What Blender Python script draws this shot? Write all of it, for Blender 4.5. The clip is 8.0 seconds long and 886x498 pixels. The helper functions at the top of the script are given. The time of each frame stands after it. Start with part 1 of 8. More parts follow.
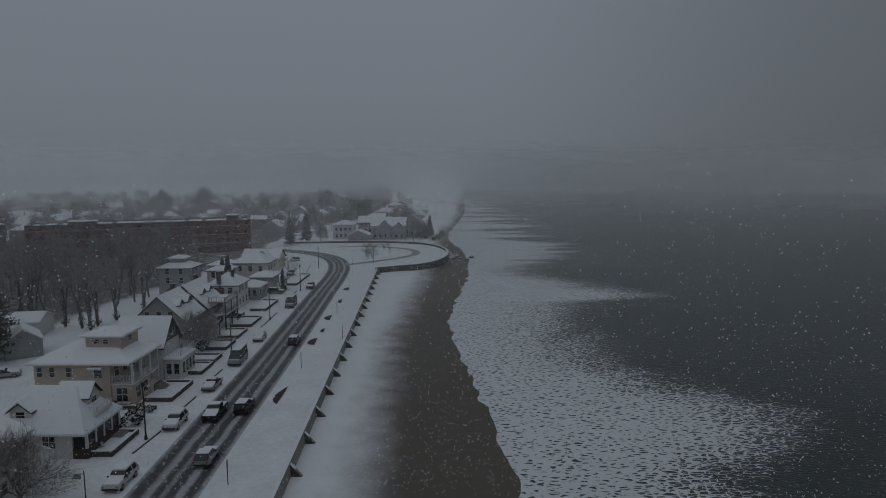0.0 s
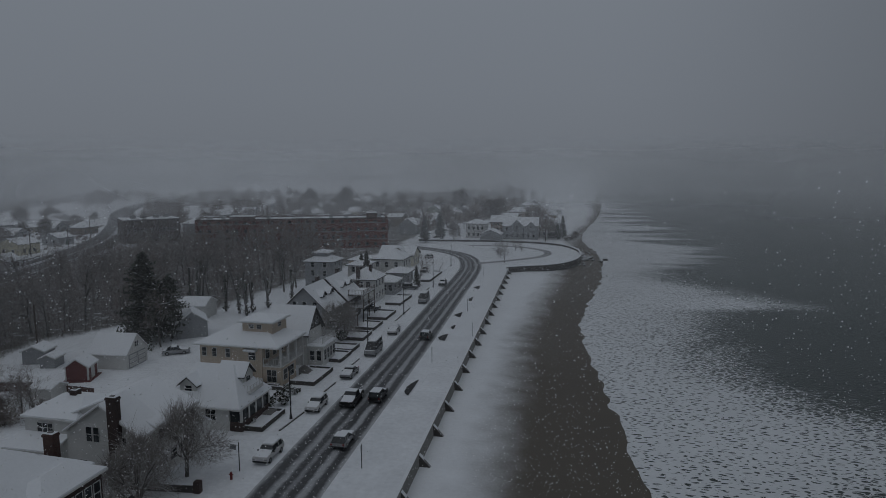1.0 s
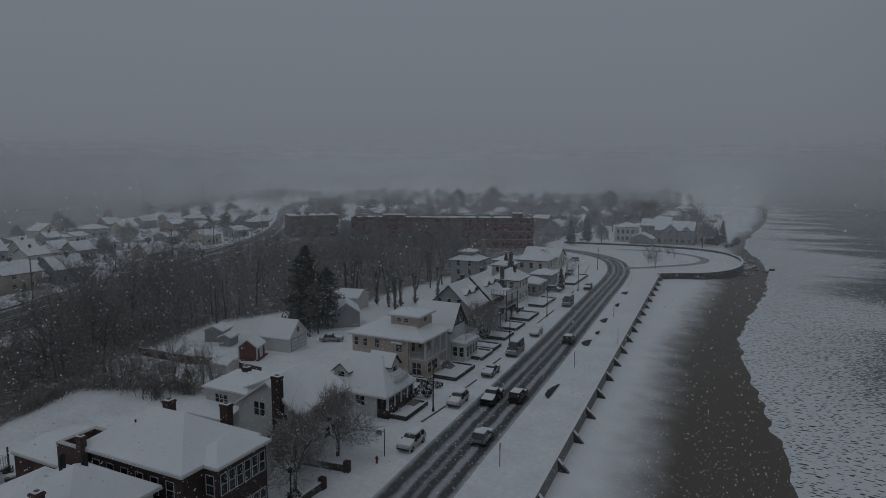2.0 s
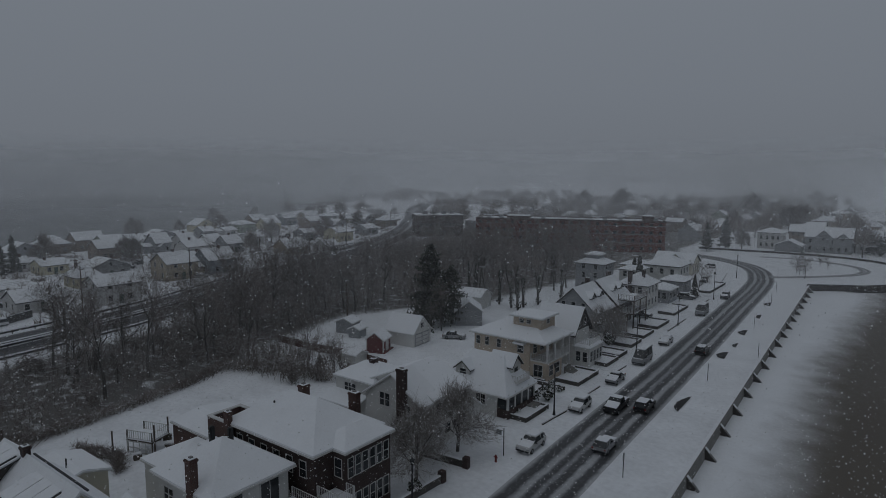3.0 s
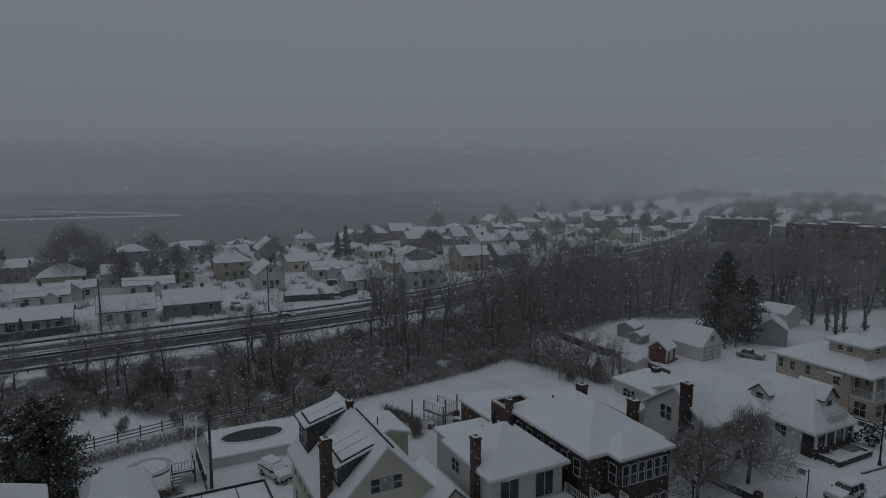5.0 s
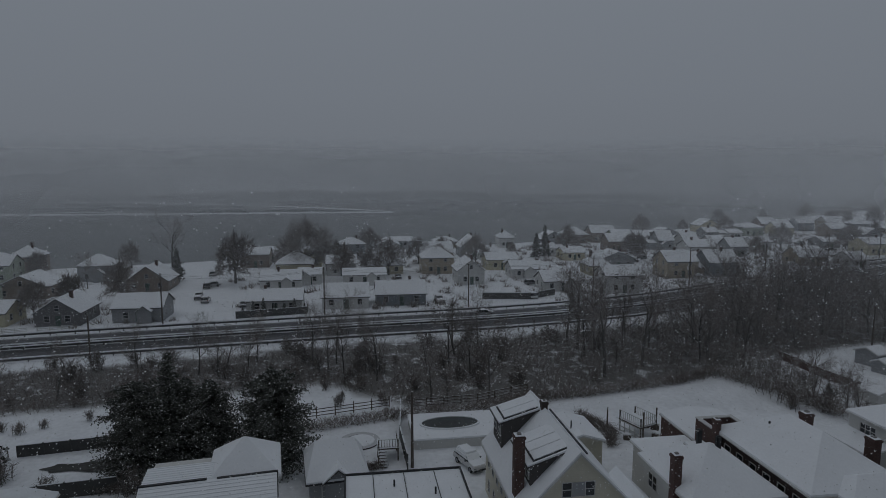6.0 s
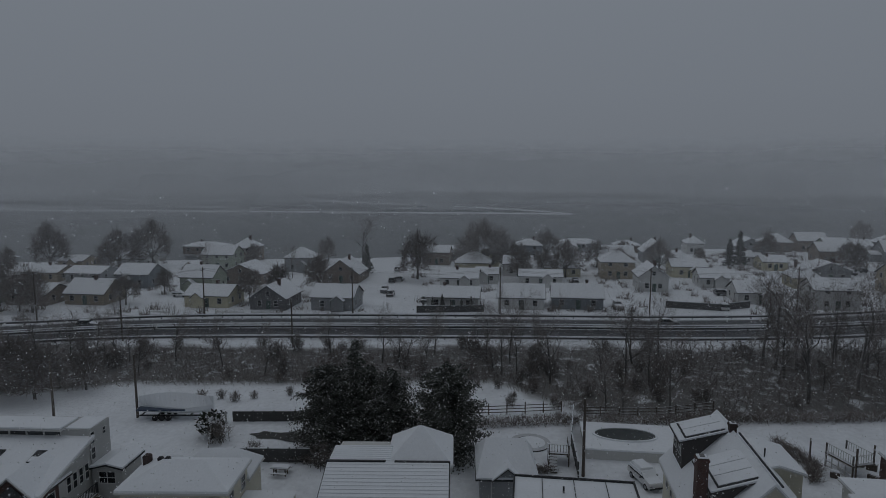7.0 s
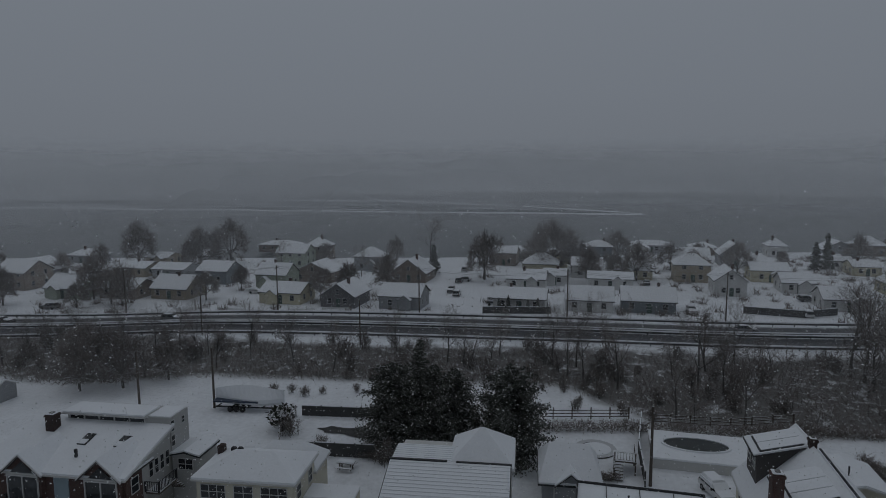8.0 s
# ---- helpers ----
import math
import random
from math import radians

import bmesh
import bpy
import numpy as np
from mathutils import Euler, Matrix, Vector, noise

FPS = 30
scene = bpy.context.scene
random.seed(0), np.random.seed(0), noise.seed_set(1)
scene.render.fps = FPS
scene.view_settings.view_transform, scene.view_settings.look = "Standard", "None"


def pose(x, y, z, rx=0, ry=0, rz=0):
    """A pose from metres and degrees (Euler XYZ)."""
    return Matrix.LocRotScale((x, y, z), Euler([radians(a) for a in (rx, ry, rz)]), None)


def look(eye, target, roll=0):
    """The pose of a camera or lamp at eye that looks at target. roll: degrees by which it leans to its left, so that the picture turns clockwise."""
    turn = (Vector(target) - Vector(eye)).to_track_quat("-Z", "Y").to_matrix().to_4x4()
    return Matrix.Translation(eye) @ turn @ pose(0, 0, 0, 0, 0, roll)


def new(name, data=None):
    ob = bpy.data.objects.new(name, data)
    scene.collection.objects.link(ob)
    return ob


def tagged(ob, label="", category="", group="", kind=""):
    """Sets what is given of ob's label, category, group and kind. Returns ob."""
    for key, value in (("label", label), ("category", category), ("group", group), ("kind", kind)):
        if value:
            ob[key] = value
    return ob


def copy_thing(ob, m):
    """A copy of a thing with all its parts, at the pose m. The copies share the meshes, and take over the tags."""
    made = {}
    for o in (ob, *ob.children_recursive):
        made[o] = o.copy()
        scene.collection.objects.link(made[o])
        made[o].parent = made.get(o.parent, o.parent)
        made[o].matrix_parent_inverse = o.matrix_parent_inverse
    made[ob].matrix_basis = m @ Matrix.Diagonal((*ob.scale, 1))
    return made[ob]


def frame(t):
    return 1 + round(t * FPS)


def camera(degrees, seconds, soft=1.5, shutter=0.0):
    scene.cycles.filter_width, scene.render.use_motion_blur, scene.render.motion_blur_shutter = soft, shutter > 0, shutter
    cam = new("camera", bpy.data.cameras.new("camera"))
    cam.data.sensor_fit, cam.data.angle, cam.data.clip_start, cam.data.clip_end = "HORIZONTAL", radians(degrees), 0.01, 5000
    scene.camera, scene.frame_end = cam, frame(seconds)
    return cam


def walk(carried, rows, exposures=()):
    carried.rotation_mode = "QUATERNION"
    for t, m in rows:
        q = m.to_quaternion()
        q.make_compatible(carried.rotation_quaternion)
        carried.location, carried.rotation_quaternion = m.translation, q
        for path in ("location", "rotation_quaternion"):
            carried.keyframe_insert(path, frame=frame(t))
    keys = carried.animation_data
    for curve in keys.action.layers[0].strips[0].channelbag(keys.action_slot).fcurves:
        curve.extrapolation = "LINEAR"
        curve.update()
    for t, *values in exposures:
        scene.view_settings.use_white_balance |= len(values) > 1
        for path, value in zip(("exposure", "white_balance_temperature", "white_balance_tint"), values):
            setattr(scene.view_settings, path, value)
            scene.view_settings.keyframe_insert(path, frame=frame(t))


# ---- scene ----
# camera: a drone hovering 30 m over the shore road, turning to its left
cam = camera(71.20, 8.0, soft=0.65)
ROWS = [
    (0.0, -0.00, 0.00, 29.70, 0.00, -7.17, -0.12),
    (0.5, 0.03, -0.17, 29.77, 4.20, -7.24, -0.18),
    (1.0, 0.07, -0.36, 29.83, 12.24, -7.20, -0.13),
    (1.5, 0.11, -0.51, 29.89, 19.28, -7.17, 0.00),
    (3.0, 0.04, -0.78, 29.73, 37.13, -7.07, 0.18),
    (3.5, 0.05, -0.83, 29.73, 41.91, -7.11, 0.17),
    (4.0, 0.07, -0.88, 29.74, 46.84, -7.12, 0.09),
    (4.5, -0.02, -0.92, 29.72, 53.65, -7.16, 0.14),
    (5.0, 0.19, -1.23, 29.93, 63.12, -7.23, 0.14),
    (6.5, 0.43, -1.55, 30.02, 89.94, -7.19, 0.04),
    (7.0, 0.39, -1.49, 30.02, 97.86, -7.14, -0.08),
    (7.5, 0.30, -1.30, 30.26, 103.15, -7.21, -0.22),
    (8.0, 0.41, -1.09, 30.20, 104.23, -7.14, -0.33),
]
# seconds, x, y, z, yaw, pitch, roll
walk(cam, [(t, pose(x, y, z) @ pose(0, 0, 0, 0, 0, yaw) @ pose(0, 0, 0, 90 + pitch, 0, 0) @ pose(0, 0, 0, 0, 0, roll))
           for t, x, y, z, yaw, pitch, roll in ROWS])

# ---- light: thick overcast sky in falling snow, brightest overhead ----
world = bpy.data.worlds.new("overcast_sky")
scene.world = world
world.use_nodes = True
wn, wl = world.node_tree.nodes, world.node_tree.links
coord = wn.new("ShaderNodeTexCoord")
split = wn.new("ShaderNodeSeparateXYZ")
ramp = wn.new("ShaderNodeValToRGB")
wl.new(coord.outputs["Generated"], split.inputs[0])
wl.new(split.outputs["Z"], ramp.inputs[0])
SKY_STOPS = [(0.0, (0.134, 0.15, 0.172)), (0.03, (0.145, 0.162, 0.187)), (0.12, (0.157, 0.176, 0.204)), (0.28, (0.17, 0.191, 0.222)),
             (0.5, (0.178, 0.2, 0.231)), (1.0, (0.196, 0.218, 0.25))]
for i, (at, c) in enumerate(SKY_STOPS):
    e = ramp.color_ramp.elements[i] if i < 2 else ramp.color_ramp.elements.new(at)
    e.position, e.color = at, (*c, 1)
# the sky is duller over the open sea to the east
dull = wn.new("ShaderNodeMapRange")
dull.interpolation_type = "SMOOTHSTEP"
for k, v in zip(("From Min", "From Max", "To Min", "To Max"), (0.0, 0.7, 1.0, 0.62)):
    dull.inputs[k].default_value = v
wl.new(split.outputs["X"], dull.inputs["Value"])
tint = wn.new("ShaderNodeVectorMath"); tint.operation = "SCALE"
wl.new(ramp.outputs[0], tint.inputs[0]); wl.new(dull.outputs[0], tint.inputs["Scale"])
wl.new(tint.outputs[0], wn["Background"].inputs["Color"])
wn["Background"].inputs["Strength"].default_value = 1.0
sun = new("sun", bpy.data.lights.new("sun", "SUN"))
sun.data.energy, sun.data.angle, sun.data.color = 0.1, radians(60), (1.0, 0.97, 0.93)
sun.matrix_world = look((0, 0, 100), (12, 30, 0))

# ---- materials ----
def surface(name, color, rough=0.8, var=0.15, scale=1.5, fine=30.0, bump=0.15, metal=0.0, snow=0.0, spread=0.0, edge=0.55, spec=0.5):
    """A weathered surface: two scales of variation, fine relief and, where wanted, snow lying on what faces up."""
    m = bpy.data.materials.new(name)
    m.use_nodes = True
    n, l = m.node_tree.nodes, m.node_tree.links
    b = n["Principled BSDF"]
    b.inputs["Roughness"].default_value, b.inputs["Metallic"].default_value = rough, metal
    b.inputs["Specular IOR Level"].default_value = spec
    tc = n.new("ShaderNodeTexCoord")
    big, small = n.new("ShaderNodeTexNoise"), n.new("ShaderNodeTexNoise")
    big.inputs["Scale"].default_value, small.inputs["Scale"].default_value = scale, fine
    big.inputs["Detail"].default_value, small.inputs["Detail"].default_value = 4, 2
    for x in (big, small):
        l.new(tc.outputs["Object"], x.inputs["Vector"])
    add = n.new("ShaderNodeMath"); add.operation = "ADD"
    l.new(big.outputs["Fac"], add.inputs[0]); l.new(small.outputs["Fac"], add.inputs[1])
    rng = n.new("ShaderNodeMapRange")
    rng.inputs["From Min"].default_value, rng.inputs["From Max"].default_value = 0.6, 1.4
    rng.inputs["To Min"].default_value, rng.inputs["To Max"].default_value = 1 - var, 1 + var
    l.new(add.outputs[0], rng.inputs["Value"])
    value = rng.outputs[0]
    if spread:
        info = n.new("ShaderNodeObjectInfo")
        r2 = n.new("ShaderNodeMapRange")
        r2.inputs["To Min"].default_value, r2.inputs["To Max"].default_value = 1 - spread, 1 + spread
        l.new(info.outputs["Random"], r2.inputs["Value"])
        mul = n.new("ShaderNodeMath"); mul.operation = "MULTIPLY"
        l.new(value, mul.inputs[0]); l.new(r2.outputs[0], mul.inputs[1])
        value = mul.outputs[0]
    col = n.new("ShaderNodeVectorMath"); col.operation = "SCALE"
    col.inputs[0].default_value = color
    l.new(value, col.inputs["Scale"])
    out = col.outputs[0]
    if snow:
        geo, sep = n.new("ShaderNodeNewGeometry"), n.new("ShaderNodeSeparateXYZ")
        l.new(geo.outputs["Normal"], sep.inputs[0])
        jit = n.new("ShaderNodeMath"); jit.operation = "MULTIPLY_ADD"
        jit.inputs[1].default_value = 0.5
        l.new(big.outputs["Fac"], jit.inputs[0]); l.new(sep.outputs["Z"], jit.inputs[2])
        mr = n.new("ShaderNodeMapRange")
        mr.inputs["From Min"].default_value, mr.inputs["From Max"].default_value = edge + 0.15, edge + 0.4
        mr.inputs["To Max"].default_value = snow
        l.new(jit.outputs[0], mr.inputs["Value"])
        mix = n.new("ShaderNodeMix"); mix.data_type = "RGBA"
        l.new(mr.outputs[0], mix.inputs["Factor"]); l.new(out, mix.inputs["A"])
        mix.inputs["B"].default_value = (0.86, 0.88, 0.905, 1)
        out = mix.outputs["Result"]
    l.new(out, b.inputs["Base Color"])
    if bump:
        bp = n.new("ShaderNodeBump")
        bp.inputs["Strength"].default_value, bp.inputs["Distance"].default_value = bump, 0.05
        l.new(add.outputs[0], bp.inputs["Height"]); l.new(bp.outputs[0], b.inputs["Normal"])
    return m


def nodes_of(m):
    return m.node_tree.nodes, m.node_tree.links, m.node_tree.nodes["Principled BSDF"]


def noise_node(n, l, vector, scale, detail=3.0, rough=0.5):
    t = n.new("ShaderNodeTexNoise")
    t.inputs["Scale"].default_value, t.inputs["Detail"].default_value, t.inputs["Roughness"].default_value = scale, detail, rough
    l.new(vector, t.inputs["Vector"])
    return t.outputs["Fac"]


def math_node(n, l, op, a, b=0.0, c=0.0):
    t = n.new("ShaderNodeMath"); t.operation = op
    for i, v in enumerate((a, b, c)):
        if isinstance(v, (int, float)):
            t.inputs[i].default_value = v
        else:
            l.new(v, t.inputs[i])
    return t.outputs[0]


def range_node(n, l, v, a, b, c=0.0, d=1.0, smooth=False):
    t = n.new("ShaderNodeMapRange")
    t.interpolation_type = "SMOOTHSTEP" if smooth else "LINEAR"
    for k, x in zip(("From Min", "From Max", "To Min", "To Max"), (a, b, c, d)):
        t.inputs[k].default_value = x
    l.new(v, t.inputs["Value"])
    return t.outputs[0]


def mix_node(n, l, fac, a, b):
    t = n.new("ShaderNodeMix"); t.data_type = "RGBA"
    l.new(fac, t.inputs["Factor"])
    for k, v in (("A", a), ("B", b)):
        if isinstance(v, tuple):
            t.inputs[k].default_value = (*v, 1)
        else:
            l.new(v, t.inputs[k])
    return t.outputs["Result"]


def curve_of(n, l, v, lo, hi, stops, top):
    """A smooth table: stops are (place, value); the answer runs from 0 to top."""
    r = n.new("ShaderNodeValToRGB")
    r.color_ramp.interpolation = "EASE"
    for i, (at, val) in enumerate(stops):
        e = r.color_ramp.elements[i] if i < 2 else r.color_ramp.elements.new(at)
        e.position = (at - lo) / (hi - lo)
        e.color = (val / top,) * 3 + (1,)
    l.new(range_node(n, l, v, lo, hi), r.inputs[0])
    return math_node(n, l, "MULTIPLY", r.outputs[0], top)


SNOW = surface("snow", (0.86, 0.88, 0.905), 0.75, 0.05, 0.25, 2.0, 0.35, spec=0.2)
ROOF_SNOW = surface("roof_snow", (0.86, 0.88, 0.905), 0.75, 0.04, 0.6, 5.0, 0.3, spec=0.2)


def lawn_material():
    """Snow over the whole ground, thin and stained where the scrub and the back yards lie."""
    m = surface("snow_ground", (0.83, 0.85, 0.875), 0.75, 0.12, 0.22, 1.6, 0.6, spec=0.2)
    n, l, b = nodes_of(m)
    geo, sep = n.new("ShaderNodeNewGeometry"), n.new("ShaderNodeSeparateXYZ")
    l.new(geo.outputs["Position"], sep.inputs[0])
    x, y = sep.outputs["X"], sep.outputs["Y"]
    near = curve_of(n, l, y, -200, 300, [(-200, 69), (-76, 70), (-55, 78), (-6, 85), (2, 79), (8, 73.5), (20, 74), (50, 80), (62, 87), (88, 92), (120, 76), (200, 70), (300, 72)], 200)
    far = curve_of(n, l, y, -200, 300, [(-200, 78), (-60, 98), (20, 108), (60, 113), (110, 146), (180, 168), (300, 195)], 200)
    depth = math_node(n, l, "MULTIPLY", x, -1.0)
    wob = math_node(n, l, "MULTIPLY_ADD", noise_node(n, l, geo.outputs["Position"], 0.12, 4), 6.0, -3.0)
    d = math_node(n, l, "ADD", depth, wob)
    inside = math_node(n, l, "MULTIPLY", range_node(n, l, math_node(n, l, "SUBTRACT", d, near), -1.5, 2.5, smooth=True),
                       range_node(n, l, math_node(n, l, "SUBTRACT", far, d), -1.0, 3.0, smooth=True))
    spots = range_node(n, l, noise_node(n, l, geo.outputs["Position"], 0.4, 6, 0.65), 0.32, 0.46, 0.0, 0.95)
    brown = mix_node(n, l, noise_node(n, l, geo.outputs["Position"], 2.0, 4), (0.09, 0.086, 0.08), (0.21, 0.2, 0.19))
    link = b.inputs["Base Color"].links[0].from_socket
    l.new(mix_node(n, l, math_node(n, l, "MULTIPLY", inside, spots), link, brown), b.inputs["Base Color"])
    return m


def beach_material():
    """Snow that thins out to dark wet sand towards the water."""
    m = surface("snowy_beach", (0.86, 0.88, 0.905), 0.75, 0.05, 0.15, 2.0, 0.35, spec=0.25)
    n, l, b = nodes_of(m)
    geo, sep = n.new("ShaderNodeNewGeometry"), n.new("ShaderNodeSeparateXYZ")
    l.new(geo.outputs["Position"], sep.inputs[0])
    x, y, pos = sep.outputs["X"], sep.outputs["Y"], geo.outputs["Position"]
    line = math_node(n, l, "ADD", curve_of(n, l, y, 0, 900, [(0, 13), (56, 13.6), (84, 12.6), (113, 11.6), (143, 13.4), (182, 16), (260, 19), (328, 22), (388, 28), (473, 33), (595, 35), (842, 47), (900, 50)], 60), -20.0)
    d = math_node(n, l, "SUBTRACT", x, line)
    d = math_node(n, l, "ADD", d, math_node(n, l, "MULTIPLY_ADD", noise_node(n, l, pos, 0.25, 5), 5.0, -2.5))
    d = math_node(n, l, "ADD", d, math_node(n, l, "MULTIPLY_ADD", noise_node(n, l, pos, 3.0, 4, 0.7), 2.4, -1.2))
    wet = range_node(n, l, d, -6.5, 3.0, smooth=True)
    grain = noise_node(n, l, pos, 8.0, 6, 0.7)
    sand = mix_node(n, l, grain, (0.098, 0.084, 0.067), (0.155, 0.135, 0.11))
    link = b.inputs["Base Color"].links[0].from_socket
    l.new(mix_node(n, l, wet, link, sand), b.inputs["Base Color"])
    l.new(range_node(n, l, wet, 0, 1, 0.75, 0.55), b.inputs["Roughness"])
    return m


def sea_material():
    """Grey-green water with a broad belt of churned slush and foam along the shore, torn into short dark gaps."""
    m = bpy.data.materials.new("winter_sea"); m.use_nodes = True
    n, l, b = nodes_of(m)
    geo, sep = n.new("ShaderNodeNewGeometry"), n.new("ShaderNodeSeparateXYZ")
    l.new(geo.outputs["Position"], sep.inputs[0])
    x, y, pos = sep.outputs["X"], sep.outputs["Y"], geo.outputs["Position"]
    rim = curve_of(n, l, y, 0, 420, [(0, 30), (58, 36), (78, 52), (90, 42), (102, 33), (121, 33), (146, 37), (158, 62), (172, 48), (198, 33), (240, 50), (273, 58), (300, 40), (365, 52), (420, 40)], 100)
    edge = math_node(n, l, "ADD", math_node(n, l, "SUBTRACT", rim, x), math_node(n, l, "MULTIPLY_ADD", noise_node(n, l, pos, 0.11, 6, 0.6), 22.0, -11.0))
    # far along the shore the belt is torn into long fingers
    drawn = n.new("ShaderNodeMapping"); drawn.inputs["Scale"].default_value = (0.012, 0.06, 1.0); drawn.inputs["Rotation"].default_value = (0, 0, radians(-9))
    l.new(pos, drawn.inputs["Vector"])
    torn = math_node(n, l, "MULTIPLY_ADD", noise_node(n, l, drawn.outputs[0], 1.0, 4, 0.6), 2.0, -1.0)
    edge = math_node(n, l, "ADD", edge, math_node(n, l, "MULTIPLY", torn, range_node(n, l, y, 150.0, 330.0, 0.0, 75.0)))
    belt = range_node(n, l, edge, -4.0, 20.0)
    stretch = n.new("ShaderNodeMapping"); stretch.inputs["Scale"].default_value = (0.6, 1.35, 1.0); stretch.inputs["Rotation"].default_value = (0, 0, radians(10))
    l.new(pos, stretch.inputs["Vector"])
    warp = n.new("ShaderNodeVectorMath"); warp.operation = "MULTIPLY_ADD"
    swirl = n.new("ShaderNodeTexNoise"); swirl.inputs["Scale"].default_value, swirl.inputs["Detail"].default_value = 0.8, 3
    l.new(stretch.outputs[0], swirl.inputs["Vector"])
    l.new(swirl.outputs["Color"], warp.inputs[0]); warp.inputs[1].default_value = (1.1, 1.1, 0.0); l.new(stretch.outputs[0], warp.inputs[2])
    cell = n.new("ShaderNodeTexVoronoi"); cell.feature = "DISTANCE_TO_EDGE"
    cell.inputs["Scale"].default_value = 1.5
    l.new(warp.outputs[0], cell.inputs["Vector"])
    fine = noise_node(n, l, stretch.outputs[0], 5.0, 3, 0.6)
    # grainy is high on the walls of the foam cells and low in the dark pools between them
    walls = math_node(n, l, "MULTIPLY_ADD", range_node(n, l, cell.outputs["Distance"], 0.0, 0.42, 1.0, 0.0), 0.42, math_node(n, l, "MULTIPLY", noise_node(n, l, stretch.outputs[0], 1.3, 4, 0.6), 0.55))
    grainy = math_node(n, l, "MULTIPLY_ADD", fine, 0.16, walls)
    cut = range_node(n, l, belt, 0.0, 1.0, 0.86, 0.5)
    foam = range_node(n, l, math_node(n, l, "SUBTRACT", grainy, cut), -0.02, 0.05)
    lace = math_node(n, l, "SUBTRACT", x, 6.0)
    shore = math_node(n, l, "MULTIPLY", range_node(n, l, lace, 6.0, -2.0), 0.55)
    foam = math_node(n, l, "MAXIMUM", foam, math_node(n, l, "MULTIPLY", shore, range_node(n, l, grainy, 0.4, 0.62)))
    inner = range_node(n, l, edge, 0.0, 30.0, 0.85, 1.0)
    foam = math_node(n, l, "MULTIPLY", foam, inner)
    water = mix_node(n, l, noise_node(n, l, pos, 0.05, 4), (0.04, 0.053, 0.05), (0.058, 0.074, 0.069))
    white = mix_node(n, l, fine, (0.68, 0.7, 0.72), (0.88, 0.9, 0.92))
    l.new(mix_node(n, l, foam, water, white), b.inputs["Base Color"])
    l.new(range_node(n, l, foam, 0, 1, 0.3, 0.8), b.inputs["Roughness"])
    b.inputs["IOR"].default_value = 1.33
    b.inputs["Specular IOR Level"].default_value = 0.5
    bp = n.new("ShaderNodeBump"); bp.inputs["Strength"].default_value, bp.inputs["Distance"].default_value = 0.5, 0.2
    l.new(grainy, bp.inputs["Height"]); l.new(bp.outputs[0], b.inputs["Normal"])
    return m


def road_material(name, lanes, dark=(0.045, 0.046, 0.049), slush=0.45):
    """Wet asphalt in the wheel tracks, grey slush between them and along the edges. UV: across 0 to 1, along in metres."""
    m = bpy.data.materials.new(name); m.use_nodes = True
    n, l, b = nodes_of(m)
    uv, sep = n.new("ShaderNodeUVMap"), n.new("ShaderNodeSeparateXYZ")
    uv.uv_map = "along"
    l.new(uv.outputs[0], sep.inputs[0])
    geo = n.new("ShaderNodeNewGeometry")
    pos = geo.outputs["Position"]
    wob = math_node(n, l, "MULTIPLY_ADD", noise_node(n, l, pos, 0.35, 4, 0.6), 0.09, -0.045)
    u = math_node(n, l, "ADD", sep.outputs["X"], wob)
    r = n.new("ShaderNodeValToRGB")
    for i, (at, v) in enumerate(lanes):
        e = r.color_ramp.elements[i] if i < 2 else r.color_ramp.elements.new(at)
        e.position, e.color = at, (v, v, v, 1)
    l.new(u, r.inputs[0])
    torn = noise_node(n, l, pos, 1.8, 5, 0.65)
    amount = range_node(n, l, math_node(n, l, "ADD", r.outputs[0], math_node(n, l, "MULTIPLY_ADD", torn, 0.6, -0.3)), 0.1, 0.75)
    tar = mix_node(n, l, noise_node(n, l, pos, 30.0, 3), dark, tuple(c * 2.1 for c in dark))
    l.new(mix_node(n, l, amount, tar, (slush, slush * 1.02, slush * 1.05)), b.inputs["Base Color"])
    l.new(range_node(n, l, amount, 0, 1, 0.5, 0.8), b.inputs["Roughness"])
    b.inputs["Specular IOR Level"].default_value = 0.3
    bp = n.new("ShaderNodeBump"); bp.inputs["Strength"].default_value, bp.inputs["Distance"].default_value = 0.5, 0.04
    l.new(amount, bp.inputs["Height"]); l.new(bp.outputs[0], b.inputs["Normal"])
    return m


def siding(name, color, board=0.14, spread=0.0):
    """Painted clapboard: boards give thin shaded laps."""
    m = surface(name, color, 0.65, 0.1, 0.7, 12.0, 0.1, spread=spread)
    n, l, b = nodes_of(m)
    geo, sep = n.new("ShaderNodeNewGeometry"), n.new("ShaderNodeSeparateXYZ")
    l.new(geo.outputs["Position"], sep.inputs[0])
    saw = math_node(n, l, "FRACT", math_node(n, l, "MULTIPLY", sep.outputs["Z"], 1 / board))
    bp = n.new("ShaderNodeBump"); bp.inputs["Strength"].default_value, bp.inputs["Distance"].default_value = 0.6, 0.02
    l.new(math_node(n, l, "MULTIPLY", saw, -1.0), bp.inputs["Height"]); l.new(bp.outputs[0], b.inputs["Normal"])
    return m


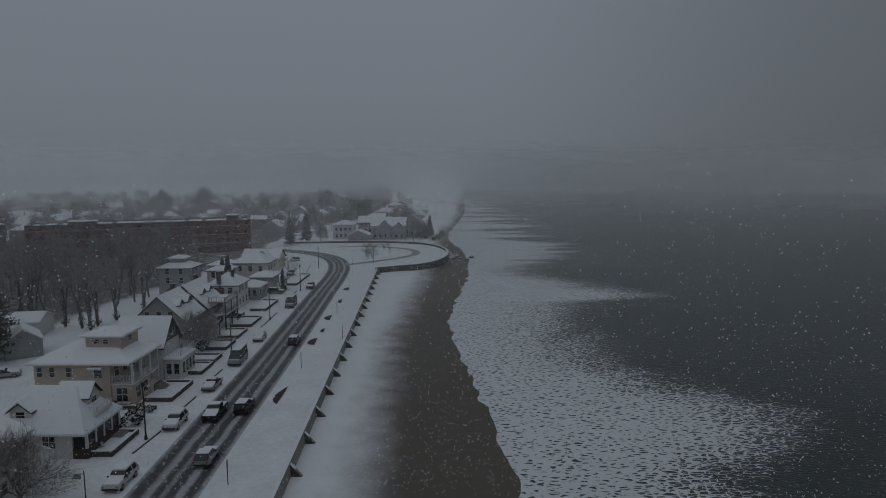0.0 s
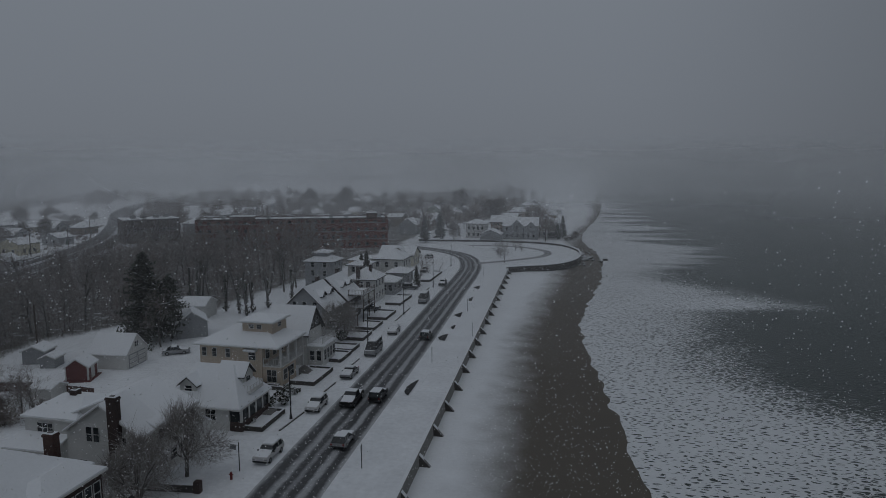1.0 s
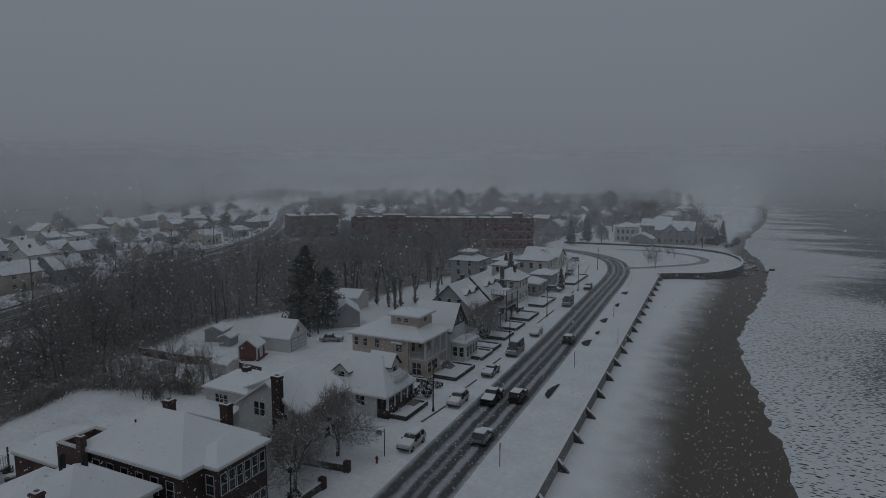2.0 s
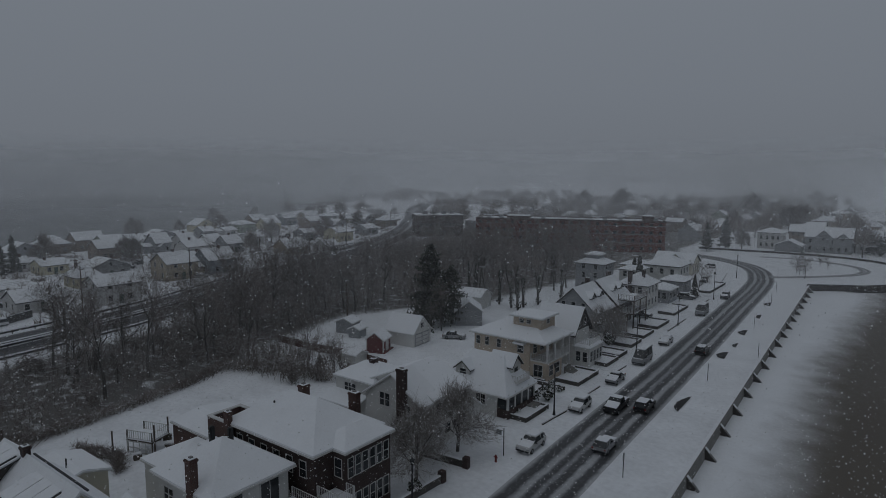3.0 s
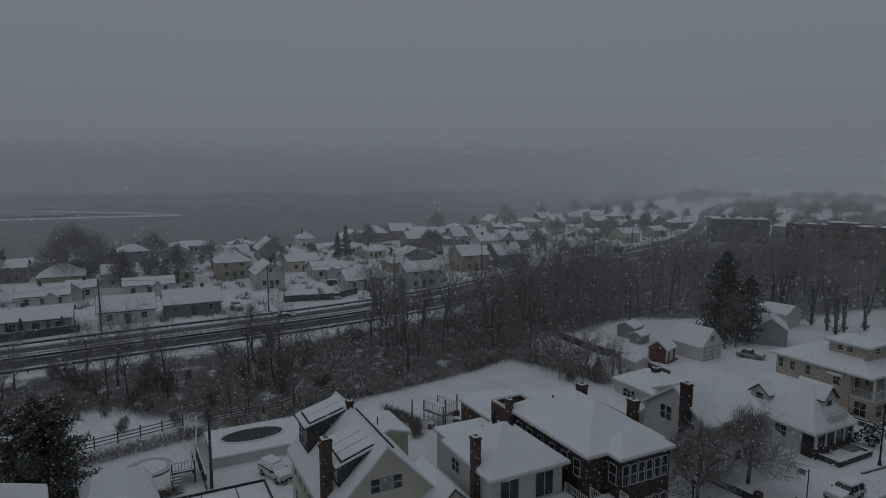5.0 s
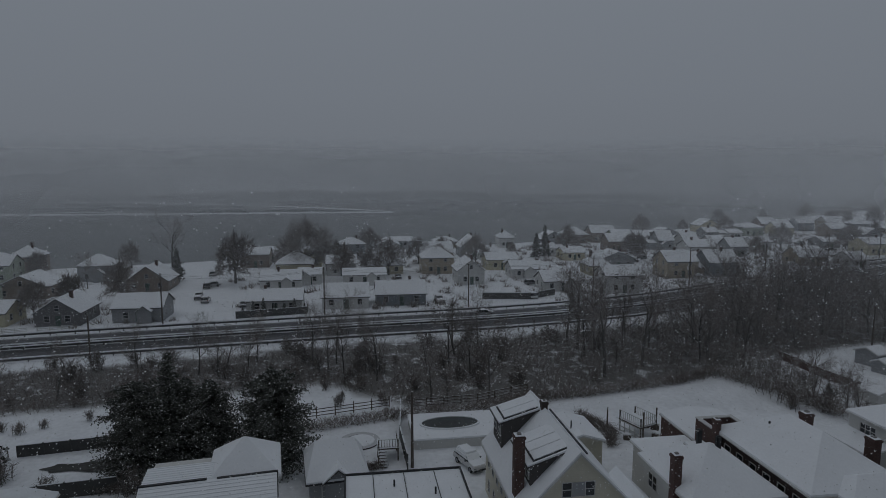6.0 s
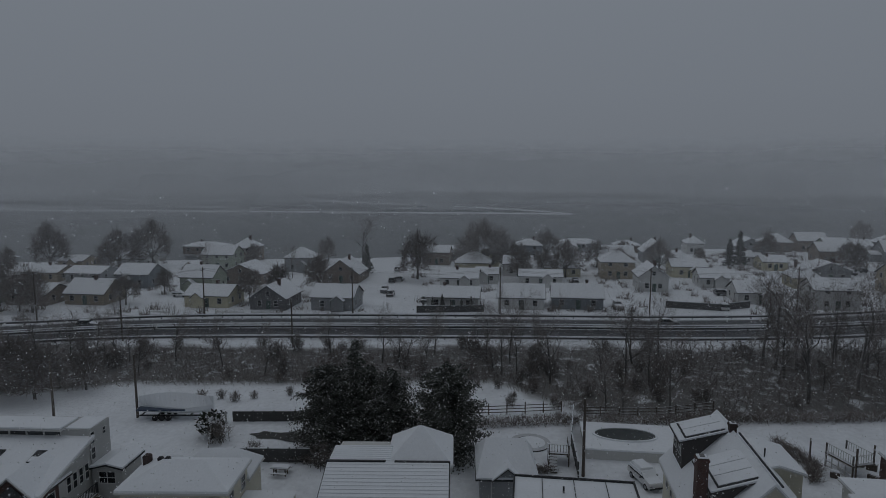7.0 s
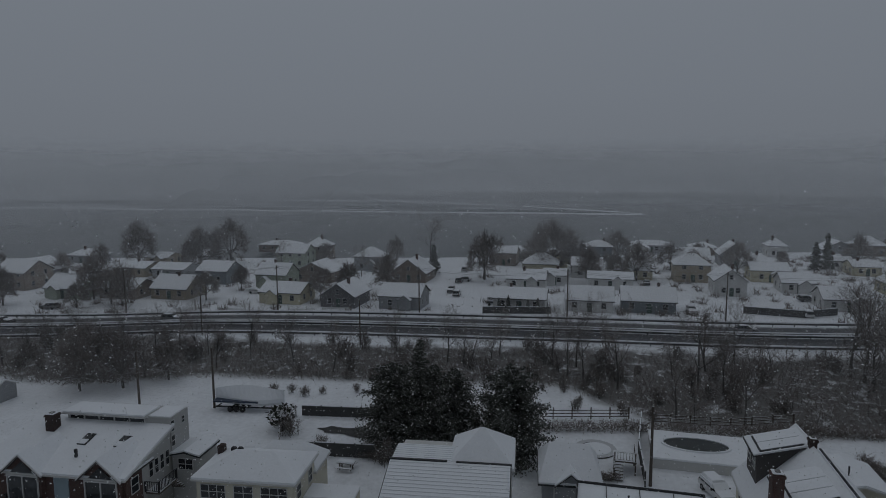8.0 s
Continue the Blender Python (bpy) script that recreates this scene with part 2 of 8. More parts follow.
def brickwork(name, a, c, mortar=(0.3, 0.28, 0.26), size=1.0, snow=0.0):
    m = surface(name, a, 0.85, 0.2, 1.2, 25.0, 0.2)
    n, l, b = nodes_of(m)
    geo = n.new("ShaderNodeNewGeometry")
    sep, comb = n.new("ShaderNodeSeparateXYZ"), n.new("ShaderNodeCombineXYZ")
    l.new(geo.outputs["Position"], sep.inputs[0])
    l.new(math_node(n, l, "ADD", sep.outputs["X"], sep.outputs["Y"]), comb.inputs["X"]); l.new(sep.outputs["Z"], comb.inputs["Y"])
    t = n.new("ShaderNodeTexBrick")
    t.inputs["Scale"].default_value = 1.0
    t.inputs["Brick Width"].default_value, t.inputs["Row Height"].default_value, t.inputs["Mortar Size"].default_value = 0.21 * size, 0.07 * size, 0.008 * size
    t.inputs["Color1"].default_value, t.inputs["Color2"].default_value, t.inputs["Mortar"].default_value = (*a, 1), (*c, 1), (*mortar, 1)
    l.new(comb.outputs[0], t.inputs["Vector"])
    big = noise_node(n, l, geo.outputs["Position"], 0.8, 4)
    l.new(mix_node(n, l, range_node(n, l, big, 0.3, 0.8, 0.0, 0.5), t.outputs["Color"], tuple(0.5 * q for q in a)), b.inputs["Base Color"])
    return m


def glass_material():
    m = surface("window_glass", (0.03, 0.034, 0.038), 0.12, 0.4, 0.6, 3.0, 0.02, spread=0.5)
    return m


GLASS = glass_material()
TRIM = surface("white_trim", (0.58, 0.58, 0.57), 0.6, 0.08, 1.0, 20.0, 0.05)
SHINGLE = surface("dark_shingle", (0.07, 0.068, 0.068), 0.9, 0.25, 1.0, 14.0, 0.3)
BRICK = brickwork("red_brick", (0.115, 0.056, 0.046), (0.08, 0.042, 0.037), (0.14, 0.125, 0.115))
BRICK_DARK = brickwork("dark_brick", (0.075, 0.045, 0.041), (0.05, 0.034, 0.032), (0.11, 0.098, 0.092))
CONCRETE = surface("weathered_concrete", (0.24, 0.235, 0.225), 0.9, 0.25, 0.6, 12.0, 0.3)
DARK_STONE = surface("dark_stone", (0.085, 0.08, 0.075), 0.9, 0.4, 1.2, 9.0, 0.5, snow=0.6, edge=0.7)
WOOD = surface("weathered_wood", (0.12, 0.1, 0.085), 0.85, 0.25, 1.0, 16.0, 0.3, snow=0.9)
METAL = surface("dark_metal", (0.04, 0.042, 0.045), 0.55, 0.2, 2.0, 30.0, 0.05, metal=0.3)
STEEL = surface("galvanised_steel", (0.3, 0.31, 0.32), 0.5, 0.15, 2.0, 30.0, 0.05, metal=0.6)
RUBBER = surface("tyre_rubber", (0.02, 0.02, 0.021), 0.8, 0.2, 3.0, 30.0, 0.1)
BARK = surface("wet_bark", (0.13, 0.122, 0.116), 0.9, 0.3, 2.0, 18.0, 0.3, snow=0.7, edge=0.75, spread=0.25)
TWIGS = surface("bare_twigs", (0.215, 0.19, 0.175), 0.9, 0.3, 1.0, 10.0, 0.0, snow=0.6, edge=0.75, spread=0.25)
GREY_TWIGS = surface("snow_dusted_twigs", (0.3, 0.278, 0.262), 0.9, 0.3, 1.0, 10.0, 0.0, snow=0.7, edge=0.6)
SCRUB = surface("dry_scrub", (0.225, 0.195, 0.178), 0.9, 0.4, 0.2, 3.0, 0.0, snow=0.6, edge=0.7)
NEEDLES = surface("dark_needles", (0.1, 0.105, 0.092), 0.85, 0.4, 0.8, 8.0, 0.0, snow=0.5, edge=0.92, spread=0.25)
HEDGE = surface("snowy_hedge", (0.05, 0.055, 0.04), 0.9, 0.4, 1.0, 9.0, 0.0, snow=0.9, edge=0.5)
HEDGE_DARK = surface("dark_ivy", (0.06, 0.063, 0.052), 0.8, 0.4, 1.0, 9.0, 0.0, snow=0.4, edge=0.9)
TAN_STUCCO = surface("tan_stucco", (0.48, 0.405, 0.325), 0.85, 0.1, 0.5, 25.0, 0.15)
WHITE_SIDING = siding("white_siding", (0.62, 0.62, 0.6))
GREY_SIDING = siding("grey_siding", (0.3, 0.31, 0.32))
CREAM_SIDING = siding("cream_siding", (0.62, 0.59, 0.49))
DARK_SIDING = siding("dark_shingle_siding", (0.075, 0.07, 0.068), 0.18)
RED_SIDING = siding("barn_red_siding", (0.14, 0.04, 0.04))
GREEN_DOOR = surface("dark_green_paint", (0.06, 0.1, 0.085), 0.5, 0.15, 1.0, 20.0, 0.05)
FLAKE = surface("snow_flake", (0.95, 0.955, 0.96), 0.9, 0.02, 0.01, 0.02, 0.0, spec=0.0)

# ---- builders ----
def mesh_of(name, bm, material):
    bmesh.ops.recalc_face_normals(bm, faces=bm.faces[:])
    me = bpy.data.meshes.new(name)
    bm.to_mesh(me)
    bm.free()
    me.materials.append(material)
    return me


def part(name, bm, material, parent=None, label=""):
    """Links a bmesh (or a finished mesh) as one object under a thing or a part."""
    me = bm if isinstance(bm, bpy.types.Mesh) else mesh_of(name, bm, material)
    ob = new(name, me)
    ob.parent = parent
    if label:
        ob["label"] = label
    return ob


def thing(name, x, y, z, label, category, group="", turn=0.0):
    ob = new(name)
    ob.empty_display_size = 0.3
    ob.matrix_basis = pose(x, y, z, 0, 0, turn)
    return tagged(ob, label, category, group)


def box(bm, x0, x1, y0, y1, z0, z1, taper=0.0):
    m = Matrix.Diagonal((x1 - x0, y1 - y0, z1 - z0, 1))
    vs = bmesh.ops.create_cube(bm, size=1, matrix=Matrix.Translation(((x0 + x1) / 2, (y0 + y1) / 2, (z0 + z1) / 2)) @ m)["verts"]
    if taper:
        cx, cy = (x0 + x1) / 2, (y0 + y1) / 2
        for v in vs:
            if v.co.z > (z0 + z1) / 2:
                v.co.x, v.co.y = cx + (v.co.x - cx) * (1 - taper), cy + (v.co.y - cy) * (1 - taper)
    return vs


def boxes(*rows):
    bm = bmesh.new()
    for r in rows:
        box(bm, *r)
    return bm


def soft_box(x0, x1, y0, y1, z0, z1, r):
    bm = boxes((x0, x1, y0, y1, z0, z1))
    bmesh.ops.bevel(bm, geom=bm.edges[:], offset=r, segments=2, affect="EDGES")
    return bm


def tube(bm, a, b, r0, r1=None, sides=8):
    a, b = Vector(a), Vector(b)
    d = b - a
    q = d.to_track_quat("Z", "Y").to_matrix().to_4x4()
    bmesh.ops.create_cone(bm, cap_ends=True, segments=sides, radius1=r0, radius2=r0 if r1 is None else r1, depth=d.length,
                          matrix=Matrix.Translation((a + b) / 2) @ q)


def prism(bm, profile, lo, hi, axis):
    """A closed outline (list of 2D points) drawn out along x or y. For axis y the outline is (x, z), for axis x it is (y, z)."""
    def at(p, q):
        return (p[0], q, p[1]) if axis == "y" else (q, p[0], p[1])
    a = [bm.verts.new(at(p, lo)) for p in profile]
    b = [bm.verts.new(at(p, hi)) for p in profile]
    bm.faces.new(a), bm.faces.new(b[::-1])
    for i in range(len(a)):
        j = (i + 1) % len(a)
        bm.faces.new((a[i], a[j], b[j], b[i]))


def roof_top(w, d, z, rise, kind, axis, cut=1.0):
    """Corners and faces of a roof's upper side over a rectangle w (x) by d (y) about the origin."""
    x, y = w / 2, d / 2
    c = [(-x, -y, z), (x, -y, z), (x, y, z), (-x, y, z)]
    if kind == "flat":
        return c, [(0, 1, 2, 3)]
    if axis == "y":
        e = y - (min(x, y) * cut if kind == "hip" else 0)
        return c + [(0, -e, z + rise), (0, e, z + rise)], [(0, 1, 4), (1, 2, 5, 4), (2, 3, 5), (3, 0, 4, 5)] if e > 0.05 or kind != "hip" else [(0, 1, 4), (1, 2, 4), (2, 3, 4), (3, 0, 4)]
    e = x - (min(x, y) * cut if kind == "hip" else 0)
    return c + [(-e, 0, z + rise), (e, 0, z + rise)], [(0, 1, 5, 4), (1, 2, 5), (2, 3, 4, 5), (3, 0, 4)] if e > 0.05 or kind != "hip" else [(0, 1, 4), (1, 2, 4), (2, 3, 4), (3, 0, 4)]


def roof_solid(w, d, z, rise, kind, axis, thick, cut=1.0, gable_faces=False, uneven=0.0):
    verts, faces = roof_top(w, d, z, rise, kind, axis, cut)
    bm = bmesh.new()
    up = [bm.verts.new(v) for v in verts]
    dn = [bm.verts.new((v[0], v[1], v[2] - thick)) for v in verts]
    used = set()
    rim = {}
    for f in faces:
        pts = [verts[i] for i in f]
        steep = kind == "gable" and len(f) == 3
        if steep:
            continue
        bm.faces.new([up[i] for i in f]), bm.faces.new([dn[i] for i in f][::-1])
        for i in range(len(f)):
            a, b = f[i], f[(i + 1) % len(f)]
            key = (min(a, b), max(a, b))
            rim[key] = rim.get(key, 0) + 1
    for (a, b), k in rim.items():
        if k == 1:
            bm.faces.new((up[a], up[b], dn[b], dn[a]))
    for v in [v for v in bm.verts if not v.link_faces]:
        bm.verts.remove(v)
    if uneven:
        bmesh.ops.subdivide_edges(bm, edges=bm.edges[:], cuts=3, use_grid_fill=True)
        for v in bm.verts:
            v.co.z += uneven * (noise.noise(v.co * 0.9) + 0.5 * noise.noise(v.co * 2.7))
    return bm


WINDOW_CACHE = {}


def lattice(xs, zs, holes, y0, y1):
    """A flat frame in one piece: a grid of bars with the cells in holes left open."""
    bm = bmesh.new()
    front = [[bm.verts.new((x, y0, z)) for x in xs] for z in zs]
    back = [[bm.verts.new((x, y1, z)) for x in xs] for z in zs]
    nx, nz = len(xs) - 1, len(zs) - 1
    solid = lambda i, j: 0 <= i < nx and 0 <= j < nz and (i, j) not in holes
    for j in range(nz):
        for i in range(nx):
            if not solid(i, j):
                continue
            bm.faces.new((front[j][i], front[j][i + 1], front[j + 1][i + 1], front[j + 1][i]))
            bm.faces.new((back[j][i], back[j + 1][i], back[j + 1][i + 1], back[j][i + 1]))
            for di, dj, p, q in ((-1, 0, (j, i), (j + 1, i)), (1, 0, (j, i + 1), (j + 1, i + 1)), (0, -1, (j, i), (j, i + 1)), (0, 1, (j + 1, i), (j + 1, i + 1))):
                if not solid(i + di, j + dj):
                    bm.faces.new((front[p[0]][p[1]], front[q[0]][q[1]], back[q[0]][q[1]], back[p[0]][p[1]]))
    for v in [v for v in bm.verts if not v.link_faces]:
        bm.verts.remove(v)
    return bm


def window_meshes(w, h, bars):
    key = (round(w, 2), round(h, 2), bars)
    if key not in WINDOW_CACHE:
        t = 0.05
        xs, holes_x = [-w / 2 - t, -w / 2], []
        for k in range(bars):
            u = -w / 2 + w * (k + 1) / (bars + 1)
            holes_x.append(len(xs) - 1)
            xs += [u - 0.025, u + 0.025]
        holes_x.append(len(xs) - 1)
        xs += [w / 2, w / 2 + t]
        bm = lattice(xs, [-h / 2 - t, -h / 2, -0.025, 0.025, h / 2, h / 2 + t], {(i, j) for i in holes_x for j in (1, 3)}, -0.06, 0.04)
        WINDOW_CACHE[key] = (mesh_of("window", bm, TRIM), mesh_of("pane", boxes((-w / 2, w / 2, -0.012, 0.035, -h / 2, h / 2)), GLASS))
    return WINDOW_CACHE[key]


# the wall's outward way: turn about z of a window that is drawn facing -y
SIDES = {"S": 0.0, "E": 90.0, "N": 180.0, "W": -90.0}


def window(parent, side, u, z, w, h, half, bars=0):
    """A sash window on one side of a body; u runs along that wall, half is the wall's distance from the middle."""
    frame_mesh, pane_mesh = window_meshes(w, h, bars)
    at = {"S": (u, -half), "N": (u, half), "E": (half, u), "W": (-half, u)}[side]
    ob = part("window", frame_mesh, TRIM, parent)
    ob.matrix_basis = pose(at[0], at[1], z, 0, 0, SIDES[side])
    part("pane", pane_mesh, GLASS, ob)
    return ob


def wall_body(w, d, h, rise, kind, axis, base=0.0, thick_roof=0.0):
    bm = bmesh.new()
    x, y = w / 2, d / 2
    if kind == "gable":
        if axis == "y":
            prism(bm, [(-x, base), (x, base), (x, h), (0, h + rise), (-x, h)], -y, y, "y")
        else:
            prism(bm, [(-y, base), (y, base), (y, h), (0, h + rise), (-y, h)], -x, x, "x")
    else:
        box(bm, -x, x, -y, y, base, h)
    return bm


def chimney(parent, x, y, w, d, z0, z1, material=None, pot=True):
    w, d = w * 0.8, d * 0.85
    bm = boxes((x - w / 2, x + w / 2, y - d / 2, y + d / 2, z0, z1), (x - w / 2 - 0.06, x + w / 2 + 0.06, y - d / 2 - 0.06, y + d / 2 + 0.06, z1 - 0.25, z1 - 0.08))
    c = part("chimney", bm, material or BRICK, parent, "brick chimney with a corbelled top")
    part("snow_cap", soft_box(x - w / 2 + 0.02, x + w / 2 - 0.02, y - d / 2 + 0.02, y + d / 2 - 0.02, z1 - 0.01, z1 + 0.05, 0.02), ROOF_SNOW, c)
    part("flue", boxes((x - w * 0.2, x + w * 0.2, y - d * 0.2, y + d * 0.2, z1 - 0.02, z1 + 0.14)), CONCRETE, c)
    return c


def roofed(parent, w, d, eave, rise, kind, axis, over=0.4, cut=1.0, snow=0.13, at=(0, 0), edge=None, uneven=0.03):
    """A roof with its dark edge and the snow that lies on it, over a body w by d whose walls end at eave."""
    span = (w if axis == "y" else d) / 2
    slope = rise / span if kind != "flat" else 0.0
    drop = slope * over
    k = 1 + over / span if kind != "flat" else 1.0
    r = part("roof", roof_solid(w + 2 * over, d + 2 * over, eave - drop + 0.12, rise * k, kind, axis, 0.12, cut), edge or SHINGLE, parent)
    s = part("snow", roof_solid(w + 2 * over - 0.1, d + 2 * over - 0.1, eave - drop + 0.12 + snow + slope * 0.05, rise * k - slope * 0.05, kind, axis, snow - 0.005, cut, uneven=uneven), ROOF_SNOW, r, "snow lying on the roof")
    r.location = (at[0], at[1], 0)
    return r


def house(x0, x1, y0, y1, eave, rise, kind, axis, wall, label, group="", over=0.4, cut=1.0, edge=None, name="house"):
    h = thing(name, (x0 + x1) / 2, (y0 + y1) / 2, 0, label, "house", group)
    w, d = x1 - x0, y1 - y0
    part("wall", wall_body(w, d, eave, rise, kind, axis, -0.3), wall, h)
    roofed(h, w, d, eave, rise, kind, axis, over, cut, edge=edge)
    return h, w, d


def row_of_windows(h, side, half, length, z, count, w=0.9, tall=1.35, bars=0, shift=0.0):
    for k in range(count):
        window(h, side, (k + 0.5) / count * length - length / 2 + shift, z, w, tall, half, bars)


def wing(h, cx, cy, w, d, eave, rise, kind, axis, wall, over=0.3, base=-0.3, snow=0.16, cut=1.0, edge=None):
    """A lower or higher block of the same house, with its own roof."""
    b = part("wing", wall_body(w, d, eave, rise, kind, axis, base), wall, h)
    b.location = (cx, cy, 0)
    roofed(h, w, d, eave, rise, kind, axis, over, cut, snow, (cx, cy), edge)
    return b


def railing(parent, pts, z, height=0.95, step=0.35, material=None):
    """A railing: two rails for each run, corner posts and balusters, each a part."""
    m = material or TRIM
    rail = part("railing", boxes((pts[0][0] - 0.06, pts[0][0] + 0.06, pts[0][1] - 0.06, pts[0][1] + 0.06, z, z + height)), m, parent)
    slim = mesh_of("baluster", boxes((-0.022, 0.022, -0.022, 0.022, 0.12, height)), m)
    for a, b in zip(pts, pts[1:]):
        a, b = Vector((*a, z)), Vector((*b, z))
        for lift, r in ((height, 0.04), (0.12, 0.03)):
            bm = bmesh.new()
            tube(bm, a + Vector((0, 0, lift)), b + Vector((0, 0, lift)), r, sides=4)
            part("rail", bm, m, rail)
        part("post", boxes((b.x - 0.06, b.x + 0.06, b.y - 0.06, b.y + 0.06, z, z + height)), m, rail)
        k = max(1, round((b - a).length / step))
        for i in range(1, k):
            part("baluster", slim, m, rail).location = a.lerp(b, i / k)
    return rail


# ---- plants ----
def stick_mesh(name, sticks, material, sides=3):
    """Thin tapered sticks, each (start, end, thickness, thickness), in one mesh."""
    p0 = np.array([s[0] for s in sticks]); p1 = np.array([s[1] for s in sticks])
    r0 = np.array([s[2] for s in sticks]); r1 = np.array([s[3] for s in sticks])
    d = p1 - p0
    d /= np.linalg.norm(d, axis=1, keepdims=True) + 1e-9
    ref = np.where(np.abs(d[:, 2:3]) > 0.9, [[1.0, 0, 0]], [[0, 0, 1.0]])
    u = np.cross(d, ref); u /= np.linalg.norm(u, axis=1, keepdims=True) + 1e-9
    v = np.cross(d, u)
    rings = []
    for p, r in ((p0, r0), (p1, r1)):
        for k in range(sides):
            a = 2 * math.pi * k / sides
            rings.append(p + (u * math.cos(a) + v * math.sin(a)) * r[:, None])
    co = np.stack(rings, 1).reshape(-1, 3)
    base = np.arange(len(sticks))[:, None] * 2 * sides
    quads = [base + np.array([[k, (k + 1) % sides, sides + (k + 1) % sides, sides + k]]) for k in range(sides)]
    f = np.stack(quads, 1).reshape(-1, 4)
    me = bpy.data.meshes.new(name)
    me.vertices.add(len(co)); me.vertices.foreach_set("co", co.ravel())
    me.loops.add(f.size); me.loops.foreach_set("vertex_index", f.ravel().astype(np.int32))
    me.polygons.add(len(f))
    me.polygons.foreach_set("loop_start", np.arange(0, f.size, 4, dtype=np.int32))
    me.update(calc_edges=True)
    me.materials.append(material)
    return me


def leaf_mesh(name, centres, sizes, material, rng, flat=0.0):
    """Many small three-cornered tufts in one mesh."""
    n = len(centres)
    a = rng.normal(size=(n, 3)); a /= np.linalg.norm(a, axis=1, keepdims=True)
    b = rng.normal(size=(n, 3)); b[:, 2] *= 1 - flat
    b -= a * (a * b).sum(1, keepdims=True); b /= np.linalg.norm(b, axis=1, keepdims=True) + 1e-9
    s = sizes[:, None]
    co = np.stack([centres + a * s * 0.6, centres - a * s * 0.35 + b * s * 0.52, centres - a * s * 0.35 - b * s * 0.52], 1).reshape(-1, 3)
    f = np.arange(3 * n, dtype=np.int32)
    me = bpy.data.meshes.new(name)
    me.vertices.add(3 * n); me.vertices.foreach_set("co", co.ravel())
    me.loops.add(3 * n); me.loops.foreach_set("vertex_index", f)
    me.polygons.add(n); me.polygons.foreach_set("loop_start", np.arange(0, 3 * n, 3, dtype=np.int32))
    me.update(calc_edges=True)
    me.materials.append(material)
    return me


def limb_mesh(name, limbs, joints, material, sides=4):
    """Trunk and limbs in one piece: every limb is joined to the one that it grows from."""
    verts, faces = [], []
    for p, q, r0, r1 in limbs:
        d = Vector(q) - Vector(p)
        d.normalize()
        u = d.cross(Vector((1, 0, 0)) if abs(d.z) > 0.9 else Vector((0, 0, 1))).normalized()
        v = d.cross(u)
        at = len(verts)
        for c, r in ((p, r0), (q, r1)):
            verts += [tuple(Vector(c) + (u * math.cos(2 * math.pi * k / sides) + v * math.sin(2 * math.pi * k / sides)) * r) for k in range(sides)]
        faces += [(at + k, at + (k + 1) % sides, at + sides + (k + 1) % sides, at + sides + k) for k in range(sides)]
    for a, b in joints:
        if a >= 0:
            faces.append((a * 2 * sides + sides, b * 2 * sides, b * 2 * sides + 1))
    me = bpy.data.meshes.new(name)
    me.from_pydata(verts, [], faces)
    me.materials.append(material)
    return me


def twig_mesh(name, sticks, material, rng):
    """The finest twigs: slender slivers, each tapering to its tip."""
    p0 = np.array([s[0] for s in sticks]); p1 = np.array([s[1] for s in sticks])
    r = np.array([s[2] for s in sticks])[:, None]
    d = p1 - p0
    side = np.cross(d, rng.normal(size=d.shape)); side /= np.linalg.norm(side, axis=1, keepdims=True) + 1e-9
    co = np.stack([p0 - side * r, p0 + side * r, p1 + d * 0.1], 1).reshape(-1, 3)
    n = len(sticks)
    me = bpy.data.meshes.new(name)
    me.vertices.add(3 * n); me.vertices.foreach_set("co", co.ravel())
    me.loops.add(3 * n); me.loops.foreach_set("vertex_index", np.arange(3 * n, dtype=np.int32))
    me.polygons.add(n); me.polygons.foreach_set("loop_start", np.arange(0, 3 * n, 3, dtype=np.int32))
    me.update(calc_edges=True)
    me.materials.append(material)
    return me


def grow(rng, height, spread, levels, forks, clear=0.28):
    """Limbs and twigs of a bare tree."""
    limbs, twigs, joints = [], [], []

    def branch(p, d, length, r, level, root=-1):
        steps = 4 if level == 0 else (1 if level == levels else 3)
        for i in range(steps):
            wob = rng.normal(size=3) * (0.06 if level == 0 else 0.16)
            d2 = d + wob + np.array([0, 0, 0.05 if level else 0.0])
            d2 /= np.linalg.norm(d2)
            q = p + d2 * length / steps
            r2 = r * (0.82 if level == 0 else 0.75)
            if level < 3 and r > 0.03:
                joints.append((root, len(limbs)))
                limbs.append((p, q, r, r2))
                root = len(limbs) - 1
            else:
                twigs.append((p, q, r, r2))
            if level < levels and (level > 0 or (i + 1) / steps > clear):
                for _ in range(forks if level else forks + 1):
                    side = rng.normal(size=3)
                    side -= d2 * (side @ d2)
                    side /= np.linalg.norm(side) + 1e-9
                    out = d2 * rng.uniform(0.5, 0.9) + side * rng.uniform(0.5, 0.95) * spread
                    out[2] += 0.15
                    out /= np.linalg.norm(out)
                    branch(q, out, length * rng.uniform(0.42, 0.62), max(r2 * 0.6, 0.016 if levels > 3 else 0.036), level + 1, root)
            p, d, r = q, d2, r2
    branch(np.zeros(3), np.array([0, 0, 1.0]), height * 0.62, height * 0.017, 0)
    return limbs, twigs, joints


def bare_tree(seed, height, spread=0.9, levels=3, forks=2, clear=0.28, label="bare winter tree with grey-brown branches under light snow", name="tree"):
    rng = np.random.default_rng(seed)
    limbs, twigs, joints = grow(rng, height, spread, levels, forks, clear)
    t = thing(name, 0, 0, -500, label, "tree", "bare trees")
    part("trunk", limb_mesh("trunk", limbs, joints, BARK), BARK, t)
    part("crown", twig_mesh("crown", twigs, TWIGS, rng), TWIGS, t)
    return t


